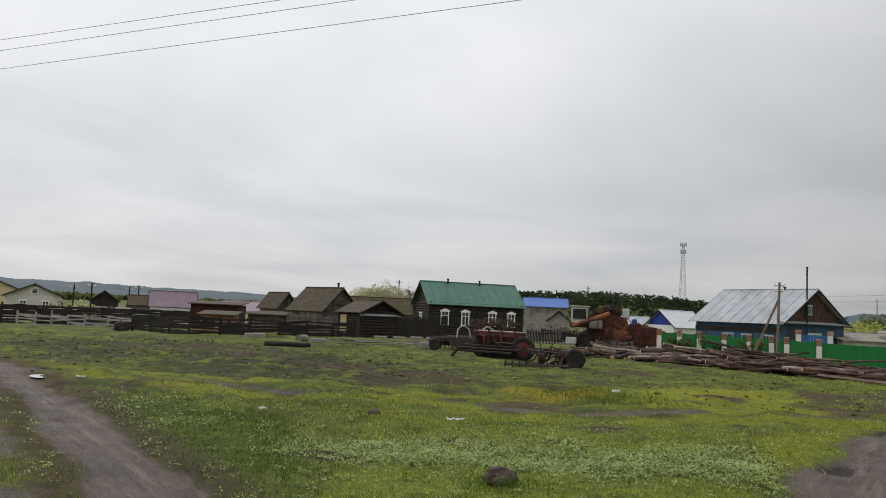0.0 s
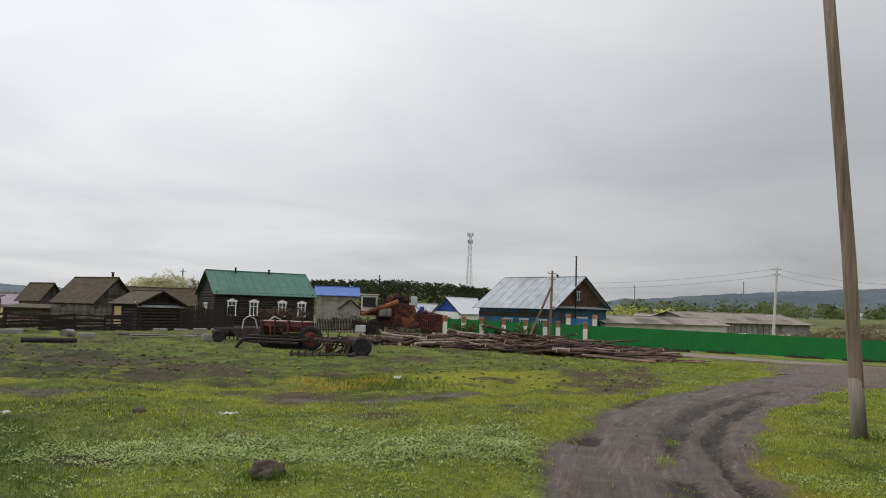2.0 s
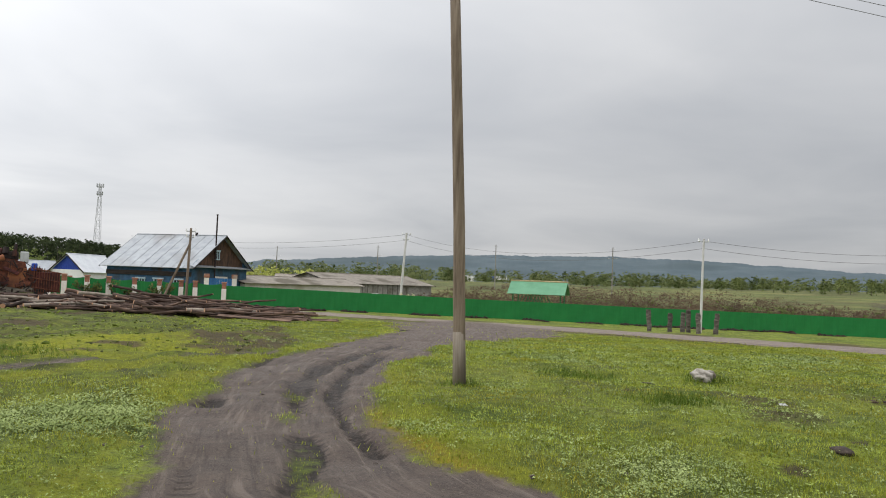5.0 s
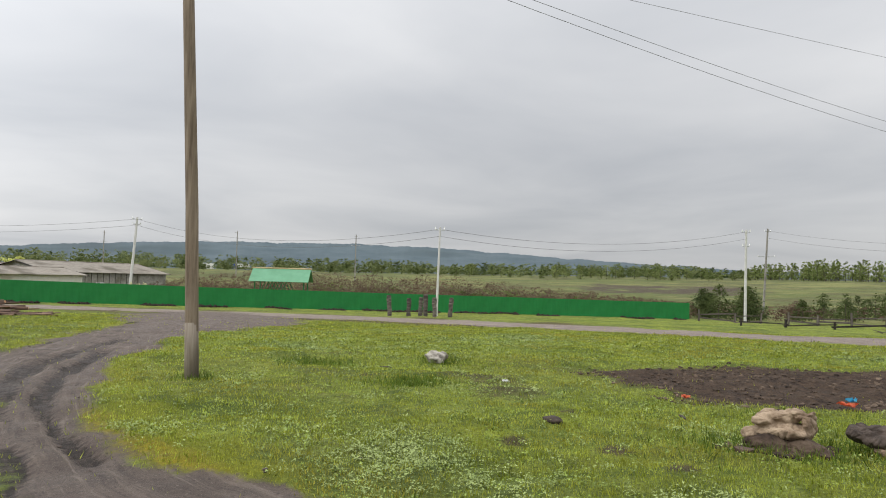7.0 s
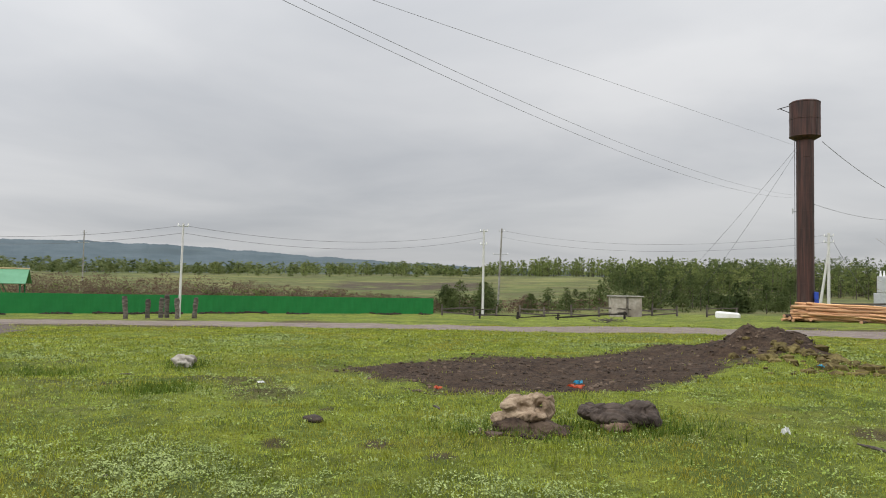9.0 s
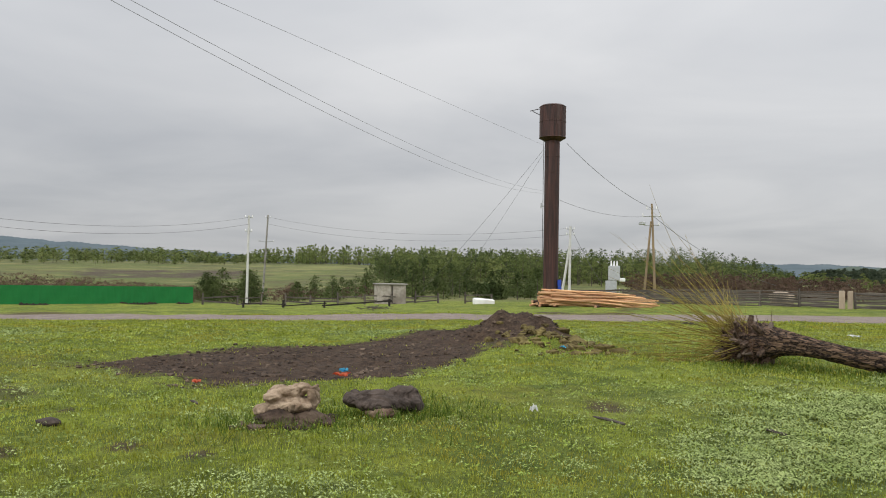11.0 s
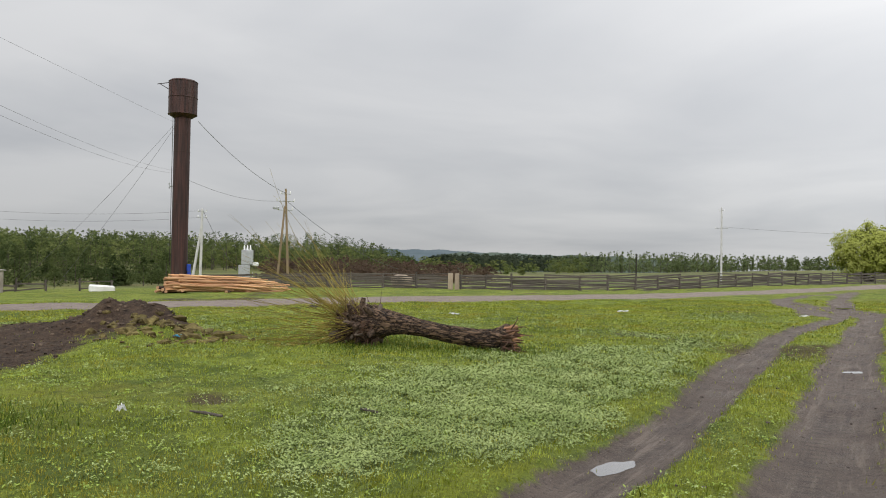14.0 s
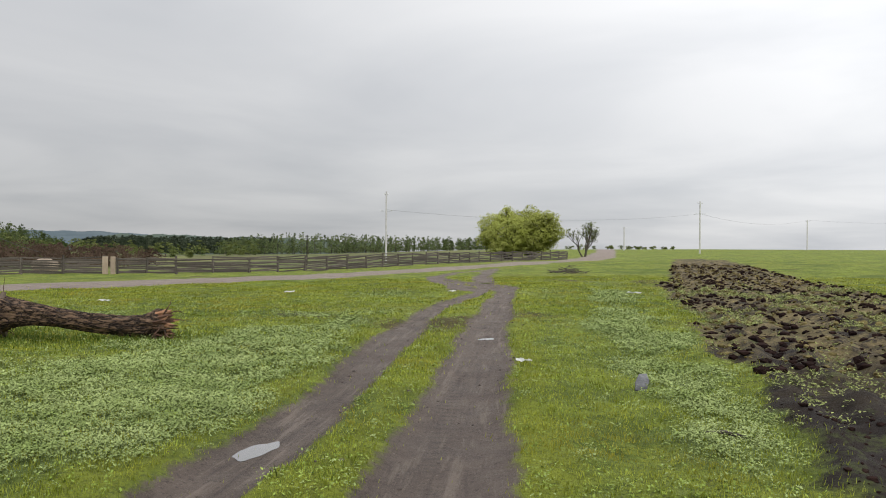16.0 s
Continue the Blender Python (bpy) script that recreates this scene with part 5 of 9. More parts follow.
lattice_mast()


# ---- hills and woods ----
# far woods: the blue of distance haze is painted into the base colour
M["hill"] = mat("haze_tinted_wooded_hill", (0.050, 0.076, 0.090), (0.078, 0.106, 0.118), 0.012, bump=0, c3=(0.042, 0.064, 0.072))
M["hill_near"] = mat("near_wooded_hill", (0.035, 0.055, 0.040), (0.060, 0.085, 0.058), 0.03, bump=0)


def ridge(name, pts, d, thick, m, rough_h, label, step=0.12):
    """A far ridge whose crest follows elevations at bearings."""
    a0, a1 = pts[0][0], pts[-1][0]
    n = int((a1 - a0) / step)
    bm = B()
    prev = None
    rng = random.Random(int(d))
    for i in range(n + 1):
        a = a0 + (a1 - a0) * i / n
        e = float(np.interp(a, [p[0] for p in pts], [p[1] for p in pts]))
        top = 1.6 + d * math.tan(radians(e)) + rng.uniform(-0.5, 0.5) * rough_h * 0.3 + 0.9 * rough_h * noise.noise((a * 0.7, d, 0))
        rows = []
        for k, (dd, hh) in enumerate(((-thick, -0.6), (-thick * 0.6, 0.25), (-thick * 0.25, 0.7), (0, 1.0), (thick * 0.5, 0.55), (thick, -0.6))):
            r = d + dd
            g = float(ground(r * math.sin(radians(a)), r * math.cos(radians(a))))
            z = g + (top - g) * hh if hh > 0 else g - 3
            rows.append(bm.verts.new((r * math.sin(radians(a)), r * math.cos(radians(a)), z)))
        if prev:
            for x, y, z, w in zip(prev, rows, rows[1:], prev[1:]):
                bm.faces.new((x, y, z, w))
        prev = rows
    lone(name, bm, m, Matrix(), label, "hill", kind="structure", smooth_faces=True)


ridge("backdrop_hill_1", [(-45, 0.85), (-30, 1.15), (-25, 1.1), (-15, 0.95), (-8, 0.8), (4, 0.6), (12, 0.5)], 2600, 700, M["hill"], 6, "wooded hills on the horizon, coloured blue-grey with haze")
ridge("backdrop_hill_2", [(18, 0.95), (28, 1.15), (34, 1.6), (40, 2.05), (46, 2.3), (54, 2.45), (60, 2.4), (66, 2.1), (72, 1.75), (78, 1.45), (84, 1.2), (92, 1.0), (100, 0.6)], 2200, 600, M["hill"], 6, "long wooded hill beyond the fields, coloured blue-grey with haze")
ridge("backdrop_hill_3", [(112, 0.5), (118, 1.15), (123, 1.2), (127, 1.1), (132, 0.8), (138, 0.6)], 2400, 600, M["hill"], 5, "low hill far beyond the wood, coloured blue-grey with haze")
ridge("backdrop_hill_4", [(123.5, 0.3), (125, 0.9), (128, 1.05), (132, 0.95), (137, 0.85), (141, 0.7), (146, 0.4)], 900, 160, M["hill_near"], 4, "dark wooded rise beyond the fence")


def leaf_mat(name, c1, c2, vary=0.25, scale=0.12, c3=None):
    """Leaves that let some light through."""
    m = mat(name, c1, c2, scale, rough=0.8, bump=0, vary=vary, spec=0.1, c3=c3)
    n, l = m.node_tree.nodes, m.node_tree.links
    b = n["Principled BSDF"]
    tr = n.new("ShaderNodeBsdfTranslucent")
    l.new(b.inputs["Base Color"].links[0].from_socket, tr.inputs[0])
    mx = n.new("ShaderNodeMixShader")
    mx.inputs[0].default_value = 0.5
    l.new(b.outputs[0], mx.inputs[1])
    l.new(tr.outputs[0], mx.inputs[2])
    l.new(mx.outputs[0], n["Material Output"].inputs[0])
    return m


M["pine"] = leaf_mat("dark_pine_needles", (0.050, 0.074, 0.026), (0.115, 0.142, 0.048))
M["birch"] = leaf_mat("spring_birch_leaves", (0.125, 0.165, 0.052), (0.23, 0.265, 0.090))
M["mixed"] = leaf_mat("mixed_wood_leaves", (0.095, 0.125, 0.038), (0.20, 0.225, 0.075))
M["brown_bush"] = leaf_mat("bare_brown_twigs", (0.080, 0.054, 0.041), (0.165, 0.112, 0.076))
M["willow_leaf"] = leaf_mat("yellow_green_willow_leaves", (0.33, 0.365, 0.075), (0.52, 0.54, 0.17))
M["blossom"] = leaf_mat("pale_blossom", (0.46, 0.45, 0.24), (0.62, 0.60, 0.40))
M["trunk"] = mat("grey_brown_bark", (0.055, 0.045, 0.036), (0.10, 0.085, 0.07), 4, stretch=(3, 3, 0.5))


def leaf_cloud(name, centres, size, material, label, category, kind="stuff", seed=1, soft=None):
    """Many small leaf sprays, each a bent four-cornered leaf, at given centres."""
    rng = np.random.RandomState(seed)
    c = np.asarray(centres, float)
    n = len(c)
    u = rng.normal(size=(n, 3))
    if soft is not None:
        face = soft + rng.normal(0, 0.45, (n, 3))
        face /= np.linalg.norm(face, axis=1)[:, None]
        u -= (u * face).sum(1)[:, None] * face
    u /= np.linalg.norm(u, axis=1)[:, None]
    w = rng.normal(size=(n, 3))
    if soft is not None:
        w = np.cross(face, u)
    w -= (w * u).sum(1)[:, None] * u
    w /= np.linalg.norm(w, axis=1)[:, None]
    s = np.asarray(size) * rng.uniform(0.6, 1.4, n)
    u, w = u * s[:, None], w * (s * rng.uniform(0.45, 0.8, n))[:, None]
    bend = np.cross(u, w)
    bend *= (0.25 * s / (np.linalg.norm(bend, axis=1) + 1e-9))[:, None]
    v = np.stack([c - u, c - w + bend, c + u, c + w + bend], 1).reshape(-1, 3)
    k = np.arange(n)[:, None] * 4
    f = np.concatenate([k + [0, 1, 2], k + [0, 2, 3]], 1).reshape(-1, 3)
    me = bpy.data.meshes.new(name)
    me.from_pydata(v.tolist(), [], f.tolist())
    if soft is not None:
        me.polygons.foreach_set("use_smooth", np.ones(len(me.polygons), bool))
        me.normals_split_custom_set_from_vertices(np.repeat(soft, 4, axis=0).tolist())
    me.materials.append(material)
    ob = new(name, me)
    return tagged(ob, label, category, kind=kind) if label else ob


def crown_pts(rng, kind, h, w, n):
    """Leaf centres and soft outward directions of one tree standing at the origin: leaves in clumps."""
    m = max(7, n // 8)
    t = rng.uniform(0, 1, m) ** (1.25 if kind == "pine" else 1.0)
    if kind == "pine":
        z = h * (0.10 + 0.88 * t)
        r = w / 2 * (1 - t) ** rng.uniform(0.45, 0.8)
    else:
        z = h * (0.08 + 0.86 * t)
        r = w / 2 * np.sin(np.pi * np.clip(0.10 + 0.82 * t, 0, 1)) ** 0.7
    a = rng.uniform(0, 6.283, m)
    q = np.sqrt(rng.uniform(0.15, 1, m)) * r
    c = np.stack([q * np.cos(a), q * np.sin(a), z], 1)
    i = rng.randint(0, m, n)
    s = w * 0.085 * (1.3 - 0.75 * t[i])[:, None]
    p = c[i] + rng.normal(0, 1, (n, 3)) * s * [1, 1, 0.8 * max(0.5, min(2.0, h / w * 0.5))]
    p[:, 2] = np.clip(p[:, 2], 0.05 * h, 1.02 * h)
    o = (p - [0, 0, h * 0.35]) * [1, 1, 0.5 * w / h] / w + [0, 0, 0.55] + rng.normal(0, 0.12, (n, 3))
    return p, o / np.linalg.norm(o, axis=1)[:, None]


def wood(name, a0, a1, d0, d1, count, h, w, kind, material, label, per=60, size=0.55, seed=1, trunks=True, top=None, vary=(0.62, 1.08), clump=0):
    """A belt of far trees between bearings and distances. top: elevations that its crests may reach, at bearings."""
    rng = np.random.RandomState(seed)
    cs, ns, tv, tf = [], [], [], []
    for _ in range(count):
        a, d = rng.uniform(a0, a1), rng.uniform(d0, d1)
        if clump and math.sin(a * 1.9 + clump) + math.sin(a * 4.7 + 2 * clump) + 0.6 * math.sin(a * 11) < -0.8:
            continue
        x, y = d * math.sin(radians(a)), d * math.cos(radians(a))
        g = float(ground(x, y))
        hh = h * rng.uniform(0.7, 1.25)
        if top:
            hh = max(1.5, (1.6 + d * math.tan(radians(float(np.interp(a, top[0], top[1])))) - g) * rng.uniform(*vary))
        p, o = crown_pts(rng, kind, hh, w * (hh / h) ** 0.6 * rng.uniform(0.65, 1.35), per)
        cs.append(p + [x, y, g])
        ns.append(o)
        if trunks:
            r = 0.012 * hh + 0.03
            b = len(tv)
            for k in range(3):
                tv.append((x + r * math.cos(k * 2.1), y + r * math.sin(k * 2.1), g - 0.3))
            tv.append((x, y, g + hh * 0.85))
            tf += [(b, b + 1, b + 3), (b + 1, b + 2, b + 3), (b + 2, b, b + 3)]
    leaf_cloud(name, np.vstack(cs), size, material, label, "trees", seed=seed, soft=np.vstack(ns))
    if trunks:
        me = bpy.data.meshes.new(name + "_trunks")
        me.from_pydata(tv, [], tf)
        me.materials.append(M["trunk"])
        tagged(new(name + "_trunks", me), "thin trunks of the far trees", "trees", kind="stuff")


wood("pine_wood", 4, 21, 330, 460, 560, 14, 7.5, "birch", leaf_mat("distant_pine_needles", (0.022, 0.034, 0.016), (0.058, 0.074, 0.030)), "dark pine wood beyond the village", 120, 0.50, 1, vary=(0.86, 1.03), top=([4, 6.4, 10, 13.4, 17, 20, 21], [1.95, 2.15, 2.3, 2.3, 2.15, 1.75, 1.4]))
wood("village_green", 5, 17, 190, 260, 46, 6, 6, "birch", M["birch"], "fresh green trees before the pine wood", 110, 0.30, 24, trunks=False, top=([5, 10, 13, 17], [1.2, 1.5, 1.6, 1.2]), vary=(0.6, 1.05))
wood("far_wood", -34, 5, 260, 620, 700, 9, 8, "birch", M["mixed"], "far green trees between the roofs", 34, 0.9, 2, trunks=False, top=([-34, 4], [0.30, 0.45]))
wood("valley_wood", 28, 84, 300, 520, 1500, 10, 9, "birch", leaf_mat("valley_leaves", (0.085, 0.110, 0.042), (0.190, 0.215, 0.085)), "mixed wood along the foot of the hill", 64, 0.42, 3, vary=(0.35, 1.1), clump=1, trunks=False, top=([28, 35, 40, 47, 52, 58, 62, 69, 75, 78, 80, 82, 84], [1.3, 1.33, 1.43, 1.24, 1.27, 1.37, 1.15, 1.46, 1.4, 1.68, 1.5, 1.0, 1.5]))
wood("valley_pines", 28, 84, 300, 420, 260, 9, 5.5, "pine", M["pine"], "dark pines at the foot of the hill", 90, 0.34, 4, clump=2, trunks=False, top=([28, 35, 60, 84], [1.2, 1.2, 1.3, 1.4]))
wood("birch_row", 84, 105, 300, 350, 520, 10, 3.4, "pine", M["birch"], "row of young birches in fresh leaf", 84, 0.33, 5, top=([84, 88, 96, 105], [1.6, 2.0, 2.1, 2.1]))
wood("edge_birches", 62, 84, 270, 300, 60, 8, 4.5, "birch", M["birch"], "scattered young birches at the field edge", 140, 0.26, 6, top=([62, 70, 80, 84], [1.2, 1.5, 1.6, 1.3]))
wood("pine_forest", 93, 123, 190, 290, 950, 11, 5.6, "pine", M["pine"], "dense young pine forest behind the tower", 150, 0.21, 7, vary=(0.5, 1.1), top=([93, 97, 105, 112, 117, 119.5, 121.5, 123], [1.5, 1.85, 2.0, 2.05, 2.2, 1.7, 1.1, 0.5]))
wood("forest_birches", 94, 122, 178, 280, 420, 8, 4.4, "birch", M["mixed"], "green birches among the pines", 140, 0.22, 8, top=([94, 105, 117, 122], [1.6, 1.85, 1.7, 0.6]))
wood("young_pines", 92, 106, 105, 150, 80, 4.5, 3.2, "pine", M["pine"], "young pines at the edge of the forest", 420, 0.15, 9, top=([92, 95, 98, 106], [0.7, 1.2, 1.1, 0.7]), vary=(0.35, 1.05))
wood("fence_pines", 80.4, 84.2, 92, 104, 9, 4.0, 3.8, "pine", M["pine"], "young pines by the end of the fence", 1100, 0.12, 10, top=([80, 81.5, 82.6, 84.2], [-0.3, 0.0, 0.45, 0.1]), vary=(0.6, 1.05))
wood("low_pines", 86.0, 92, 100, 125, 12, 2.6, 2.6, "pine", M["pine"], "small pines in the rough grass", 600, 0.11, 11, top=([86, 88, 91.5], [-0.5, -0.2, 0.1]), vary=(0.35, 1.0))
wood("low_bushes", 80, 93, 98, 128, 40, 2.0, 2.6, "birch", M["brown_bush"], "reddish leafless bushes in the rough grass", 150, 0.12, 21, trunks=False, top=([80, 86, 93], [-0.4, -0.6, -0.3]), vary=(0.3, 0.9))
# distance haze is mixed into the leaf colours of the next two belts
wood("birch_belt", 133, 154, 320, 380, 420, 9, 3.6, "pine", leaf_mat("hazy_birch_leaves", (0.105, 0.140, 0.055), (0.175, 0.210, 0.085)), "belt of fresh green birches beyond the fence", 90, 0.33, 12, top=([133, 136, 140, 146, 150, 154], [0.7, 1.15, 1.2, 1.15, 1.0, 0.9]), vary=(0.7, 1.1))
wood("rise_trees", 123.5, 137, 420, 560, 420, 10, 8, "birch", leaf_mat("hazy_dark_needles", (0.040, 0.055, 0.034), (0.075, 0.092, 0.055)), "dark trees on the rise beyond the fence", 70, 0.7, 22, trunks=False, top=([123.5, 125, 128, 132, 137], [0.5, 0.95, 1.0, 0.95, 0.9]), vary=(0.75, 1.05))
wood("rise_birches", 118, 136, 230, 330, 70, 7, 5, "birch", M["mixed"], "green bushes before the wooded rise", 90, 0.42, 23, trunks=False, top=([118, 127, 136], [0.6, 0.7, 0.7]), vary=(0.4, 1.05))
wood("horizon_trees", 158, 167, 420, 480, 26, 5, 5, "birch", M["mixed"], "low far trees on the horizon", 40, 0.6, 13, trunks=False, top=([158, 167], [0.62, 0.42]))
wood("bare_thicket", 41, 80, 92, 135, 800, 2.4, 3.6, "birch", M["brown_bush"], "brown leafless thicket behind the fence", 110, 0.10, 14, trunks=False, top=([41, 45, 49, 54, 62, 66, 70, 80], [-0.5, 0.3, 0.5, 0.6, 0.5, 0.2, -0.3, -1.0]), vary=(0.45, 1.0))
wood("green_thicket", 41, 78, 92, 130, 130, 2.4, 3.2, "birch", M["mixed"], "greening bushes behind the fence", 130, 0.14, 15, trunks=False, top=([41, 60, 78], [-0.5, -0.2, -1.0]), vary=(0.4, 1.0))
wood("brown_edge", 112, 129, 120, 170, 150, 3, 4.5, "birch", M["brown_bush"], "brown bushes along the forest edge", 130, 0.20, 16, trunks=False, top=([112, 118, 129], [0.65, 0.65, 0.25]), vary=(0.45, 1.0))
wood("village_bushes", -30, 26, 84, 118, 45, 3, 3, "birch", M["brown_bush"], "leafless garden bushes among the houses", 110, 0.16, 17, trunks=False, top=([-30, 26], [-0.2, 0.2]))
wood("garden_green", 24, 33, 120, 160, 24, 5, 5, "birch", M["willow_leaf"], "yellow-green willows behind the tin-roofed house", 200, 0.30, 18, top=([24, 28, 30, 33], [0.6, 1.3, 1.2, 0.6]))


def branchy_tree(name, p, h, spread, stems, leaf, per, size, bark, label, seed, fill=0, parts=4):
    """A tapered trunk with limbs and a ragged crown of small leaf sprays round the branch ends."""
    rng = random.Random(seed)
    th = thing(name, Matrix.Translation(p), label, "tree")
    bm, ends = B(), []

    def grow(a, d, length, r, depth):
        d = d.normalized()
        b = a + d * length
        mid = a.lerp(b, 0.5) + Vector((rng.uniform(-1, 1), rng.uniform(-1, 1), rng.uniform(-0.3, 0.6))) * length * 0.08
        tube(bm, [a, mid, b], [r, r * 0.8, r * 0.6], 5, caps=False)
        if depth == 0:
            ends.append((mid, b))
            return
        for _ in range(rng.choice((2, 3, 3))):
            nd = d + Vector((rng.uniform(-1, 1), rng.uniform(-1, 1), rng.uniform(-0.25, 0.75))) * 0.75
            grow(b if rng.random() < 0.6 else mid, nd, length * rng.uniform(0.6, 0.85), r * 0.58, depth - 1)
    for s in range(stems):
        a = 2 * math.pi * s / stems + rng.uniform(-0.4, 0.4)
        lean = spread / h * rng.uniform(0.35, 0.8)
        base = Vector((math.cos(a) * 0.3 * (stems > 1), math.sin(a) * 0.3 * (stems > 1), -0.2))
        grow(base, Vector((math.cos(a) * lean, math.sin(a) * lean, 1)), h * rng.uniform(0.26, 0.34), h * 0.024, parts)
    part("trunk", bm, bark, th)
    g = np.random.RandomState(seed)
    pts = []
    for m_, e in ends:
        k = max(1, int(per * rng.uniform(0.5, 1.5)))
        t = g.uniform(0, 1.15, (k, 1))
        pts.append(np.array(m_) * (1 - t) + np.array(e) * t + g.normal(0, h * 0.028, (k, 3)))
    pts = np.vstack(pts)
    if fill:
        q = g.normal(size=(fill, 3))
        q = q / np.linalg.norm(q, axis=1)[:, None] * g.uniform(0.35, 1.0, (fill, 1)) ** 0.45
        lob = 1 + 0.12 * np.sin(q[:, 0] * 7 + 1) * np.sin(q[:, 1] * 6 + 2) + 0.10 * np.sin(q[:, 2] * 8 + q[:, 0] * 5) + 0.10 * np.sin(q[:, 0] * 17) * np.sin(q[:, 2] * 15 + 1)
        pts = np.vstack([pts, q * lob[:, None] * [spread * 0.62, spread * 0.55, h * 0.40] + [0, 0, h * 0.46]])
    pts = pts[pts[:, 2] > h * 0.06]
    o = (pts - [0, 0, h * 0.35]) / h + [0, 0, 0.35] + g.normal(0, 0.12, pts.shape)
    ob = leaf_cloud("crown", pts, size, leaf, "", "", seed=seed, soft=o / np.linalg.norm(o, axis=1)[:, None])
    ob.parent = th
    return th


branchy_tree("willow_tree", at(154.2, 128), 9.2, 8.4, 7, M["willow_leaf"], 14, 0.155, M["trunk"], "broad yellow-green willow standing by the road", 3, fill=17000)
branchy_tree("willow_tree", at(156.0, 129), 9.8, 8.2, 6, M["willow_leaf"], 14, 0.155, M["trunk"], "broad yellow-green willow with a darker shaded trunk", 8, fill=16000)
branchy_tree("young_tree", at(159.9, 152), 8.0, 5, 3, M["mixed"], 8, 0.16, M["trunk"], "small thinly leaved tree beside the road", 5)
branchy_tree("blossoming_tree", at(-4.4, 108), 7.8, 7.5, 3, M["blossom"], 30, 0.13, M["trunk"], "white blossoming fruit tree behind the barns", 11, fill=9000)
branchy_tree("blossoming_tree", at(-6.2, 112), 6.8, 6.0, 3, M["blossom"], 26, 0.13, M["trunk"], "smaller blossoming fruit tree behind the barns", 12, fill=7000)
branchy_tree("bare_tree", at(-2.0, 106), 8.2, 5.5, 4, M["brown_bush"], 6, 0.12, M["trunk"], "leafless tree with fine brown twigs", 13)
branchy_tree("blossoming_bush", at(39.9, 90), 3.0, 4.0, 4, M["blossom"], 8, 0.14, M["trunk"], "low bush in white blossom behind the fence", 14, parts=3)
branchy_tree("blossoming_bush", at(-25.2, 100), 3.6, 2.6, 4, M["blossom"], 8, 0.14, M["trunk"], "white blossoming bush beside the pale house", 15, parts=3)
branchy_tree("garden_bush", at(19.6, 66), 2.2, 1.6, 5, M["mixed"], 5, 0.09, M["trunk"], "greening garden bush in front of the blue house", 16, parts=3)
branchy_tree("garden_bush", at(17.9, 66), 2.6, 2.0, 6, M["mixed"], 7, 0.09, M["trunk"], "greening bush beside the brick-posted fence", 19, parts=3)
branchy_tree("garden_bush", at(22.2, 66), 2.3, 1.8, 6, M["mixed"], 6, 0.09, M["trunk"], "thin greening bush before the blue wall", 20, parts=3)
branchy_tree("garden_bush", at(4.6, 71), 3.2, 2.6, 6, M["brown_bush"], 6, 0.09, M["trunk"], "leafless reddish bush before the log house", 17, parts=3)
branchy_tree("garden_bush", at(3.2, 71.5), 3.0, 2.2, 6, M["brown_bush"], 6, 0.09, M["trunk"], "thin leafless bush against the log wall", 18, parts=3)


# ---- fences of wood ----
def plank_mesh(name, L, w, t, material, seed, bend=0.03):
    """A rough split plank along x, 1 piece."""
    rng = random.Random(seed)
    bm = B()
    n = 4
    prev = None
    for i in range(n + 1):
        x = L * (i / n - 0.5)
        k = rng.uniform(0.8, 1.15)
        dz, dy = rng.uniform(-bend, bend), rng.uniform(-bend, bend) * 0.5
        q = [bm.verts.new((x, dy + sy * t / 2 * k, dz + sz * w / 2 * k)) for sy, sz in ((-1, -1), (1, -1), (1, 1), (-1, 1))]
        if prev:
            for j in range(4):
                bm.faces.new((prev[j], prev[(j + 1) % 4], q[(j + 1) % 4], q[j]))
        else:
            bm.faces.new(q[::-1])
        prev = q
    bm.faces.new(prev)
    me = bpy.data.meshes.new(name)
    bm.to_mesh(me)
    bm.free()
    me.materials.append(material)
    return me


M["pale_rail"] = mat("pale_split_rail", (0.20, 0.185, 0.165), (0.32, 0.30, 0.27), 3, vary=0.4)
RAILS = {k: [plank_mesh("rail", 1.0, 1.0, 1.0, M[k], s, 0.13) for s in range(5)] for k in ("grey_wood", "dark_wood", "pale_rail")}
POSTS = {k: [plank_mesh("post", 1.0, 1.0, 1.0, M[k], 20 + s, 0.10) for s in range(4)] for k in ("grey_wood", "dark_wood", "pale_rail")}


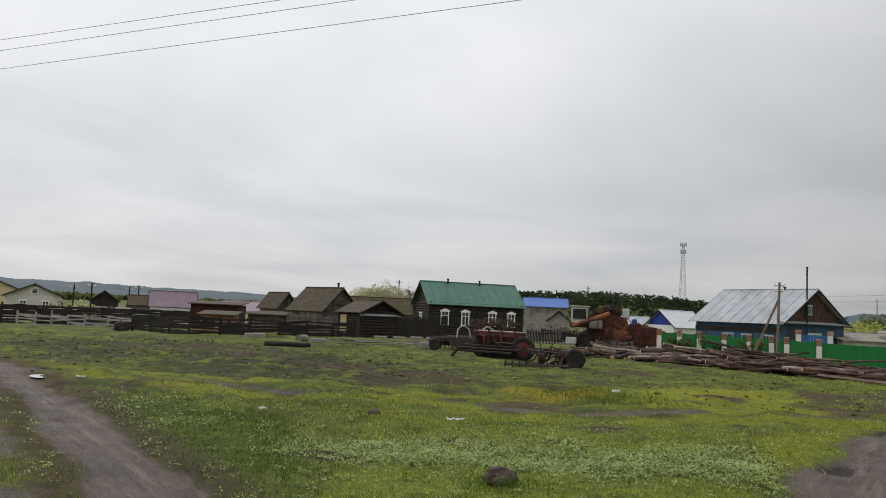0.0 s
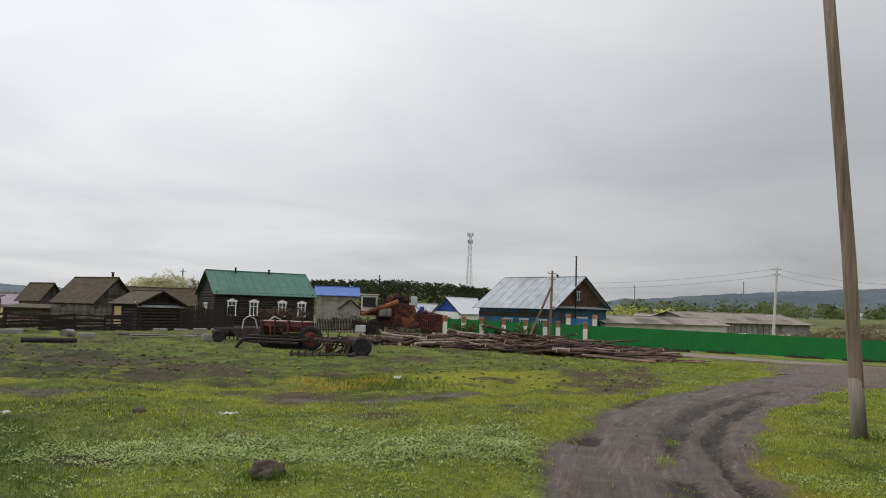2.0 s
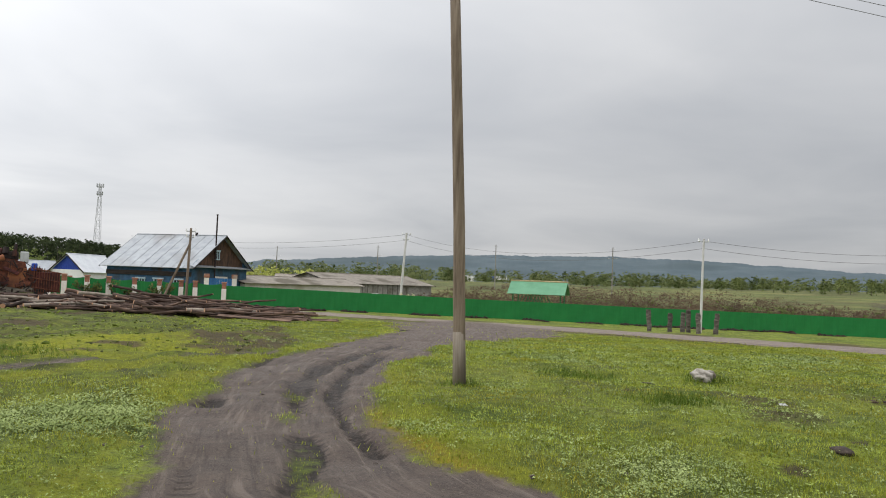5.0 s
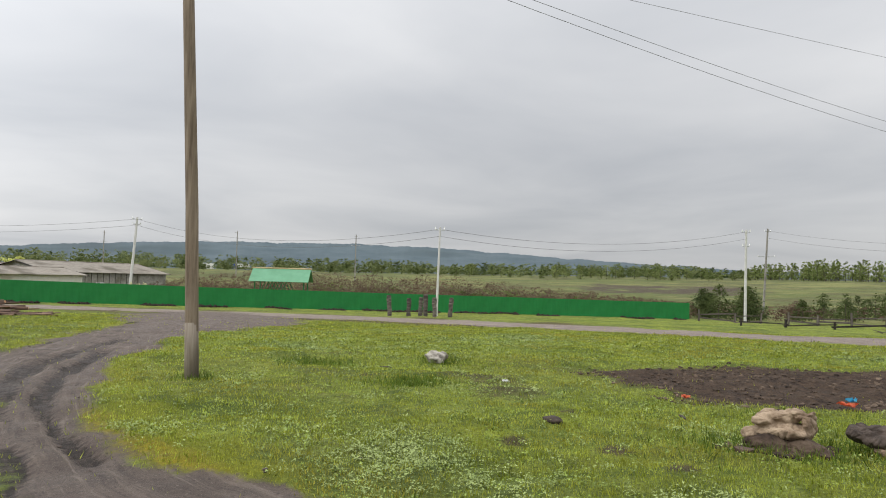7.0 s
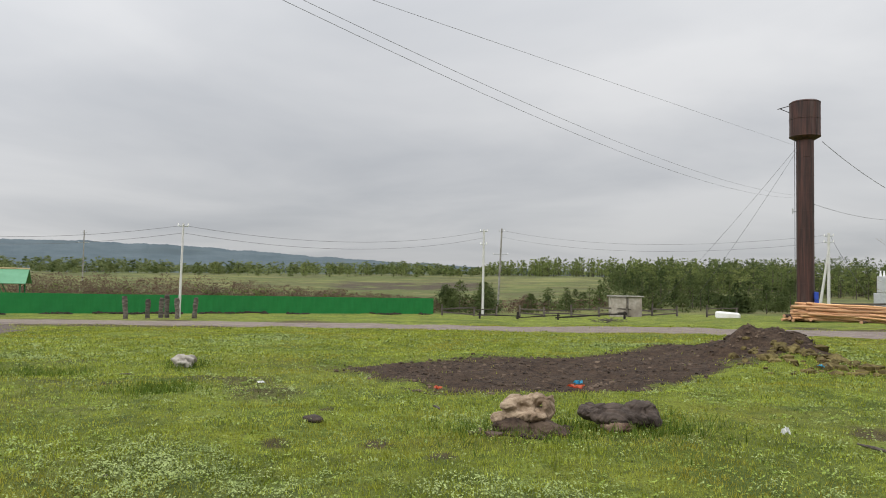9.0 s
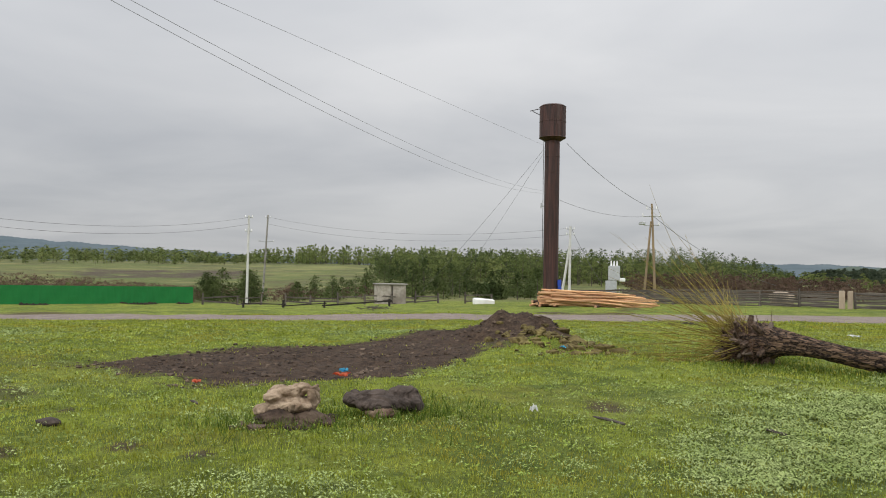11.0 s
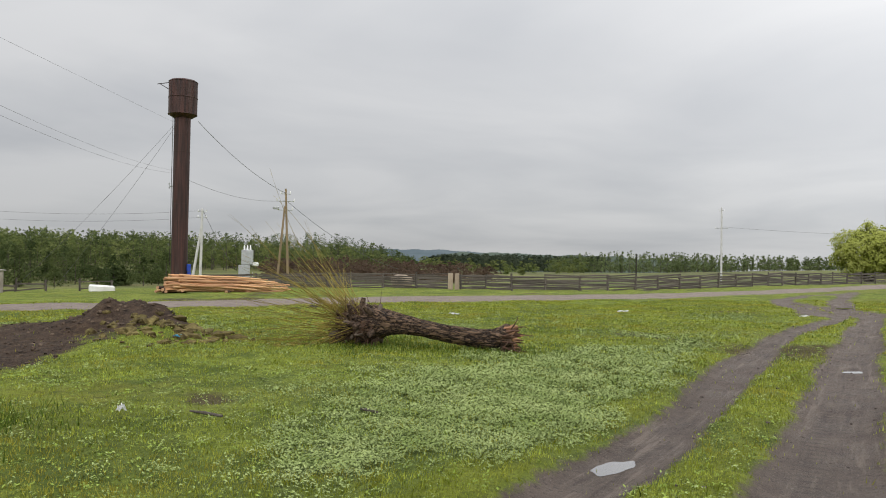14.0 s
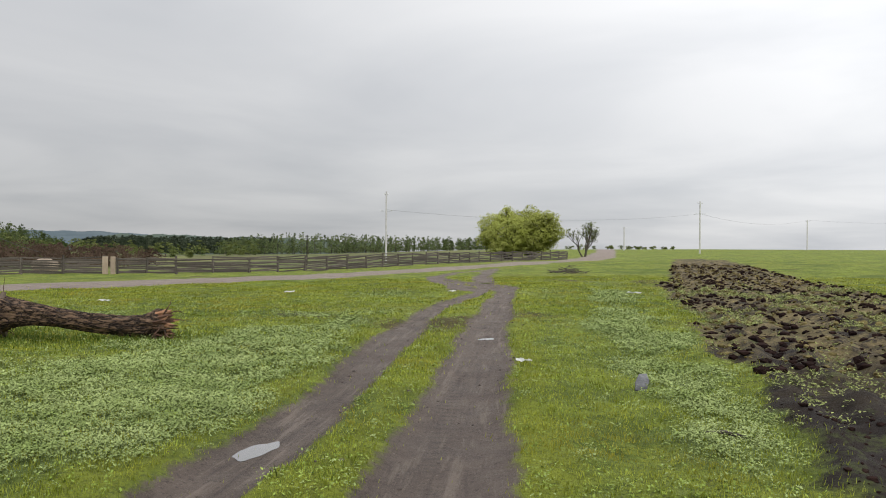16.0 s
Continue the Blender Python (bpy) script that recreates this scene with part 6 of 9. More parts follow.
def rail_fence(name, label, pts, h, rails, m, seed, rail_w=0.12, post_gap=2.6, sag=0.05, post_h=None, gaps=()):
    """A fence of split rails nailed to rough posts; pts: bearings and distances along it."""
    rng = random.Random(seed)
    th = thing(name, Matrix(), label, "fence")
    P = [at(a, d) for a, d in pts]
    bays = []
    for p, q in zip(P, P[1:]):
        n = max(1, round((q - p).length / post_gap))
        bays += [p.lerp(q, i / n) for i in range(n)]
    bays.append(P[-1])
    for p in bays:
        p.z = float(ground(p.x, p.y))
    for i, p in enumerate(bays):
        hh = (post_h or h * 1.12) * rng.uniform(0.85, 1.15)
        mm = Matrix.Translation(p + Vector((0, 0, hh / 2 - 0.1))) @ pose(0, 0, 0, rng.uniform(-4, 4), -90 + rng.uniform(-4, 4), rng.uniform(0, 90)) @ Matrix.Diagonal((hh + 0.2, 0.14, 0.14, 1))
        share("post", POSTS[m][i % 4], th, mm)
    for i, (p, q) in enumerate(zip(bays, bays[1:])):
        if i in gaps:
            continue
        d = q - p
        L = d.length
        yaw, pitch = math.degrees(math.atan2(d.y, d.x)), -math.degrees(math.asin(d.z / L))
        for k in range(rails):
            z = h * (k + 0.5) / rails + rng.uniform(-sag, sag)
            c = p.lerp(q, 0.5) + Vector((0, 0, z))
            mm = Matrix.Translation(c) @ pose(0, 0, 0, rng.uniform(-8, 8), pitch + rng.uniform(-2.2, 2.2) * sag / 0.05, yaw + rng.uniform(-1.5, 1.5)) @ Matrix.Diagonal((L * rng.uniform(1.04, 1.12), 0.06, rail_w * rng.uniform(0.55, 1.2), 1))
            share("rail", RAILS[m][rng.randrange(5)], th, mm)
    return th


rail_fence("dark_board_fence", "tall dark board fence along the back yards", [(-34, 76), (-30, 71), (-24, 70), (-18.2, 70)], 1.55, 7, "dark_wood", 1, 0.27, 2.6, 0.008, post_h=1.6)
rail_fence("pale_rail_fence", "collapsing pale split-rail fence", [(-31, 74), (-28, 69), (-25, 64), (-22, 60)], 0.95, 4, "pale_rail", 2, 0.13, 2.4, 0.10)
rail_fence("dark_rail_fence", "dark uneven rail fence before the yards", [(-22, 57), (-18.2, 52), (-14, 54), (-8, 59), (-6.4, 60)], 1.1, 6, "dark_wood", 3, 0.19, 2.4, 0.07, post_h=1.15)
rail_fence("split_rail_fence", "long weathered split-rail fence along the pasture", [(107.5, 79), (113, 76), (118, 73), (125.4, 70.5)], 1.4, 8, "grey_wood", 4, 0.17, 2.8, 0.07, post_h=1.4)
rail_fence("split_rail_fence", "long weathered split-rail fence curving along the road", [(126.2, 70), (130, 69), (135, 68.5), (139, 71), (143.5, 77), (148, 87), (152, 100), (156, 112), (158.6, 122)], 1.35, 8, "grey_wood", 5, 0.17, 2.8, 0.08, post_h=1.32)
rail_fence("broken_rail_fence", "broken low rail fence before the young pines", [(80.4, 77), (82.8, 76), (88, 72), (94, 72), (97.5, 74), (101.5, 76)], 0.95, 2, "grey_wood", 6, 0.13, 3.0, 0.12, gaps=(2, 9))
rail_fence("fallen_rail_fence", "fallen rails lying on short posts", [(83.2, 64), (89, 61), (93.8, 61.5)], 0.55, 1, "dark_wood", 7, 0.14, 4.5, 0.08)


def picket_fence(name, label, a0, d0, a1, d1, h, m, tip=True, gap=0.16, w=0.10):
    p, q = at(a0, d0), at(a1, d1)
    fm, L = frame_at(p, q)
    th = thing(name, fm, label, "fence")
    rng = random.Random(int(L * 100))
    me = []
    for s in range(3):
        bm = B()
        hh = h * (0.95 + 0.05 * s)
        box(bm, (0, 0, hh / 2), (w, 0.025, hh), None)
        if tip:
            for v in bm.verts:
                if v.co.z > hh * 0.9 and v.co.x > 0:
                    v.co.z += 0.06
        x = bpy.data.meshes.new("picket")
        bm.to_mesh(x)
        bm.free()
        x.materials.append(M[m])
        me.append(x)
    n = int(L / gap)
    for i in range(n):
        share("picket", me[rng.randrange(3)], th, pose(L * i / n, -0.03, rng.uniform(-0.04, 0.02), 0, rng.uniform(-1.5, 1.5), 0))
    for z in (h * 0.25, h * 0.75):
        bm = B()
        box(bm, (L / 2, 0.02, z), (L, 0.05, 0.08), None)
        part("rail", bm, M[m], th)


picket_fence("picket_fence", "dark vertical board fence of the yard", -3.35, 63.5, -0.7, 67, 1.75, "dark_wood", gap=0.14, w=0.125)
picket_fence("picket_fence", "dark board fence joining the log house", -0.7, 67, 0.65, 68, 1.9, "dark_wood", gap=0.14, w=0.125)
picket_fence("picket_fence", "low dark picket fence before the log house", 1.2, 68.5, 6.6, 71, 0.85, "dark_wood", gap=0.20)
picket_fence("picket_fence", "dark picket fence beside the garden", 6.6, 70, 10.2, 74, 1.35, "dark_wood", gap=0.18)
picket_fence("board_gate", "grey upright board gate between the barns", -11.3, 68, -8.9, 66, 1.75, "grey_wood", gap=0.16, w=0.15)
picket_fence("board_gate", "grey upright board wall before the barn", -8.7, 64.5, -6.6, 63, 1.6, "grey_wood", gap=0.16, w=0.15)


def brick_post_fence():
    """Green panels between orange and pale brick posts."""
    th = thing("brick_post_fence", Matrix(), "green panel fence between orange and pale brick posts", "fence")
    az = [15.2, 16.15, 17.56, 18.91, 20.57, 22.2, 23.65, 24.61, 26.6]
    ps = [at(a, 66, 0.30) for a in az]
    pm = B()
    box(pm, (0, 0, 0.3), (0.34, 0.34, 1.5), None, 0.02)
    box(pm, (0, 0, 1.42), (0.34, 0.34, 0.44), None, 0.02)
    box(pm, (0, 0, 1.70), (0.46, 0.46, 0.12), None, 0.03)
    lo = bpy.data.meshes.new("brick_post")
    pm.to_mesh(lo)
    pm.free()
    lo.materials.append(M["brick"])
    fm = B()
    box(fm, (0, 0, 0.55), (0.38, 0.38, 1.3), None, 0.02)
    hi = bpy.data.meshes.new("pale_face")
    fm.to_mesh(hi)
    fm.free()
    hi.materials.append(M["pale_brick"])
    for p, a in zip(ps, az):
        k = share("brick_post", lo, th, pose(*p, 0, 0, -a))
        share("pale_face", hi, k, Matrix())
    for p, q in zip(ps, ps[1:]):
        m, L = frame_at(p, q)
        bm = B()
        n = 10
        prev = None
        for j in range(n + 1):
            x = 0.2 + (L - 0.4) * j / n
            y = 0.02 if j % 2 else 0
            v = (bm.verts.new((x, y, -0.05)), bm.verts.new((x, y, 1.60 - 0.10 * math.sin(math.pi * j / n))))
            if prev:
                bm.faces.new((prev[0], v[0], v[1], prev[1]))
            prev = v
        ob = part("panel", bm, M["green_fence"], th)
        ob.matrix_basis = m


brick_post_fence()
g = thing("blue_gate", pose(*at(25.7, 71), 0, 0, -26), "bright blue painted sheet gate", "gate")
bm = B()
for i in range(9):
    box(bm, (-0.1 + i * 0.22, 0, 1.25), (0.21, 0.03 if i % 2 else 0.05, 2.35), None)
part("leaf", bm, M["blue_paint"], g)
for x in (-0.45, 1.95):
    bm = B()
    box(bm, (x, 0.05, 1.25), (0.42, 0.42, 2.9), None, 0.02)
    post_ = part("gate_post", bm, M["pale_brick"], g)
    bm = B()
    box(bm, (x, 0.05, 2.62), (0.5, 0.5, 0.36), None, 0.02)
    part("brick_head", bm, M["brick"], post_)


def upright_stumps():
    """A clump of old squared posts left standing in the road verge."""
    me = []
    for s in range(3):
        rng = random.Random(s)
        bm = B()
        pts, rad = [], []
        for i in range(7):
            pts.append((rng.uniform(-0.02, 0.02), rng.uniform(-0.02, 0.02), -0.2 + 1.65 * i / 6))
            rad.append(0.17 * rng.uniform(0.82, 1.08))
        tube(bm, pts, rad, 9)
        for v in bm.verts:
            v.co.xy *= 1 + 0.12 * noise.noise(v.co * 7)
        x = bpy.data.meshes.new("old_post")
        bm.to_mesh(x)
        bm.free()
        x.materials.append(M["grey_wood"])
        me.append(x)
    for i, (a, d, h) in enumerate(((57.95, 56, 1.05), (59.35, 56.5, 0.92), (60.2, 57, 0.98), (60.62, 55.5, 1.12), (61.3, 55, 0.98), (62.45, 55.5, 1.0))):
        p = at(a, d)
        ob = new("old_post", me[i % 3])
        ob.matrix_basis = pose(*p, (i * 37 % 5) - 2, (i * 53 % 7) - 3, i * 50) @ Matrix.Diagonal((1, 1, h, 1))
        tagged(ob, "short dark weathered wooden post standing by the road", "post", "old posts by the road")


upright_stumps()


# ---- sheds beyond the fence ----
def long_shed(name, label, a0, d0, a1, d1, D, H, R, wall, base=0.0):
    m, L = frame_at(at(a0, d0), at(a1, d1))
    p = m.translation
    yaw = math.degrees(m.to_euler().z)
    return house(name, label, p, yaw, L, D, H, R, wall, M["slate"], over=0.4, base=base)


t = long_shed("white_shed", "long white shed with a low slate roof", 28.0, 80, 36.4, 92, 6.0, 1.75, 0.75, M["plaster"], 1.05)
t = long_shed("slate_barn", "long grey barn with a shallow slate roof", 34.4, 98, 41.7, 110, 11.0, 2.6, 1.25, M["concrete"], 0.95)
bm = B()
for i in range(14):
    box(bm, (1.2 + i * 0.9, -0.03, 1.3), (0.05, 0.06, 2.5), None)
part("batten", bm, M["grey_wood"], t, kind="stuff")
house("old_slate_shed", "older slate-roofed shed behind the barn", at(30.0, 118), -38, 12, 6, 3.2, 1.0, M["grey_wood"], M["slate"], over=0.3)


def parked_van():
    p = at(36.9, 93)
    th = thing("parked_van", pose(*p, 0, 0, -50), "white van parked behind the green fence", "van")
    bm = B()
    prof = [(-1.9, 0.4), (-1.95, 1.2), (-1.55, 1.95), (1.2, 2.05), (1.75, 1.3), (2.2, 1.15), (2.25, 0.45)]
    a = [bm.verts.new((x, -0.85, z)) for x, z in prof]
    b = [bm.verts.new((x, 0.85, z)) for x, z in prof]
    bm.faces.new(a)
    bm.faces.new(b[::-1])
    for i in range(len(prof)):
        j = (i + 1) % len(prof)
        bm.faces.new((a[j], a[i], b[i], b[j]))
    part("body", bm, M["white"], th)
    bm = B()
    for y in (-0.87, 0.87):
        box(bm, (0.6, y, 1.6), (1.3, 0.02, 0.5), None)
        box(bm, (-0.9, y, 1.6), (1.2, 0.02, 0.5), None)
    part("side_window", bm, M["glass"], th)
    for x in (-1.25, 1.4):
        for y in (-0.75, 0.75):
            wheel(th, (x, y, 0.33), (0, 1, 0), 0.33, 0.2, M["grey_steel"])


parked_van()


def well_shelter():
    m, L = frame_at(at(47.75, 84), at(51.55, 83))
    th = thing("well_shelter", m, "small lattice shelter with a pale green tin roof", "shelter")
    z0 = 1.6 + 84 * math.tan(radians(-0.35)) - m.translation.z
    z1 = 1.6 + 86 * math.tan(radians(0.42)) - m.translation.z
    D = 3.0
    for x in (0.2, L - 0.2):
        for y in (0.1, D - 0.1):
            bm = B()
            box(bm, (x, y, z0 / 2 - 0.1), (0.12, 0.12, z0 + 0.2), None, 0.01)
            part("post", bm, M["green_paint"], th)
    bm = B()
    for i in range(14):
        x = 0.2 + (L - 0.4) * i / 14
        s = 1 if i < 7 else -1
        rod(bm, (x, 0.08, 0.2), (min(max(x + s * 1.2, 0.1), L - 0.1), 0.08, z0 - 0.1), 0.045, seg=4)
    part("lattice", bm, M["green_paint"], th, kind="stuff")
    for k, pts in enumerate(([(-0.35, -0.5, z0 - 0.25), (L + 0.35, -0.5, z0 - 0.25), (L + 0.35, D / 2, z1), (-0.35, D / 2, z1)], [(L + 0.35, D + 0.5, z0 - 0.25), (-0.35, D + 0.5, z0 - 0.25), (-0.35, D / 2, z1), (L + 0.35, D / 2, z1)])):
        bm = B()
        slab(bm, pts, 0.04)
        part("roof", bm, M["shelter_roof"], th)
    bm = B()
    rod(bm, (-0.4, D / 2, z1 + 0.03), (L + 0.4, D / 2, z1 + 0.03), 0.08, seg=5)
    part("ridge_cap", bm, M["yellow_paint"], th)


well_shelter()
h_ = thing("concrete_hut", pose(*at(93.87, 73), 0, 0, -85), "small square weathered concrete hut", "hut")
bm = B()
for i, x in enumerate((-0.70, 0.70)):
    box(bm, (x, 0, 0.85), (1.36, 1.9, 1.95), None, 0.05)
part("wall", bm, mat("weathered_hut_wall", (0.27, 0.235, 0.20), (0.40, 0.36, 0.315), 3, c3=(0.20, 0.17, 0.14)), h_)
bm = B()
box(bm, (0, 0, 1.88), (3.05, 2.2, 0.12), None, 0.03)
part("roof", bm, M["concrete"], h_)
bm = B()
box(bm, (0.1, -0.97, 0.9), (0.08, 0.04, 1.6), None)
part("crack_strip", bm, M["dark_wood"], h_)
bm = B()
box(bm, (0, 0, 0.25), (2.0, 1.2, 0.65), None, 0.12)
for v in bm.verts:
    v.co.z -= 0.12 * (v.co.x > 0)
lone("concrete_block", bm, M["white"], pose(*at(100.9, 72), 0, 0, -95), "low white concrete block in the grass", "block")
M["gate_wood"] = mat("pale_grey_pine", (0.26, 0.20, 0.145), (0.36, 0.29, 0.22), 3, stretch=(1, 1, 0.3), vary=0.3)
gp = thing("gate_boards", pose(*at(125.8, 70.2), 0, 0, -126), "two pale upright gate boards in the rail fence", "gate")
for x, w in ((-0.45, 0.45), (0.15, 0.4)):
    bm = B()
    box(bm, (x, 0, 0.72), (w, 0.06, 1.5), None, 0.02)
    part("board", bm, M["gate_wood"], gp)
# straw heap behind the fence, white lorry and signs across the fields
bm = B()
bmesh.ops.create_icosphere(bm, subdivisions=3, radius=1.0, matrix=Matrix.Diagonal((1.3, 1.0, 0.75, 1)))
for v in bm.verts:
    v.co *= 1 + 0.2 * noise.noise(v.co * 2)
lone("hay_heap", bm, M["gate_wood"], Matrix.Translation(at(121.8, 76) + Vector((0, 0, 0.6))), "pale heap of old hay behind the fence", "hay heap", smooth_faces=True)
lr = thing("white_lorry", pose(*at(46.6, 360), 0, 0, -46), "white lorry on the far field road", "lorry")
bm = B()
box(bm, (1.6, 0, 1.9), (5.4, 2.3, 1.6), None, 0.1)
part("box_body", bm, M["white"], lr)
bm = B()
box(bm, (-2.4, 0, 1.5), (2.0, 2.2, 2.2), None, 0.2)
part("cab", bm, M["dark_blue"], lr)
for x in (-2.4, 2.6):
    for y in (-1, 1):
        wheel(lr, (x, y, 0.5), (0, 1, 0), 0.5, 0.3, M["grey_steel"])
bm = B()
box(bm, (0, 0, 1.2), (5.0, 3.0, 2.4), None, 0.1)
box(bm, (0, 0, 2.55), (5.4, 3.4, 0.3), None, 0.1)
lone("white_kiosk", bm, M["white"], pose(*at(44.4, 370), 0, 0, -44), "small white hut on the far field road", "hut")


# ---- old farm machinery ----
def combine():
    """Rusted combine harvester, stripped; x to its rear, y away from the road."""
    d = 56
    p = at(12.2, d)
    th = thing("combine_harvester", pose(*p, 0, 0, -14), "rusted orange derelict combine harvester without header", "combine harvester")

    def bx(name, c, s, m, bev=0.04, lab="", rot=None):
        bm = B()
        box(bm, (0, 0, 0), s, None, bev)
        ob = part(name, bm, M[m], th, lab)
        ob.matrix_basis = pose(*c, *(rot or (0, 0, 0)))
        return ob
    bx("chassis", (-0.2, 0.7, 1.0), (4.6, 1.1, 0.25), "dark_steel")
    bm = B()
    prof = [(-0.7, 0.9), (-1.2, 1.5), (-0.9, 2.6), (0.3, 2.75), (1.6, 2.5), (1.9, 1.5), (1.2, 0.9)]
    a = [bm.verts.new((x, 0.0, z)) for x, z in prof]
    b = [bm.verts.new((x, 1.5, z)) for x, z in prof]
    bm.faces.new(a)
    bm.faces.new(b[::-1])
    for i in range(len(prof)):
        j = (i + 1) % len(prof)
        bm.faces.new((a[j], a[i], b[i], b[j]))
    part("thresher_body", bm, M["rust"], th)
    bx("straw_hood", (2.2, 0.7, 1.55), (0.8, 1.4, 1.25), "rust", 0.1)
    bx("side_panel", (1.15, -0.06, 1.50), (1.0, 0.08, 1.35), "orange_rust", 0.02, "bright orange rusted side panel", (0, 8, 0))
    bx("grey_tank", (-0.55, -0.2, 1.95), (0.95, 0.5, 0.62), "concrete", 0.08, "dented pale grey fuel tank")
    bx("engine", (0.6, 0.6, 2.9), (1.2, 0.9, 0.5), "dark_steel", 0.05)
    bx("grey_duct", (1.55, 0.3, 2.8), (0.5, 0.5, 0.75), "grey_steel", 0.06)
    bx("grain_bin", (0.2, 0.8, 2.75), (2.0, 1.2, 0.35), "rust", 0.06)
    bx("front_plate", (-0.95, -0.05, 1.75), (0.5, 0.08, 0.9), "red_steel", 0.02, "dented red front plate", (0, -14, 0))
    bx("middle_plate", (0.35, -0.10, 1.25), (0.75, 0.07, 0.55), "red_steel", 0.02, "", (0, 5, 0))
    bx("fan_housing", (0.0, -0.15, 1.0), (0.7, 0.3, 0.5), "dark_steel", 0.12)
    bx("step_plate", (-0.5, -0.55, 1.62), (1.0, 0.5, 0.06), "dark_steel", 0.01)
    bx("belt_guard", (0.85, -0.22, 1.9), (0.95, 0.10, 0.22), "red_steel", 0.05, "", (0, 24, 0))
    bx("lower_guard", (1.55, -0.2, 1.05), (0.9, 0.12, 0.3), "rust", 0.05, "", (0, -12, 0))
    bx("air_cleaner", (0.15, 0.25, 3.1), (0.35, 0.35, 0.5), "red_steel", 0.1)
    for xx in (-1.0, -0.4, 0.2, 0.8):
        bm = B()
        rod(bm, (xx, -0.5, 1.65), (xx, -0.5, 2.5), 0.022, seg=5)
        part("rail_post", bm, M["dark_steel"], th)
    bm = B()
    rod(bm, (-1.0, -0.5, 2.5), (0.8, -0.5, 2.5), 0.022, seg=5)
    part("hand_rail", bm, M["dark_steel"], th)
    bx("blue_canister", (2.15, -0.1, 2.2), (0.35, 0.3, 0.5), "dark_blue", 0.05)
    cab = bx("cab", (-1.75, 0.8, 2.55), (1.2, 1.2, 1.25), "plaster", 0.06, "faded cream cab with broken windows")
    # black panels put in for the unlit inside of the cab
    for c, s in (((0, -0.66, 0.12), (0.95, 0.03, 0.7)), ((-0.64, 0, 0.12), (0.03, 1.0, 0.7)), ((0.64, 0, 0.12), (0.03, 1.0, 0.7))):
        bm = B()
        box(bm, c, s, None)
        part("cab_window", bm, M["rubber"], cab, "black panel for the unlit cab inside an empty window")
    bm = B()
    tube(bm, [(-2.2, -0.3, 1.75), (-1.2, -0.35, 2.15), (0.0, -0.4, 2.6), (0.4, -0.3, 2.75)], [0.16, 0.16, 0.17, 0.2], 12)
    part("unloading_auger", bm, M["orange_rust"], th)
    bm = B()
    rod(bm, (1.0, 0.5, 3.1), (1.05, 0.5, 3.65), 0.09, seg=10)
    part("exhaust", bm, M["dark_steel"], th)
    bm = B()
    for x in (-0.1, 0.28):
        rod(bm, (x - 0.25, -0.75, 0.45), (x, -0.25, 1.75), 0.035, seg=6)
    for k in range(5):
        rod(bm, (-0.3 + 0.045 * k, -0.70 + 0.1 * k, 0.6 + 0.24 * k), (0.08 + 0.045 * k, -0.70 + 0.1 * k, 0.6 + 0.24 * k), 0.03, seg=5)
    part("ladder", bm, M["rust"], th)
    wheel(th, (-1.35, -0.15, 0.72), (0, 1, 0), 0.72, 0.42, M["dark_steel"], name="front_wheel")
    wheel(th, (-1.35, 1.6, 0.72), (0, 1, 0), 0.72, 0.42, M["dark_steel"], name="front_wheel")
    wheel(th, (2.6, -0.1, 0.42), (0, 1, 0), 0.42, 0.26, M["rust"], name="rear_wheel")
    wheel(th, (2.6, 1.5, 0.42), (0, 1, 0), 0.42, 0.26, M["rust"], name="rear_wheel")
    rng = random.Random(4)
    bm = B()
    for k in range(40):
        x = rng.uniform(-1.6, 2.2)
        z_ = rng.uniform(0.5, 2.2)
        rod(bm, (x, -0.25 - rng.random() * 0.2, z_), (x + rng.uniform(-0.6, 0.6), -0.15, z_ + rng.uniform(-0.5, 0.5)), rng.uniform(0.02, 0.05), seg=5)
    part("linkage", bm, M["dark_steel"], th, kind="stuff")
    bm = B()
    for z, x, r in ((1.5, 0.35, 0.28), (2.1, 1.2, 0.34), (1.2, 1.7, 0.22)):
        rod(bm, (x, -0.16, z), (x, -0.05, z), r, seg=16)
        rod(bm, (x, -0.20, z), (x, -0.14, z), r * 0.3, seg=8)
    part("pulley", bm, M["rust"], th)
    # rusty slatted cage at the rear
    for k in range(11):
        bm = B()
        rod(bm, (2.15 + 0.15 * k, -0.25, 0.55 + 0.02 * (k % 3)), (2.15 + 0.15 * k, -0.25, 2.35 - 0.05 * k - 0.04 * (k % 2)), 0.03, seg=5)
        part("cage_bar", bm, M["rust"], th)
    for z in (0.75, 1.35, 1.95):
        bm = B()
        rod(bm, (2.05, -0.28, z + 0.15), (3.75, -0.28, z - 0.1), 0.035, seg=5)
        part("cage_rail", bm, M["rust"], th)
    bx("cage_box", (2.95, 0.4, 1.25), (1.5, 0.9, 1.3), "red_steel", 0.05)
    for k, (x, z, r) in enumerate(((-0.3, 2.95, 0.16), (0.45, 3.2, 0.20), (0.95, 3.05, 0.14), (-0.75, 2.75, 0.18))):
        bm = B()
        rod(bm, (x, 0.1, z - 0.2), (x + 0.05, 0.15, z + 0.22), r, r * 0.85, seg=12)
        part("canister", bm, M["dark_steel"] if k % 2 else M["rust"], th)
    bx("roof_plate", (-1.75, 0.8, 3.22), (1.4, 1.4, 0.07), "plaster", 0.02)
    bx("cab_floor", (-1.75, 0.7, 1.85), (1.3, 1.2, 0.35), "rust", 0.05)
    # intake with slatted grille
    bx("intake", (-2.3, -0.1, 0.95), (1.3, 0.9, 0.6), "dark_steel", 0.05, "", (0, 12, 0))
    bm = B()
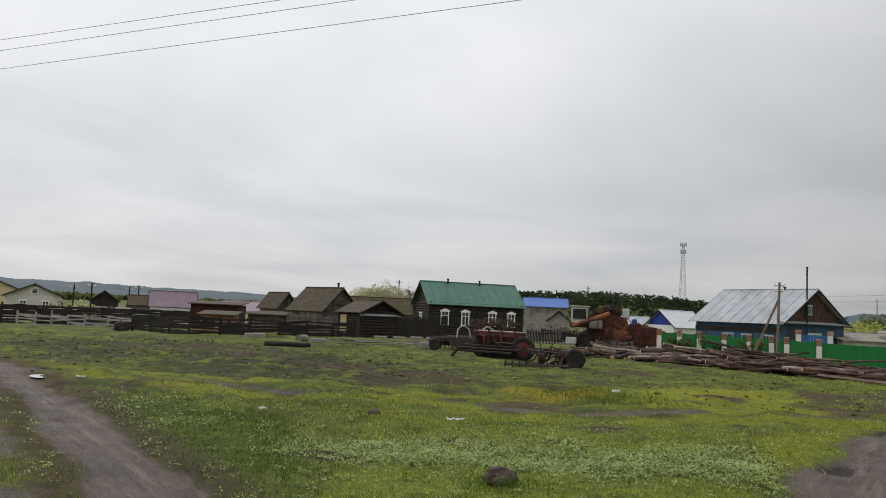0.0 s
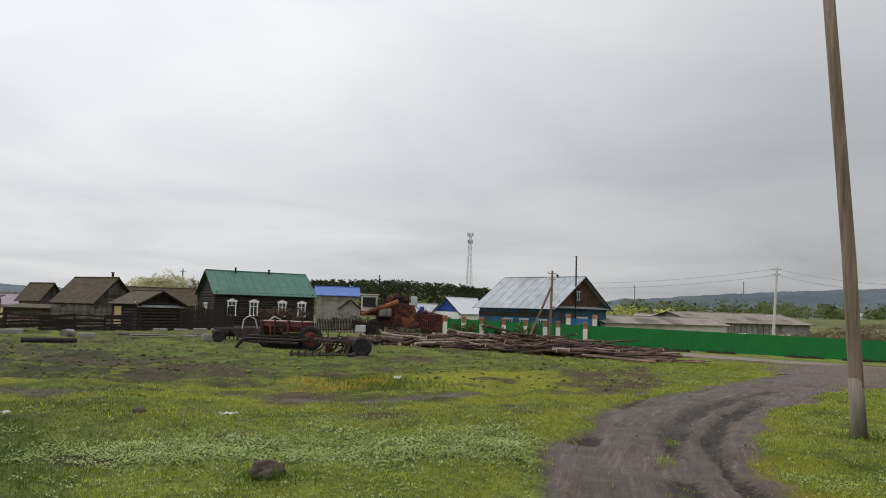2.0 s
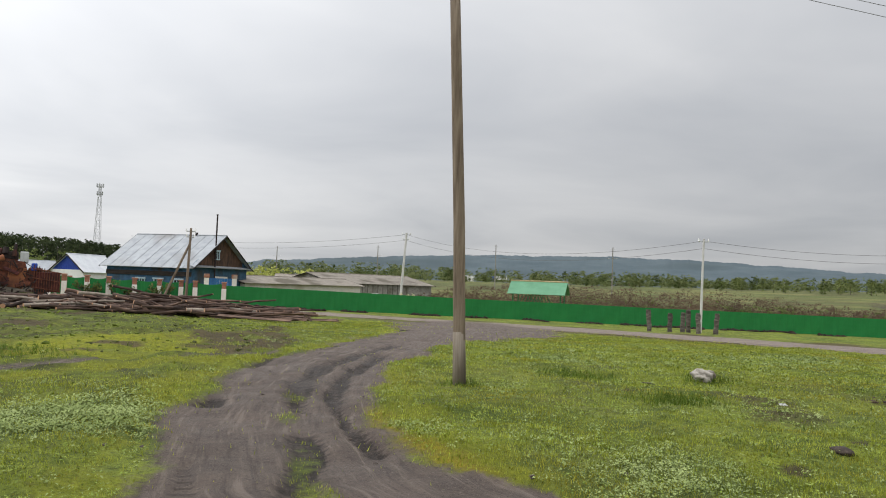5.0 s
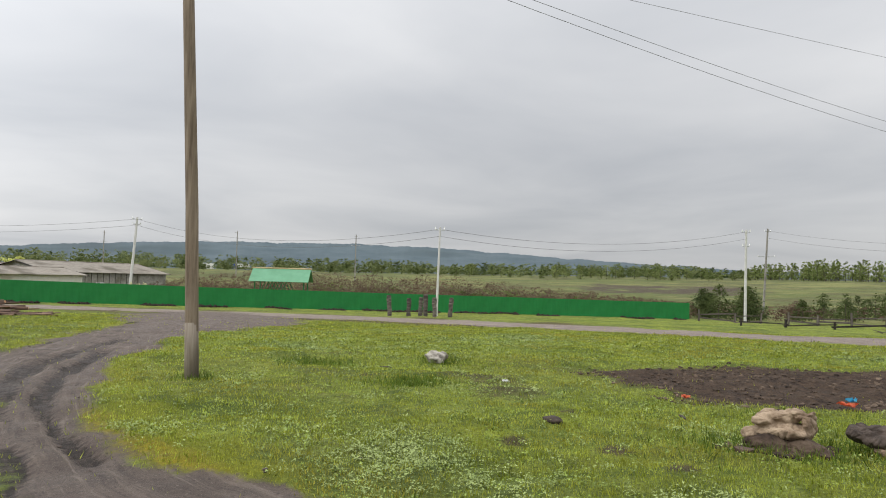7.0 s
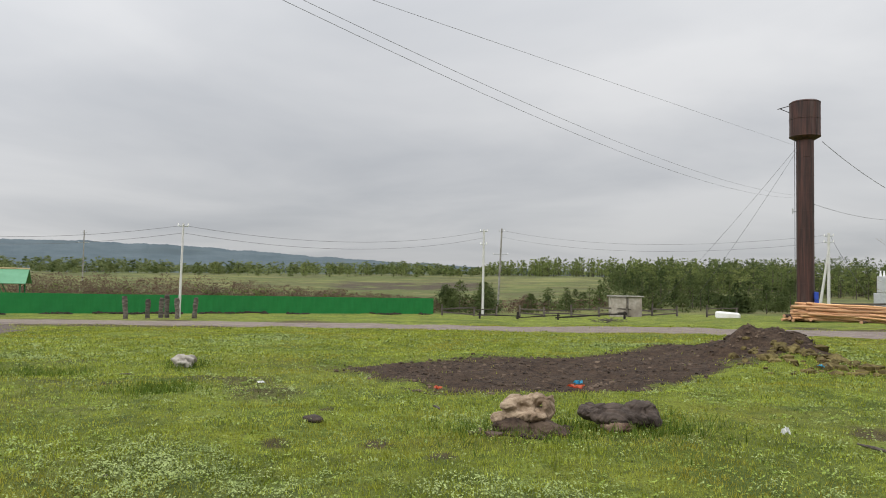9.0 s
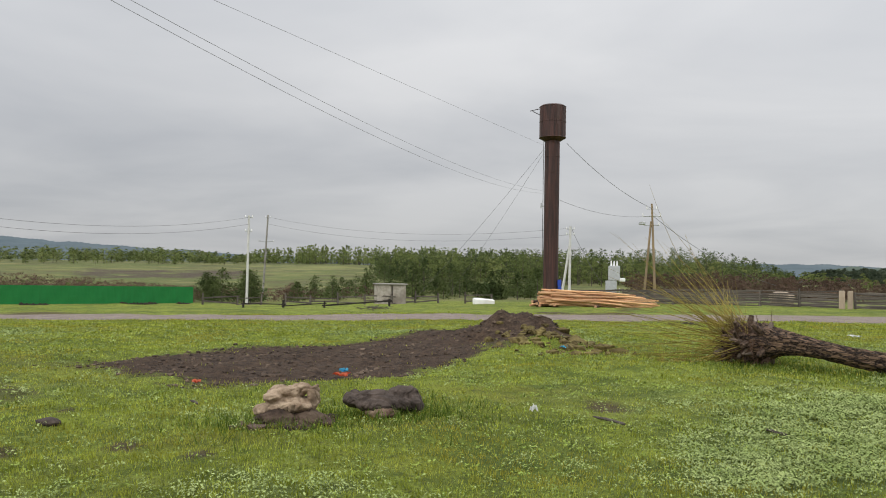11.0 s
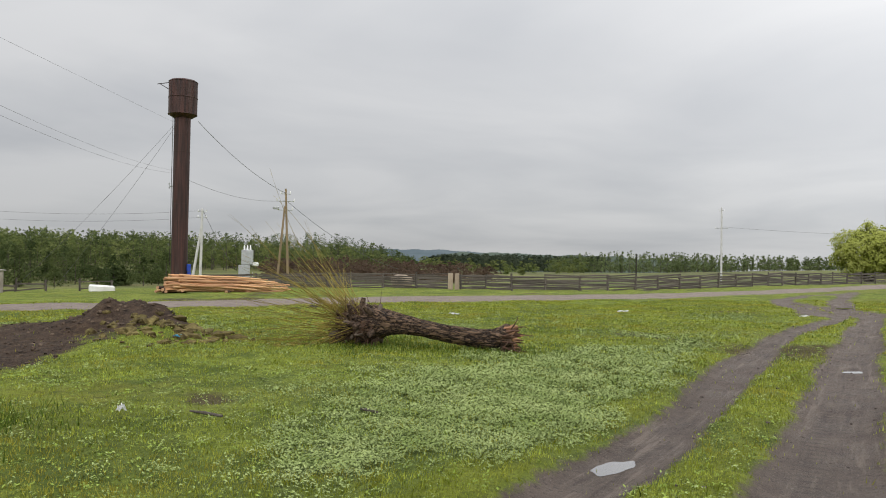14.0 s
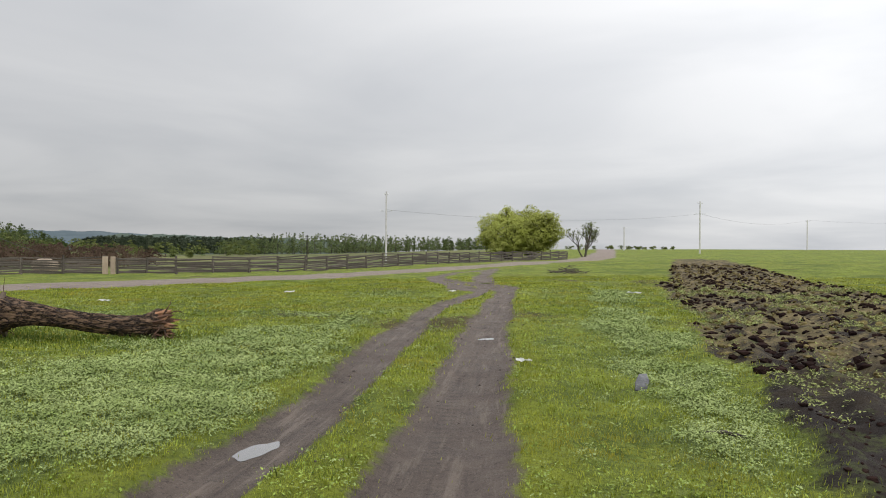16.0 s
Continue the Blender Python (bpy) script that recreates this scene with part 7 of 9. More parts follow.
    for k in range(8):
        box(bm, (-2.75 + 0.14 * k, -0.58, 1.15), (0.05, 0.05, 0.45), None)
    part("grille", bm, M["dark_steel"], th)
    bx("grey_box", (-2.25, -0.62, 0.72), (0.75, 0.3, 0.5), "grey_steel", 0.04)


combine()


M["bright_red"] = mat("worn_red_rim", (0.16, 0.030, 0.022), (0.24, 0.060, 0.042), 4, c3=(0.06, 0.02, 0.016), rough=0.7)


def seed_drill():
    """Old red seed drill with hopper, wheel and footboard."""
    d = 32.5
    p = at(2.9, d + 1.0)
    q = at(6.9, d - 0.2)
    m, L = frame_at(p, q)
    th = thing("seed_drill", m, "old faded red seed drill with spoked wheel", "seed drill")
    bm = B()
    prof = [(-0.34, 1.16), (0.34, 1.16), (0.38, 0.98), (0.26, 0.74), (-0.26, 0.74), (-0.38, 0.98)]
    x0, x1 = 0.05, L * 0.82
    a = [bm.verts.new((x0, y, z)) for y, z in prof]
    b = [bm.verts.new((x1, y, z)) for y, z in prof]
    bm.faces.new(a[::-1])
    bm.faces.new(b)
    for i in range(len(prof)):
        j = (i + 1) % len(prof)
        bm.faces.new((a[i], a[j], b[j], b[i]))
    hop = part("hopper", bm, M["red_steel"], th)
    bm = B()
    box(bm, ((x0 + x1) / 2, 0, 1.19), (x1 - x0 + 0.06, 0.74, 0.05), None, 0.015)
    part("lid", bm, mat("bleached_red_paint", (0.30, 0.19, 0.17), (0.42, 0.29, 0.26), 3, c3=(0.14, 0.05, 0.045)), hop, "sun-bleached red hopper lid")
    for k in range(4):
        bm = B()
        x = x0 + 0.1 + (x1 - x0 - 0.2) * k / 3
        box(bm, (x, -0.40, 0.9), (0.06, 0.08, 0.66), None, 0.01)
        part("bracket", bm, M["red_steel"], th)
    bm = B()
    box(bm, (L * 0.38, -0.75, 0.40), (L * 0.95, 0.32, 0.05), None, 0.01)
    part("footboard", bm, M["dark_steel"], th)
    bm = B()
    for y, z in ((-0.5, 0.55), (0.45, 0.5), (-0.95, 0.45)):
        rod(bm, (-0.35, y, z), (L * 0.95, y, z), 0.05, seg=6)
    for x in (0, L * 0.3, L * 0.6, L * 0.9):
        rod(bm, (x, -0.95, 0.45), (x, 0.5, 0.5), 0.04, seg=6)
    part("frame", bm, M["dark_steel"], th)
    bm = B()
    tube(bm, [(-0.1, -0.85, 0.42), (-0.4, -0.95, 0.40), (-0.62, -1.0, 0.12), (-0.72, -1.0, 0.02)], [0.07, 0.07, 0.06, 0.05], 6)
    part("tow_hook", bm, M["dark_steel"], th)
    # dark box filling in the shade under the hopper, and boxes on the footboard
    bm = B()
    box(bm, ((x0 + x1) / 2, 0.05, 0.55), (x1 - x0 - 0.1, 0.45, 0.30), None, 0.05)
    part("gear_case", bm, M["dark_steel"], th)
    for k in range(3):
        bm = B()
        box(bm, (x0 + 0.25 + k * (x1 - x0 - 0.4) / 2, -0.36, 0.80), (0.12, 0.10, 0.62), pose(0, 0, 0, 0, 6 * (k - 1), 0), 0.02)
        part("strut", bm, M["dark_steel"], th)
    bm = B()
    tube(bm, [(x0 + 0.2, -0.42, 1.02), (x0 + 0.55, -0.50, 0.98), (x0 + 0.62, -0.55, 0.55)], 0.035, 6)
    tube(bm, [(x0 + 0.95, -0.42, 0.9), (x0 + 1.2, -0.55, 0.7), (x0 + 1.7, -0.60, 0.5)], 0.03, 6)
    part("pipework", bm, M["rust"], th)
    bm = B()
    box(bm, (L * 0.42, -1.02, 0.33), (L * 0.88, 0.14, 0.10), None, 0.02)
    part("step_rail", bm, M["dark_steel"], th)
    n = 12
    for k in range(n):
        bm = B()
        x = x0 + 0.1 + (x1 - x0 - 0.2) * k / (n - 1)
        tube(bm, [(x, 0, 0.62), (x, 0.12, 0.45), (x, 0.30, 0.25)], 0.03, 5)
        rod(bm, (x - 0.02, 0.32, 0.18), (x + 0.02, 0.32, 0.18), 0.18, seg=12)
        part("coulter", bm, M["dark_steel"], th)
    wheel(th, (L * 0.93, -0.35, 0.52), (0.45, -1, 0), 0.52, 0.27, M["bright_red"], 22)
    wheel(th, (-0.05, 0.5, 0.47), (0.45, -1, 0), 0.47, 0.2, M["red_steel"])
    bm = B()
    for k in range(10):
        a_ = 2 * math.pi * k / 10
        c = Vector((L * 0.93 + 0.06, -0.50, 0.52))
        s = Vector((1, 0.45, 0)).normalized()
        rod(bm, c, c + (s * math.cos(a_) + Vector((0, 0, 1)) * math.sin(a_)) * 0.30, 0.022, seg=5)
    part("spoke", bm, M["red_steel"], th)


seed_drill()


def cultivator():
    """Spring-tine cultivator with a rubber wheel, tangled frame."""
    d = 29.5
    m, L = frame_at(at(6.9, d + 1.2), at(10.4, d - 0.8))
    m.translation.z = float(ground(m.translation.x, m.translation.y))
    th = thing("cultivator", m, "rusty spring-tine cultivator with a black rubber wheel", "cultivator")
    wheel(th, (L - 0.02, -0.1, 0.38), (-0.6, 0.8, 0), 0.38, 0.20, M["rubber"])
    wheel(th, (L * 0.55, 0.9, 0.34), (0.3, 1, 0), 0.34, 0.18, M["dark_steel"])
    for y, z in ((0.0, 0.52), (0.5, 0.58), (0.95, 0.55)):
        bm = B()
        rod(bm, (-0.2, y, z), (L * 0.95, y - 0.05, z - 0.02), 0.05, seg=6)
        part("crossbar", bm, M["dark_steel"], th)
    for x in (0, L * 0.45, L * 0.9):
        bm = B()
        rod(bm, (x, -0.1, 0.52), (x + 0.1, 1.0, 0.56), 0.045, seg=6)
        part("beam", bm, M["dark_steel"], th)
    for k in range(13):
        bm = B()
        x, y = L * (0.02 + 0.072 * k), (-0.1, 0.5, 0.25)[k % 3]
        tube(bm, [(x, y, 0.50), (x + 0.04, y + 0.24, 0.62), (x + 0.02, y + 0.40, 0.44), (x, y + 0.30, 0.20), (x - 0.05, y + 0.02, 0.05), (x - 0.08, y - 0.10, 0.0)], [0.036, 0.036, 0.034, 0.032, 0.03, 0.05], 6)
        part("tine", bm, M["dark_steel"], th)
    for x, y in ((L * 0.85, -0.15), (L * 0.70, 0.05), (L * 0.93, 0.35)):
        bm = B()
        tube(bm, [(x, y, 0.5), (x - 0.10, y - 0.12, 0.34), (x - 0.12, y - 0.20, 0.08), (x + 0.10, y - 0.30, 0.02)], [0.05, 0.05, 0.055, 0.075], 6)
        part("plough_share", bm, M["dark_steel"], th)
    rng = random.Random(9)
    bm = B()
    for k in range(70):
        a = Vector((rng.uniform(-0.3, L * 0.92), rng.uniform(-0.25, 0.9), rng.uniform(0.30, 0.62)))
        o = Vector((rng.uniform(-0.5, 0.5), rng.uniform(-0.3, 0.3), rng.uniform(-0.16, 0.16)))
        rod(bm, a, a + o, rng.uniform(0.014, 0.034), seg=5)
    part("linkage", bm, M["dark_steel"], th, kind="stuff")
    for k in range(9):
        bm = B()
        a = Vector((L * (0.02 + 0.085 * k), 0.3 * (k % 3), 0.5))
        rod(bm, a, a + Vector((rng.uniform(-0.12, 0.12), 0, rng.uniform(0.14, 0.34))), 0.022, seg=5)
        part("lever", bm, M["dark_steel"] if k % 3 else M["rust"], th)
    bm = B()
    box(bm, (L * 0.74, 0.25, 0.50), (0.55, 0.45, 0.34), None, 0.08)
    part("gearbox", bm, M["red_steel"], th)
    bm = B()
    rod(bm, (L * 0.72, -0.20, 0.42), (L * 0.76, 0.05, 0.42), 0.24, seg=14)
    rod(bm, (L * 0.71, -0.26, 0.42), (L * 0.72, -0.18, 0.42), 0.09, seg=10)
    part("hub_drum", bm, M["rust"], th)
    bm = B()
    rod(bm, (L * 0.30, -0.30, 0.30), (L * 0.34, -0.12, 0.30), 0.18, seg=12)
    part("small_drum", bm, M["rust"], th)


cultivator()


def disc_harrow():
    p = at(6.9, 27.2)
    th = thing("spike_harrow", pose(p.x - 0.9, p.y, p.z, 0, 0, -8), "flat dark spike harrow lying in the grass", "harrow")
    bm = B()
    for i in range(5):
        rod(bm, (0, 0.25 * i, 0.10), (2.3, 0.25 * i + 0.2, 0.10), 0.025, seg=5)
    for i in range(10):
        rod(bm, (0.25 * i, 0, 0.10), (0.25 * i + 0.05, 1.2, 0.10), 0.022, seg=5)
    part("grid", bm, M["dark_steel"], th, kind="stuff")
    bm = B()
    for i in range(10):
        for j in range(5):
            rod(bm, (0.25 * i, 0.25 * j, 0.2), (0.25 * i, 0.25 * j, -0.02), 0.018, 0.006, seg=4)
    part("spike", bm, M["dark_steel"], th, kind="stuff")


disc_harrow()


def hay_rake():
    """Low dark header frame with hooped bars on a small wheel, behind the drill."""
    d = 40
    m, L = frame_at(at(-0.75, d), at(4.6, d + 1.0))
    th = thing("mower_frame", m, "dark rusty mower frame with hooped bars and a small wheel", "mower")
    wheel(th, (0.28, -0.2, 0.32), (0.3, 1, 0), 0.32, 0.17, M["dark_steel"])
    bm = B()
    for y, z in ((0, 0.62), (0.6, 0.66), (1.0, 0.5)):
        rod(bm, (0.2, y, z), (L, y, z + 0.05), 0.06, seg=6)
    for k in range(6):
        rod(bm, (0.3 + k * 0.65, 0, 0.62), (0.4 + k * 0.65, 1.0, 0.5), 0.045, seg=6)
    part("frame", bm, M["dark_steel"], th)
    for k in range(13):
        bm = B()
        rod(bm, (0.6 + 0.21 * k, -0.12, 0.60), (0.75 + 0.21 * k, 0.35, 0.12 + 0.04 * (k % 3)), 0.035, seg=5)
        part("slat", bm, M["dark_steel"], th)
    bm = B()
    box(bm, (1.9, 0.45, 0.42), (2.4, 0.7, 0.28), None, 0.08)
    part("trough", bm, M["dark_steel"], th)
    bm = B()
    slab(bm, [(0.9, -0.1, 0.64), (2.6, -0.1, 0.66), (2.4, -0.25, 0.22), (1.2, -0.25, 0.22)], 0.04)
    part("side_sheet", bm, M["dark_steel"], th)
    for x, s in ((1.55, 1), (2.35, -1), (2.9, 1)):
        bm = B()
        tube(bm, [(x, 0.2, 0.65), (x + 0.05 * s, 0.2, 1.15), (x + 0.3 * s, 0.2, 1.35), (x + 0.65 * s, 0.2, 1.2), (x + 0.8 * s, 0.2, 0.66)], 0.035, 6)
        part("hoop", bm, M["red_steel"] if s < 0 else M["grey_steel"], th)


hay_rake()


# ---- timber heaps ----
def log_mesh(L, r, material, seed, bend=0.12, seg=8):
    rng = random.Random(seed)
    bm = B()
    n = 5
    pts = [(L * (i / n - 0.5), bend * rng.uniform(-1, 1) * 0.5, bend * rng.uniform(-1, 1) * 0.5) for i in range(n + 1)]
    tube(bm, pts, [r * (1.1 - 0.35 * i / n) * rng.uniform(0.93, 1.07) for i in range(n + 1)], seg)
    me = bpy.data.meshes.new("log")
    bm.to_mesh(me)
    bm.free()
    me.materials.append(material)
    me.materials.append(M["log_end"])
    ps = list(me.polygons)
    for p in ps[-2:]:
        p.material_index = 1
    for p in ps[:-2]:
        p.use_smooth = True
    return me


def timber_pile():
    th = thing("log_pile", Matrix(), "long loose heap of grey-brown felled logs and boards", "log pile")
    rng = random.Random(12)
    kinds = [log_mesh(L, r, M["pile_log"], i, 0.26) for i, (L, r) in enumerate(((4.2, 0.065), (5.2, 0.085), (3.4, 0.05), (2.6, 0.10), (5.6, 0.06), (2.0, 0.045)))]
    pale = [log_mesh(L, r, M["grey_wood_pale"], 30 + i, 0.10) for i, (L, r) in enumerate(((3.4, 0.06), (4.6, 0.07), (2.6, 0.09)))]
    for k in range(300):
        u = rng.random()
        a = 12.5 + 17.5 * u
        layer = rng.random() ** 1.4
        prof = min(1, u * 3.5 + 0.25) * min(1, (1 - u) * 4 + 0.35)
        d = (42.5 - 4.2 * u) + layer * 4.0 + rng.uniform(-0.8, 0.8)
        p = at(a, d)
        z = 0.12 + 0.78 * prof * max(0, 1 - abs(layer - 0.5) * 1.7) * rng.random() ** 0.6
        yaw = -a + rng.gauss(0, 21) - 8
        share("log", kinds[rng.randrange(6)] if rng.random() > 0.12 else pale[rng.randrange(3)], th, pose(p.x, p.y, p.z + z, rng.uniform(0, 360), rng.gauss(0, 4.0), yaw))
    for k in range(16):
        a = 11.2 + 5 * rng.random()
        p = at(a, 45 + rng.random() * 4)
        share("log", kinds[rng.randrange(6)], th, pose(p.x, p.y, p.z + 0.12 + 0.25 * rng.random(), rng.uniform(0, 360), rng.gauss(0, 2), -a + rng.gauss(0, 12)))
    # loose boards at the right end
    bd = plank_mesh("board", 3.6, 0.20, 0.035, M["pile_log"], 3)
    for k in range(26):
        a = 27.5 + 5.5 * rng.random()
        d = 36.6 + rng.random() * 4.5
        p = at(a, d)
        share("board", bd, th, pose(p.x, p.y, p.z + 0.06 + 0.35 * rng.random() * (33 - a) / 5, 90 + rng.gauss(0, 14), rng.gauss(0, 2.5), -a - 14 + rng.gauss(0, 12)))


M["grey_wood_pale"] = mat("pale_weathered_log", (0.17, 0.138, 0.11), (0.28, 0.24, 0.195), 3, vary=0.5)
timber_pile()


def peeled_poles():
    """Thin peeled poles thrown on crossed bearers, high at one end and fanned out at the other."""
    th = thing("peeled_log_stack", Matrix(), "stack of fresh orange peeled poles lying on bearers", "log pile")
    rng = random.Random(5)
    sizes = ((7.4, 0.065), (6.8, 0.08), (6.0, 0.075), (5.0, 0.09), (8.0, 0.07), (4.0, 0.06))
    kinds = [log_mesh(L, r, M["fresh_log"], 40 + i, 0.10) for i, (L, r) in enumerate(sizes)]
    bearer = [log_mesh(2.2, 0.10, M["fresh_log"], 60 + i, 0.06) for i in range(2)] + [log_mesh(2.0, 0.12, M["pile_log"], 64, 0.06)]
    base = at(105.45, 61.5)
    back = Vector((math.sin(radians(105)), math.cos(radians(105)), 0))
    for k in range(84):
        i = rng.randrange(6)
        L = sizes[i][0]
        lay = rng.random()
        hgt = 0.12 + 1.35 * lay * (0.75 + 0.25 * rng.random())
        yaw = -105.5 + rng.gauss(0, 7.5)
        u = Vector((math.cos(radians(yaw)), math.sin(radians(yaw)), 0))
        far_end = max(0.10, hgt * rng.uniform(0.45, 0.95))
        drop = math.degrees(math.asin(max(-0.02, min(0.3, (hgt - far_end) / L))))
        p = base + back * (rng.uniform(-1.3, 1.5) * (1.1 - 0.55 * lay)) + u * rng.uniform(-0.7, 0.9)
        c = p + u * (L / 2)
        c.z = float(ground(c.x, c.y)) + (hgt + far_end) / 2
        share("log", kinds[i], th, pose(*c, rng.uniform(0, 360), drop, yaw))
    for k in range(16):
        p = base + back * rng.uniform(-1.0, 1.0) + Vector((-0.26, -0.966, 0)) * (rng.uniform(-0.6, 1.0) if k < 12 else rng.uniform(4, 5.5))
        share("bearer", bearer[k % 3], th, pose(p.x, p.y, p.z + 0.10 + 0.10 * (k % 8) * (k < 12), 0, rng.uniform(-4, 4), -105 + 75 + rng.gauss(0, 22)))


peeled_poles()
bm = B()
tube(bm, [(-1.1, 0, 0.10), (0, 0.03, 0.11), (1.1, 0, 0.10)], [0.12, 0.12, 0.11], 10)
lone("dark_log", bm, M["dark_wood"], pose(*at(-11.2, 37.5), 0, 0, 6), "long dark squared log lying in the grass", "log")
for a, d, s, lab in ((-9.0, 44, (0.85, 0.4, 0.30), "pale concrete block in the grass"), (-4.4, 56, (0.94, 0.4, 0.30), "pale concrete block beside the shed"), (-3.0, 56.5, (0.94, 0.4, 0.29), "pale concrete block beside the fence"), (-1.7, 57, (0.94, 0.4, 0.32), "large pale concrete block beside the fence"), (-1.0, 41.0, (0.64, 0.4, 0.36), "white concrete block behind the mower"), (-0.6, 55, (0.68, 0.4, 0.36), "pale concrete block beside the yard"), (-13.6, 50, (1.27, 0.4, 0.32), "pale wooden crate by the rail fence")):
    bm = B()
    box(bm, (0, 0, s[2] / 2 - 0.03), s, None, 0.04)
    for v in bm.verts:
        v.co += Vector((noise.noise(v.co * 5), noise.noise(v.co * 5 + Vector((3, 0, 0))), 0)) * 0.03
    lone("concrete_block", bm, M["concrete"], pose(*at(a, d), 0, 0, -a + 8), lab, "block", "concrete blocks")
bt = thing("tin_barrel", pose(*at(-10.2, 45), 0, 90, 70), "dull grey fallen barrel lying by the blocks", "barrel")
bm = B()
rod(bm, (-0.2, 0, -0.4), (-0.2, 0, 0.4), 0.22, seg=16)
ring_rod(bm, (-0.2, 0, 0), (0, 0, 1), 0.22, 0.02, 16, 5)
part("drum", bm, M["concrete"], bt)
bp_ = plank_mesh("plank", 4.0, 0.18, 0.04, M["grey_wood"], 8)
wp = thing("fallen_planks", Matrix(), "grey planks scattered in the grass before the shed", "planks")
rng = random.Random(2)
for k in range(12):
    p = at(-6.5 + 6 * rng.random(), 43 + 6 * rng.random())
    share("plank", bp_, wp, pose(p.x, p.y, p.z + 0.05 + 0.1 * rng.random(), 90 + rng.gauss(0, 8), rng.gauss(0, 1.2), rng.gauss(0, 14)))


# ---- the near meadow: fallen willow, boulders, soil ----
def boulder(name, p, size, material, seed, label, yaw=0, flat=0.0, lumps=1.0, sub=4):
    bm = B()
    bmesh.ops.create_icosphere(bm, subdivisions=sub, radius=1.0)
    off = Vector((seed * 3.7, seed * 1.3, 0))
    for v in bm.verts:
        n = v.co.normalized()
        d = 1 + 0.30 * lumps * noise.noise(n * 1.3 + off) + 0.14 * lumps * noise.noise(n * 3.1 + off) + 0.05 * noise.noise(n * 8 + off)
        for f, k in ((1.5, 0.20), (2.7, 0.10)):
            d -= k * lumps * max(0.0, 1 - abs(noise.noise(n * f + off * 2)) / 0.16) ** 1.5
        v.co = Vector((n.x * size[0], n.y * size[1], n.z * size[2])) * d
        if v.co.z < -size[2] * 0.62:
            v.co.z = -size[2] * 0.62
    return lone(name, bm, material, Matrix.Translation(p + Vector((0, 0, size[2] * 0.5))) @ pose(0, 0, 0, 0, 0, yaw), label, "rock", smooth_faces=True)


boulder("field_stone", put(0.65, 7.45), (0.165, 0.12, 0.105), M["rock"], 1, "small dark brown stone in the silvery weeds", 20, lumps=1.1)
boulder("white_stone", put(15.0, 7.95), (0.27, 0.22, 0.17), M["white_rock"], 2, "pale grey angular stone in the grass", 30, lumps=1.5)


def lump_rock(name, p, yaw, lumps, material, label, seed, rough=1.0):
    """A boulder of several lumps fused into one body, creased and pitted: centre, radii and turn of each lump."""
    bm = B()
    off = Vector((seed * 2.3, seed, 0))
    for c, r, rz in lumps:
        m = Matrix.Translation(c) @ pose(0, 0, 0, 0, 0, rz) @ Matrix.Diagonal((*r, 1))
        for v in bmesh.ops.create_icosphere(bm, subdivisions=4, radius=1.0)["verts"]:
            n = v.co.normalized()
            v.co = m @ (n * (1 + 0.14 * noise.noise(n * 1.6 + off + Vector(c) * 3) + 0.07 * noise.noise(n * 4 + off)))
    me = bpy.data.meshes.new(name)
    bm.to_mesh(me)
    bm.free()
    raw = new("raw_rock", me)
    fuse = raw.modifiers.new("fuse", "REMESH")
    fuse.mode, fuse.voxel_size = "VOXEL", 0.010
    deps = bpy.context.evaluated_depsgraph_get()
    deps.update()
    whole = bpy.data.meshes.new_from_object(raw.evaluated_get(deps))
    bpy.data.objects.remove(raw)
    bm = B()
    bm.from_mesh(whole)
    bpy.data.meshes.remove(whole)
    bmesh.ops.smooth_vert(bm, verts=bm.verts[:], factor=0.5, use_axis_x=True, use_axis_y=True, use_axis_z=True)
    bm.normal_update()
    for v in bm.verts:
        q = v.co + off
        crack = max(0.0, 1 - abs(noise.noise(q * 3.2)) / 0.07) + 0.6 * max(0.0, 1 - abs(noise.noise(q * 6.5 + off)) / 0.07)
        v.co += v.normal * rough * (0.020 * noise.noise(q * 5) + 0.012 * noise.noise(q * 13) + 0.007 * noise.noise(q * 30) - 0.024 * crack)
    return lone(name, bm, material, Matrix.Translation(p) @ pose(0, 0, 0, 0, 0, yaw), label, "rock", smooth_faces=True)


lump_rock("tan_boulder", put(9.30, 0.72) - Vector((0, 0, 0.04)), -86, [((0.05, 0.0, 0.235), (0.29, 0.21, 0.105), 4), ((-0.02, 0.04, 0.375), (0.215, 0.16, 0.085), 8), ((0.15, 0.02, 0.42), (0.12, 0.12, 0.065), -12), ((-0.16, -0.08, 0.345), (0.10, 0.10, 0.055), 12), ((0.29, 0.0, 0.32), (0.055, 0.15, 0.15), -24), ((-0.28, -0.05, 0.20), (0.095, 0.13, 0.07), 14), ((0.10, -0.17, 0.255), (0.17, 0.09, 0.065), -4)], M["sand_rock"], "lumpy tan boulder resting on a rotten stump", 4)
lump_rock("rotten_stump", put(9.26, 0.74), -86, [((0.0, 0, 0.06), (0.30, 0.26, 0.13), 0), ((-0.18, -0.12, 0.08), (0.16, 0.13, 0.08), 20), ((0.26, -0.16, 0.05), (0.22, 0.16, 0.12), -20), ((0.38, -0.05, 0.02), (0.16, 0.12, 0.07), 0)], M["soil"], "dark earthy rotten stump under the tan boulder", 5)
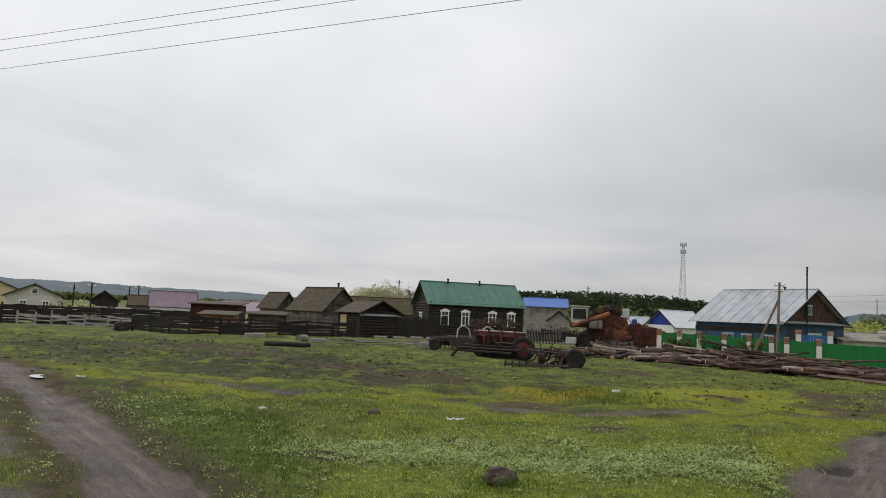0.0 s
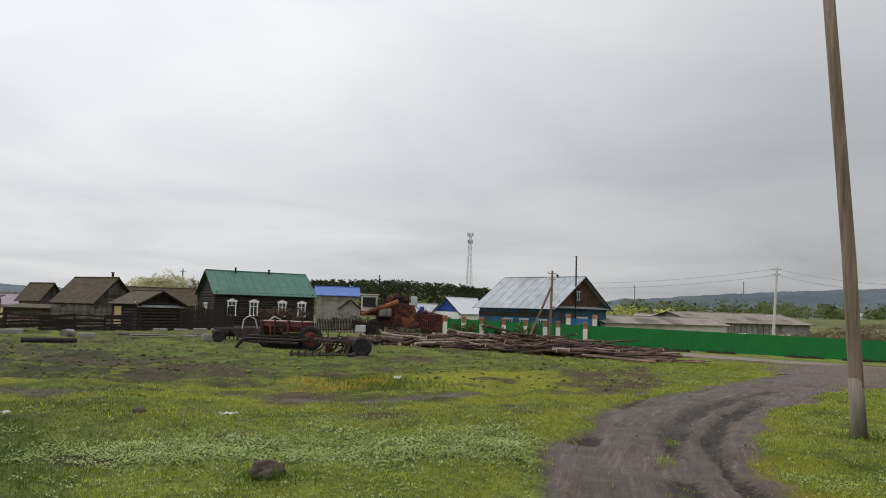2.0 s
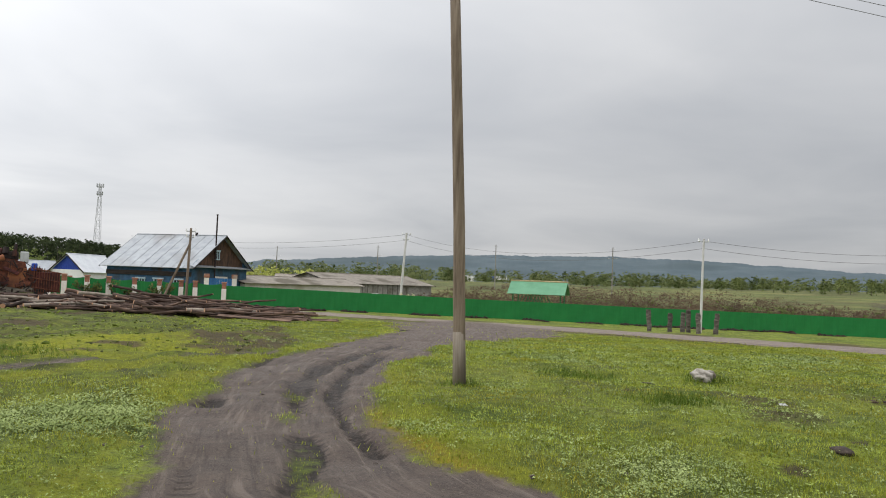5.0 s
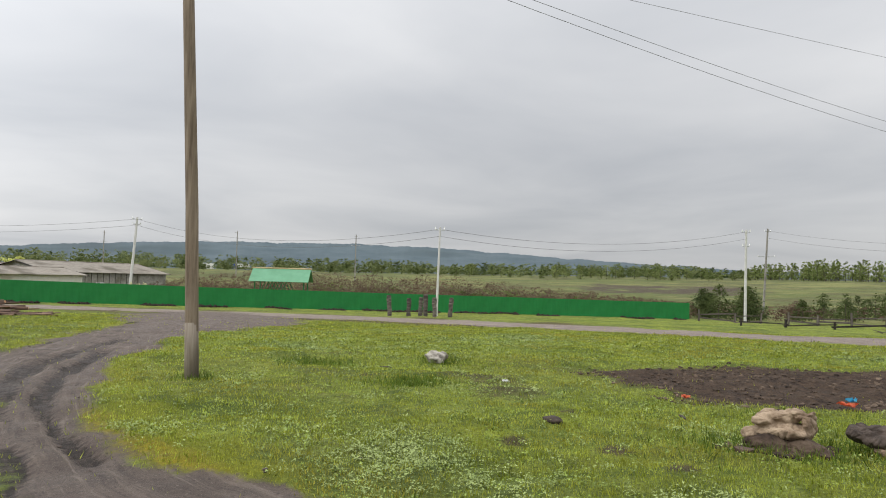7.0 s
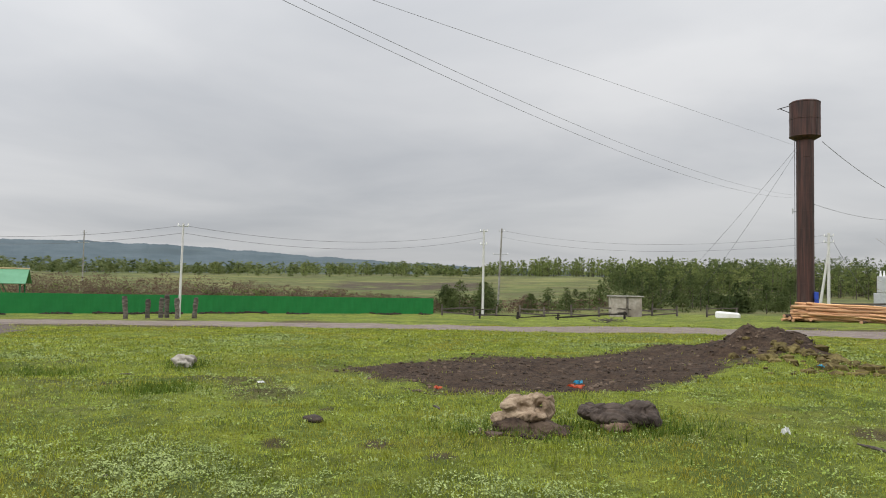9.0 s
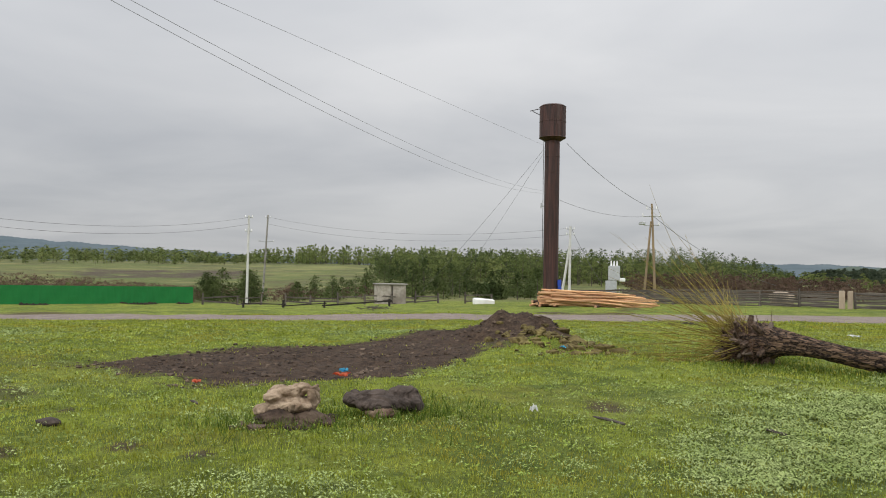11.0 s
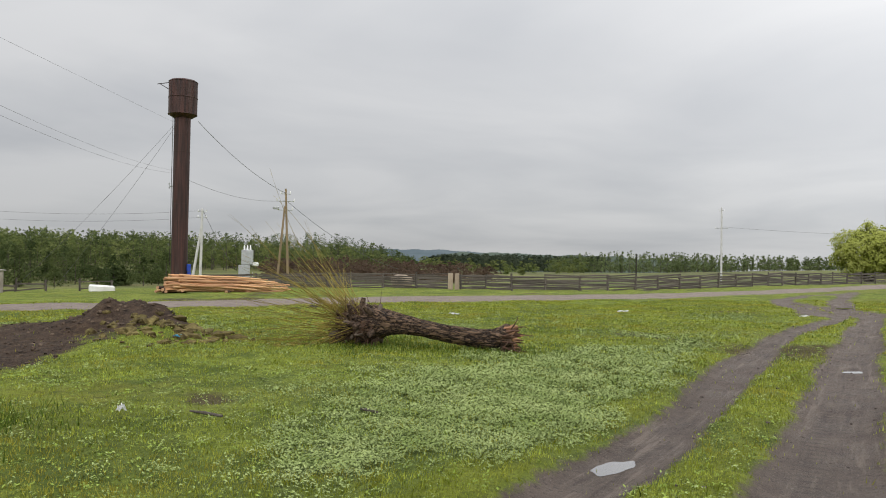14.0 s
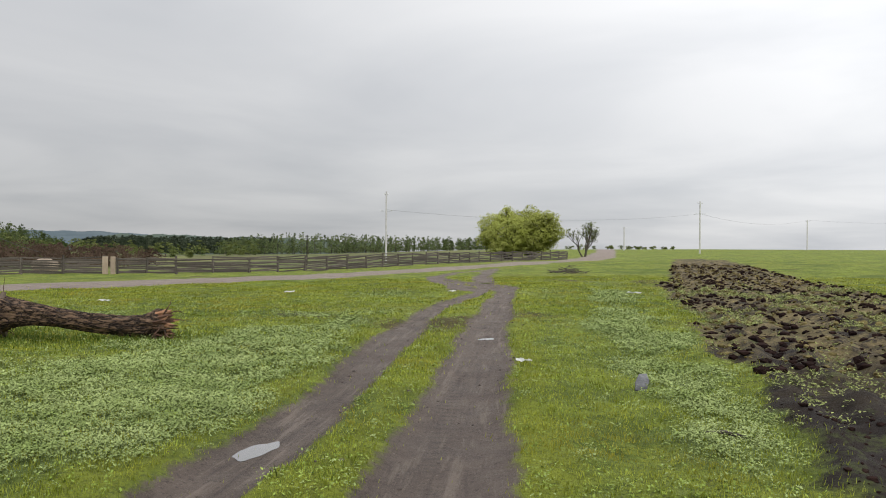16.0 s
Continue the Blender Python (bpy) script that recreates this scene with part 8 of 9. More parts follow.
lump_rock("dark_boulder", put(9.78, -0.38) - Vector((0, 0, 0.09)), -92, [((0.03, 0, 0.215), (0.38, 0.25, 0.115), -4), ((-0.34, 0.0, 0.25), (0.14, 0.19, 0.095), 10), ((0.36, 0.0, 0.20), (0.12, 0.18, 0.13), 12), ((0.24, 0.05, 0.33), (0.17, 0.14, 0.075), -10), ((-0.10, 0.03, 0.31), (0.20, 0.14, 0.055), 8), ((0.00, -0.20, 0.20), (0.17, 0.08, 0.075), 8), ((0.24, -0.19, 0.23), (0.11, 0.08, 0.085), -14), ((-0.22, -0.17, 0.21), (0.10, 0.08, 0.06), 0)], M["brown_rock"], "dark grey-brown boulder with folded sides", 9)
lump_rock("rock_foot", put(9.72, -0.40), -92, [((-0.04, -0.1, 0.03), (0.20, 0.20, 0.085), 0)], M["sand_rock"], "tan stone under the dark boulder", 11)


def clods(name, label, pts, smin, smax, material, seed):
    """Loose lumps of earth, joined."""
    rng = np.random.RandomState(seed)
    base = bmesh.new()
    bmesh.ops.create_icosphere(base, subdivisions=1, radius=1.0)
    bv = np.array([v.co[:] for v in base.verts])
    bf = np.array([[v.index for v in f.verts] for f in base.faces])
    base.free()
    V, Fc = [], []
    zz = land(np.array([p[0] for p in pts]), np.array([p[1] for p in pts]))
    for i, (p, z) in enumerate(zip(pts, zz)):
        s = smin + (smax - smin) * rng.rand() ** 2.5
        q = bv * (1 + rng.uniform(-0.35, 0.35, (len(bv), 1))) * [s * rng.uniform(0.8, 1.5), s * rng.uniform(0.8, 1.5), s * rng.uniform(0.5, 0.9)]
        V.append(q + [p[0], p[1], z + s * 0.15])
        Fc.append(bf + i * len(bv))
    me = bpy.data.meshes.new(name)
    me.from_pydata(np.vstack(V).tolist(), [], np.vstack(Fc).tolist())
    me.materials.append(material)
    tagged(new(name, me), label, "soil", kind="stuff")


M["crumb"] = mat("crumbly_soil", (0.020, 0.013, 0.009), (0.115, 0.078, 0.052), 5, c3=(0.16, 0.115, 0.08), bump=0.6, vary=0.5)
rng = np.random.RandomState(3)
cand = np.stack([rng.uniform(11, 25, 16000), rng.uniform(-8, 6, 16000)], 1)
mk = masks(cand[:, 0], cand[:, 1])[2]
clods("soil_clods", "dark crumbly clods on the dug soil", cand[(mk > 0.35) & (rng.rand(16000) < 0.55)], 0.006, 0.050, M["crumb"], 1)
cand = np.stack([rng.uniform(-4, 18, 60000), rng.uniform(-62, -3.5, 60000)], 1)
mk = masks(cand[:, 0], cand[:, 1])[3]
keep_ = cand[mk > 0.5]
M["sod"] = mat("turned_sod", (0.060, 0.042, 0.018), (0.195, 0.160, 0.062), 6, vary=0.45, bump=0.6, spec=0.1)
M["plough_earth"] = mat("black_plough_earth", (0.007, 0.004, 0.004), (0.030, 0.017, 0.014), 5, vary=0.4, bump=0.6, spec=0.05, rough=1.0)
reach = np.hypot(keep_[:, 0], keep_[:, 1])
furrow = waves(keep_[:, 0], keep_[:, 1], 0.8, 111) + 0.6 * waves(keep_[:, 0], keep_[:, 1], 2.4, 112)
clods("plough_crumbs", "fine black crumbs of the ploughed strip", keep_[reach < 9][:2200], 0.006, 0.032, M["plough_earth"], 2)
clods("plough_clods", "black clods turned up by the plough", keep_[(reach > 8) & (furrow > -0.1)][:3800], 0.02, 0.095, M["plough_earth"], 4)
clods("plough_sods", "brown grassy sods turned up by the plough", keep_[(reach > 11) & (furrow < 0.2)][-3400:], 0.018, 0.085, M["sod"], 6)
ang, rr_ = rng.uniform(0, 6.28, 240), rng.uniform(0.1, 0.62, 240)
clods("boulder_earth", "earth and roots under the tan boulder", np.stack([9.18 + rr_ * np.cos(ang), 0.74 + rr_ * np.sin(ang)], 1), 0.02, 0.08, M["soil"], 3)
clods("sod_clods", "grassy lumps of turned sod beside the soil heap", np.stack([rng.normal(18.0, 0.8, 160), rng.normal(-5.0, 0.7, 160)], 1), 0.05, 0.17, M["sod"], 5)
fa, fd = [25.3, 31, 38, 46, 54, 62, 70, 79.75], [66.5, 68, 70, 72, 73, 75, 79, 84.5]
ba = rng.uniform(30, 79.5, 3600)
bd = np.interp(ba, fa, fd) - 0.35 + rng.normal(0, 0.18, 3600)
ok = waves(ba, ba * 0.3, 1.1, 77) > -0.25
clods("fence_bank", "dark dug earth along the foot of the steel fence", np.stack([bd * np.sin(np.radians(ba)), bd * np.cos(np.radians(ba))], 1)[ok], 0.05, 0.24, mat("dark_bank_earth", (0.013, 0.009, 0.007), (0.040, 0.029, 0.021), 5, vary=0.3), 8)
cand = []
for pts, w in ((LANE, 1.5), (RUT_L, 0.55), (RUT_R, 0.55)):
    for (x0, y0), (x1, y1) in zip(pts, pts[1:]):
        n = int(math.hypot(x1 - x0, y1 - y0) * 14)
        t = rng.rand(n)
        cand.append(np.stack([x0 + (x1 - x0) * t + rng.normal(0, w, n), y0 + (y1 - y0) * t + rng.normal(0, w, n)], 1))
cand = np.vstack(cand)
clods("track_clods", "small clods and stones in the wheel tracks", cand[::2][:1400], 0.004, 0.026, mat("track_crumbs", (0.06, 0.045, 0.037), (0.12, 0.095, 0.08), 9, vary=0.4), 4)


def bark_material():
    m = mat("deeply_furrowed_bark", (0.058, 0.034, 0.021), (0.20, 0.130, 0.080), 12, stretch=(0.5, 1.5, 1.5), bump=0)
    n, l = m.node_tree.nodes, m.node_tree.links
    b = n["Principled BSDF"]
    co, mp = n.new("ShaderNodeTexCoord"), n.new("ShaderNodeMapping")
    mp.inputs["Scale"].default_value = (0.30, 1.0, 1.0)
    l.new(co.outputs["Object"], mp.inputs[0])
    t = n.new("ShaderNodeTexNoise")
    t.inputs["Scale"].default_value, t.inputs["Detail"].default_value, t.inputs["Roughness"].default_value = 15, 3, 0.6
    l.new(mp.outputs[0], t.inputs["Vector"])
    sb, ab = n.new("ShaderNodeMath"), n.new("ShaderNodeMath")
    sb.operation, ab.operation = "SUBTRACT", "ABSOLUTE"
    sb.inputs[1].default_value = 0.5
    l.new(t.outputs[0], sb.inputs[0])
    l.new(sb.outputs[0], ab.inputs[0])
    r = n.new("ShaderNodeValToRGB")
    r.color_ramp.elements[0].position, r.color_ramp.elements[1].position = 0.015, 0.085
    l.new(ab.outputs[0], r.inputs[0])
    mx = n.new("ShaderNodeMixRGB")
    mx.inputs[1].default_value = (0.014, 0.009, 0.007, 1)
    l.new(b.inputs["Base Color"].links[0].from_socket, mx.inputs[2])
    l.new(r.outputs[0], mx.inputs[0])
    l.new(mx.outputs[0], b.inputs["Base Color"])
    bp = n.new("ShaderNodeBump")
    bp.inputs["Strength"].default_value, bp.inputs["Distance"].default_value = 1.0, 0.03
    l.new(r.outputs[0], bp.inputs["Height"])
    l.new(bp.outputs[0], b.inputs["Normal"])
    return m


def fallen_willow():
    """A felled pollard: shaggy burr with sprouting withes at one end, torn butt at the other."""
    root, butt = put(15.3, -7.9), put(12.27, -9.93)
    th = thing("fallen_willow", Matrix(), "fallen pollard willow trunk with sprouting withes and torn butt", "tree trunk")
    d = butt - root
    L = d.length
    u = d.normalized()
    w = Vector((-u.y, u.x, 0))
    up = Vector((0, 0, 1))
    fp, fr = [], []
    keys = (-0.04, 0.04, 0.12, 0.20, 0.28, 0.36, 0.48, 0.60, 0.72, 0.82, 0.90, 0.98, 1.02)
    zs = (0.44, 0.45, 0.47, 0.50, 0.50, 0.47, 0.41, 0.345, 0.28, 0.24, 0.22, 0.21, 0.21)
    rs = (0.24, 0.36, 0.39, 0.34, 0.25, 0.205, 0.182, 0.172, 0.172, 0.18, 0.21, 0.28, 0.27)
    for i in range(111):
        t = -0.04 + 1.06 * i / 110
        fp.append(root + u * (L * t) + up * float(np.interp(t, keys, zs)) + w * 0.06 * math.sin(t * 7))
        fr.append(float(np.interp(t, keys, rs)))
    bm = B()
    tube(bm, fp, fr, 84)
    for v in bm.verts:
        rel = v.co - root
        s = rel.dot(u)
        k = min(110, max(0, round((s / L + 0.04) / 1.06 * 110)))
        out = (v.co - fp[k]).normalized()
        ang = math.atan2(out.dot(w), out.z)
        burr = max(0.0, 1 - abs(s - 0.35) / 0.55)
        butt_ = smooth(s / L, 0.86, 1.0)
        # interlacing ridges of the bark
        rid = -max(0.0, 1 - abs(noise.noise(Vector((s * 2.2, math.cos(ang) * 3.0, math.sin(ang) * 3.0)))) / 0.13)
        fine_ = -max(0.0, 1 - abs(noise.noise(Vector((s * 5.0, math.cos(ang) * 6.0, math.sin(ang) * 6.0 + 4)))) / 0.16)
        v.co += out * (0.030 * rid + 0.018 * fine_ + 0.03 * noise.noise(Vector((s * 1.3, ang * 1.5, 2))) + 0.16 * burr * noise.noise(v.co * 4.2) + 0.07 * burr * noise.noise(v.co * 11) + 0.20 * butt_ * noise.noise(v.co * 5))
    lm = Matrix.Translation(root) @ u.to_track_quat("X", "Z").to_matrix().to_4x4()
    bm.transform(lm.inverted())
    ob = part("trunk", bm, bark_material(), th)
    ob.matrix_basis = lm
    for q in ob.data.polygons:
        q.use_smooth = True
    rng = random.Random(8)
    mid = root + up * 0.46

    def on_burr(t0, t1, r0, r1):
        a, t = rng.uniform(0, 6.283), rng.uniform(t0, t1)
        rad = w * math.cos(a) + up * math.sin(a)
        return mid + u * (L * t) + rad * rng.uniform(r0, r1), rad
    # knobs of old cuts
    for k in range(70):
        c, rad = on_burr(-0.05, 0.22, 0.24, 0.40)
        o = (rad * rng.uniform(0.4, 1.2) - u * rng.uniform(-0.2, 1.2) + Vector((0, 0, rng.uniform(-0.3, 0.3)))).normalized()
        bm = B()
        r0 = rng.uniform(0.025, 0.075)
        tube(bm, [c - o * 0.05, c + o * rng.uniform(0.03, 0.10), c + o * rng.uniform(0.11, 0.22)], [r0, r0 * 0.9, r0 * rng.uniform(0.3, 0.7)], 6)
        part("cut_stub", bm, M["grey_bark"] if k % 4 == 0 else M["bark"], th)
    # withes: a wide fan away from the trunk, some upright
    bmw = B()
    for k in range(250):
        c, rad = on_burr(-0.05, 0.13, 0.16, 0.38)
        tall = rng.random() < 0.10
        if tall:
            o = up * rng.uniform(0.7, 1.3) + w * rng.uniform(-0.5, 0.5) - u * rng.uniform(-0.15, 1.1)
            ln = rng.uniform(0.6, 1.9)
        else:
            o = -u * rng.uniform(0.6, 1.3) + w * rad.dot(w) * rng.uniform(0.3, 1.5) + up * (0.60 * rad.z + rng.uniform(-0.45, 0.45))
            ln = rng.uniform(1.0, 4.3) * (0.75 + 0.25 * rng.random())
        v = o.normalized()
        n = 8
        bend = Vector((rng.uniform(-1, 1), rng.uniform(-1, 1), rng.uniform(-0.6, 0.9))) * 0.06
        q = [c]
        for i in range(n):
            v = (v + bend + up * (0.03 - 0.12 * (i / n) ** 1.5 * (ln > 1.2))).normalized()
            nxt = q[-1] + v * (ln / n)
            nxt.z = max(nxt.z, root.z + 0.03 + 0.02 * rng.random())
            q.append(nxt)
        r0 = rng.uniform(0.006, 0.0105)
        tube(bmw, q, [r0 * (1 - 0.78 * i / n) for i in range(n + 1)], 3, caps=False)
    part("withe_growth", bmw, M["twig"], th, "long yellow-green sprouting withes", kind="stuff")
    # fine dead twigs in the burr
    bm = B()
    for k in range(420):
        c, rad = on_burr(-0.05, 0.22, 0.26, 0.40)
        o = (rad * rng.uniform(0.1, 1.0) - u * rng.uniform(-0.6, 1.0) + up * rng.uniform(-0.8, 0.5)) * rng.uniform(0.12, 0.42)
        b2 = Vector((rng.uniform(-1, 1), rng.uniform(-1, 1), rng.uniform(-1, 0.4))) * 0.06
        r0 = rng.uniform(0.004, 0.010)
        tube(bm, [c, c + o * 0.5 + b2, c + o], [r0, r0 * 0.8, r0 * 0.4], 3, caps=False)
    part("dead_growth", bm, M["red_twig"], th, "short broken reddish-brown twigs", kind="stuff")
    # torn butt: long and short splinters in a fan
    for k in range(60):
        a, rr2 = rng.uniform(0, 6.283), rng.uniform(0.02, 0.24)
        rad = w * math.cos(a) + up * math.sin(a)
        c = butt + up * 0.22 + rad * rr2 + u * 0.02
        c.z = max(c.z, butt.z + 0.02)
        o = (u * rng.uniform(0.4, 1.0) + rad * rng.uniform(0.0, 1.2)).normalized() * rng.uniform(0.05, 0.25)
        r0 = rng.uniform(0.016, 0.042)
        bm = B()
        e = c + o
        e.z = max(e.z, butt.z + 0.02)
        tube(bm, [c - u * 0.12, c.lerp(e, 0.5) + rad * 0.02, e], [r0, r0 * 0.9, 0.006], 5)
        part("splinter", bm, (M["raw_wood"], M["red_twig"], M["raw_wood"], M["red_twig"], M["red_twig"])[k % 5], th)
    for k in range(7):
        a = 0.6 + 0.75 * k
        rad = w * math.cos(a) + up * math.sin(a)
        c = butt + up * 0.24 + rad * 0.12
        q = [c]
        v = (u + rad * 1.1).normalized()
        for i in range(5):
            v = (v + Vector((rng.uniform(-1, 1), rng.uniform(-1, 1), rng.uniform(-1, 0.8))) * 0.4).normalized()
            q.append(q[-1] + v * 0.09)
            q[-1].z = max(q[-1].z, butt.z + 0.02)
        bm = B()
        tube(bm, q, [0.022, 0.018, 0.014, 0.011, 0.008, 0.004], 5)
        part("broken_root", bm, M["red_twig"], th)


M["grey_bark"] = mat("silvery_dead_wood", (0.10, 0.072, 0.052), (0.20, 0.155, 0.12), 8, vary=0.4)
M["red_twig"] = mat("reddish_dead_twig", (0.060, 0.031, 0.020), (0.135, 0.072, 0.045), 5, vary=0.5)
fallen_willow()


# ---- puddles, litter, oddments ----
M["water"] = mat("still_water", (0.085, 0.078, 0.070), (0.11, 0.10, 0.09), 2, rough=0.03, bump=0, spec=1.0)
M["water"].node_tree.nodes["Principled BSDF"].inputs["Coat Weight"].default_value = 1.0
M["water"].node_tree.nodes["Principled BSDF"].inputs["IOR"].default_value = 1.6


def puddle(x, y, sx, sy, yaw, seed):
    bm = B()
    n = 40
    vs = []
    for k in range(n):
        a = 2 * math.pi * k / n
        r = 1 + 0.28 * noise.noise((math.cos(a) * 1.5 + seed, math.sin(a) * 1.5, 0)) + 0.05 * noise.noise((math.cos(a) * 5 + seed, math.sin(a) * 5, 0))
        vs.append(bm.verts.new((math.cos(a) * sx * r, math.sin(a) * sy * r, 0)))
    bm.faces.new(vs)
    xs = np.array([x + sx * math.cos(a) * 0.75 for a in np.arange(0, 6.3, 0.5)])
    ys = np.array([y + sy * math.sin(a) * 0.75 for a in np.arange(0, 6.3, 0.5)])
    z = float(np.mean(land(xs, ys))) + 0.004
    lone("puddle", bm, M["water"], pose(x, y, z, 0, 0, yaw), "shallow puddle in the wheel rut", "puddle")


puddle(5.36, -5.26, 0.13, 0.30, 10, 1)
puddle(7.28, -13.3, 0.11, 0.26, -20, 4)
puddle(-8.4, 16.2, 0.22, 0.4, 30, 6)
puddle(17.5, -33.5, 0.35, 0.6, -30, 8)


def scrap(name, x, y, size, material, label, yaw=0, seed=0):
    """A crumpled sheet of litter."""
    rng = random.Random(seed)
    bm = B()
    n = 5
    g = [[bm.verts.new(((i / n - 0.5) * size[0] * rng.uniform(0.85, 1.1), (j / n - 0.5) * size[1] * rng.uniform(0.85, 1.1), size[2] * (0.2 + 0.8 * rng.random()))) for j in range(n + 1)] for i in range(n + 1)]
    for i in range(n):
        for j in range(n):
            bm.faces.new((g[i][j], g[i + 1][j], g[i + 1][j + 1], g[i][j + 1]))
    bmesh.ops.solidify(bm, geom=bm.faces[:], thickness=0.004)
    p = put(x, y)
    return lone(name, bm, material, pose(p.x, p.y, p.z + 0.035, 0, 0, yaw), label, "litter", "litter in the grass")


scrap("paper_scrap", 0.3, 11.35, (0.26, 0.12, 0.05), M["litter_white"], "white scrap of plastic in the grass", 5, 1)
scrap("paper_scrap", -2.75, 12.2, (0.13, 0.1, 0.05), M["litter_white"], "small white scrap in the grass", 40, 2)
scrap("paper_scrap", 5.1, -10.1, (0.22, 0.16, 0.06), M["litter_white"], "white torn scrap beside the rut", 20, 3)
scrap("blue_scrap", 13.75, 0.05, (0.2, 0.16, 0.1), M["litter_blue"], "light blue plastic bag on the soil", 0, 4)
scrap("orange_scrap", 12.75, 0.1, (0.24, 0.16, 0.09), M["litter_orange"], "orange plastic scrap on the soil", 60, 5)
scrap("orange_scrap", 12.7, 2.3, (0.16, 0.14, 0.07), M["litter_orange"], "small orange plastic scrap on the soil", 10, 6)
scrap("blue_scrap", 17.2, -4.9, (0.16, 0.12, 0.08), M["litter_blue"], "light blue scrap beside the soil heap", 30, 7)
scrap("white_scrap", 9.3, -2.1, (0.1, 0.08, 0.11), M["litter_white"], "small white cup in the grass", 0, 8)
scrap("white_scrap", 4.2, 17.9, (0.18, 0.12, 0.12), M["litter_white"], "white plastic pot in the grass", 0, 9)
scrap("white_scrap", 20.5, -22.5, (0.4, 0.25, 0.1), M["litter_white"], "white plastic bag in the meadow", 30, 10)
scrap("white_scrap", 22.5, -16.0, (0.4, 0.25, 0.08), M["litter_white"], "flat white scrap in the meadow", 0, 11)
scrap("white_scrap", 8.2, -26.0, (0.5, 0.2, 0.08), M["litter_white"], "long white scrap in the meadow", 0, 12)
scrap("white_scrap", 14.5, -24.5, (0.25, 0.2, 0.08), M["litter_white"], "white scrap near the junction", 0, 13)
scrap("white_scrap", -7.4, 15.9, (0.2, 0.12, 0.05), M["litter_white"], "white scrap beside the track", 0, 14)
scrap("white_scrap", 12.2, 5.1, (0.12, 0.1, 0.05), M["litter_white"], "small pale scrap in the grass", 0, 15)
bm = B()
slab(bm, [(-0.07, -0.14, 0.02), (0.05, -0.155, 0.025), (0.075, 0.035, 0.05), (0.035, 0.145, 0.06), (-0.05, 0.125, 0.05), (-0.08, 0.0, 0.03)], 0.025)
bmesh.ops.bevel(bm, geom=bm.edges[:], offset=0.006, segments=1, affect="EDGES")
lone("grey_slab", bm, mat("grey_slate", (0.085, 0.085, 0.09), (0.17, 0.17, 0.175), 8, c3=(0.04, 0.04, 0.04), bump=0.5), Matrix.Translation(put(3.22, -9.2) + Vector((0, 0, 0.05))) @ pose(0, 0, 0, 30, 8, 196), "flat broken piece of grey slate in the grass", "rock")
boulder("grey_stone", put(9.4, 3.25), (0.17, 0.09, 0.055), M["brown_rock"], 14, "flat grey weathered stone in the grass", 60, lumps=0.6, sub=3)
boulder("mossy_clod", put(-0.95, 11.9), (0.10, 0.07, 0.07), M["rock"], 15, "dark clod in the meadow", 0, lumps=0.8, sub=3)
for i, (x, y, L, yaw) in enumerate(((9.0, -2.9, 0.5, 25), (13.4, 8.2, 0.45, 70), (8.1, -4.4, 0.3, 10), (4.55, -3.8, 0.4, 60), (2.0, -7.4, 0.35, 0), (10.9, 2.0, 0.3, 30), (21, 25, 1.6, 30))):
    bm = B()
    r = random.Random(i)
    tube(bm, [(-L / 2, 0, 0.015), (0, r.uniform(-0.05, 0.05), 0.03), (L / 2, 0, 0.015)], [0.014, 0.018, 0.01], 6)
    p = put(x, y)
    lone("stick", bm, M["trunk"], pose(p.x, p.y, p.z + 0.01, 0, 0, yaw), "dark dead stick lying on the ground", "stick", "sticks")


def twig_heap(x, y, r, n, h, seed, label):
    rng = random.Random(seed)
    p = put(x, y)
    bm = B()
    for k in range(n):
        a, b = rng.uniform(0, 6.28), rng.random() * r
        c = Vector((math.cos(a) * b, math.sin(a) * b, 0.02 + h * rng.random() * (1 - b / r)))
        o = Vector((rng.uniform(-1, 1), rng.uniform(-1, 1), rng.uniform(-0.1, 0.25))) * r * 0.5
        rod(bm, c, c + o, 0.012 + 0.02 * rng.random() * r, 0.006, seg=4)
    lone("twig_heap", bm, M["trunk"], Matrix.Translation(p), label, "twig heap", kind="stuff")


twig_heap(17.5, -44, 1.1, 110, 0.45, 1, "brown heap of brushwood on the verge")
twig_heap(52, -2.5, 1.2, 50, 0.3, 2, "small heap of broken boards on the verge")
twig_heap(4.62, -3.85, 0.16, 16, 0.03, 3, "little bundle of dead twigs in the rut")
twig_heap(30, -14, 0.6, 30, 0.2, 4, "few dead twigs")


# ---- grass and weeds ----
M["blade"] = leaf_mat("fresh_grass_blades", (0.175, 0.215, 0.020), (0.470, 0.515, 0.085), 0.45, 1.8, (0.37, 0.345, 0.055))
M["tuft"] = leaf_mat("dark_lush_grass", (0.075, 0.125, 0.018), (0.150, 0.215, 0.036), 0.4, 2)
M["weed"] = mat("silvery_green_weed_leaves", (0.192, 0.252, 0.068), (0.325, 0.385, 0.145), 1.4, rough=0.9, bump=0, vary=0.35)
M["moss"] = leaf_mat("yellow_green_moss", (0.135, 0.135, 0.016), (0.24, 0.205, 0.028), 0.5, 4)


def soft_up(me, lean, rng, k):
    """Thin leaves take the light of the turf that they stand in: normals mostly upward."""
    v = 0.35 * lean + rng.normal(0, 0.25, lean.shape) + [0, 0, 1.0]
    v /= np.linalg.norm(v, axis=1)[:, None]
    me.polygons.foreach_set("use_smooth", np.ones(len(me.polygons), bool))
    me.normals_split_custom_set_from_vertices(np.repeat(v, k, axis=0).tolist())


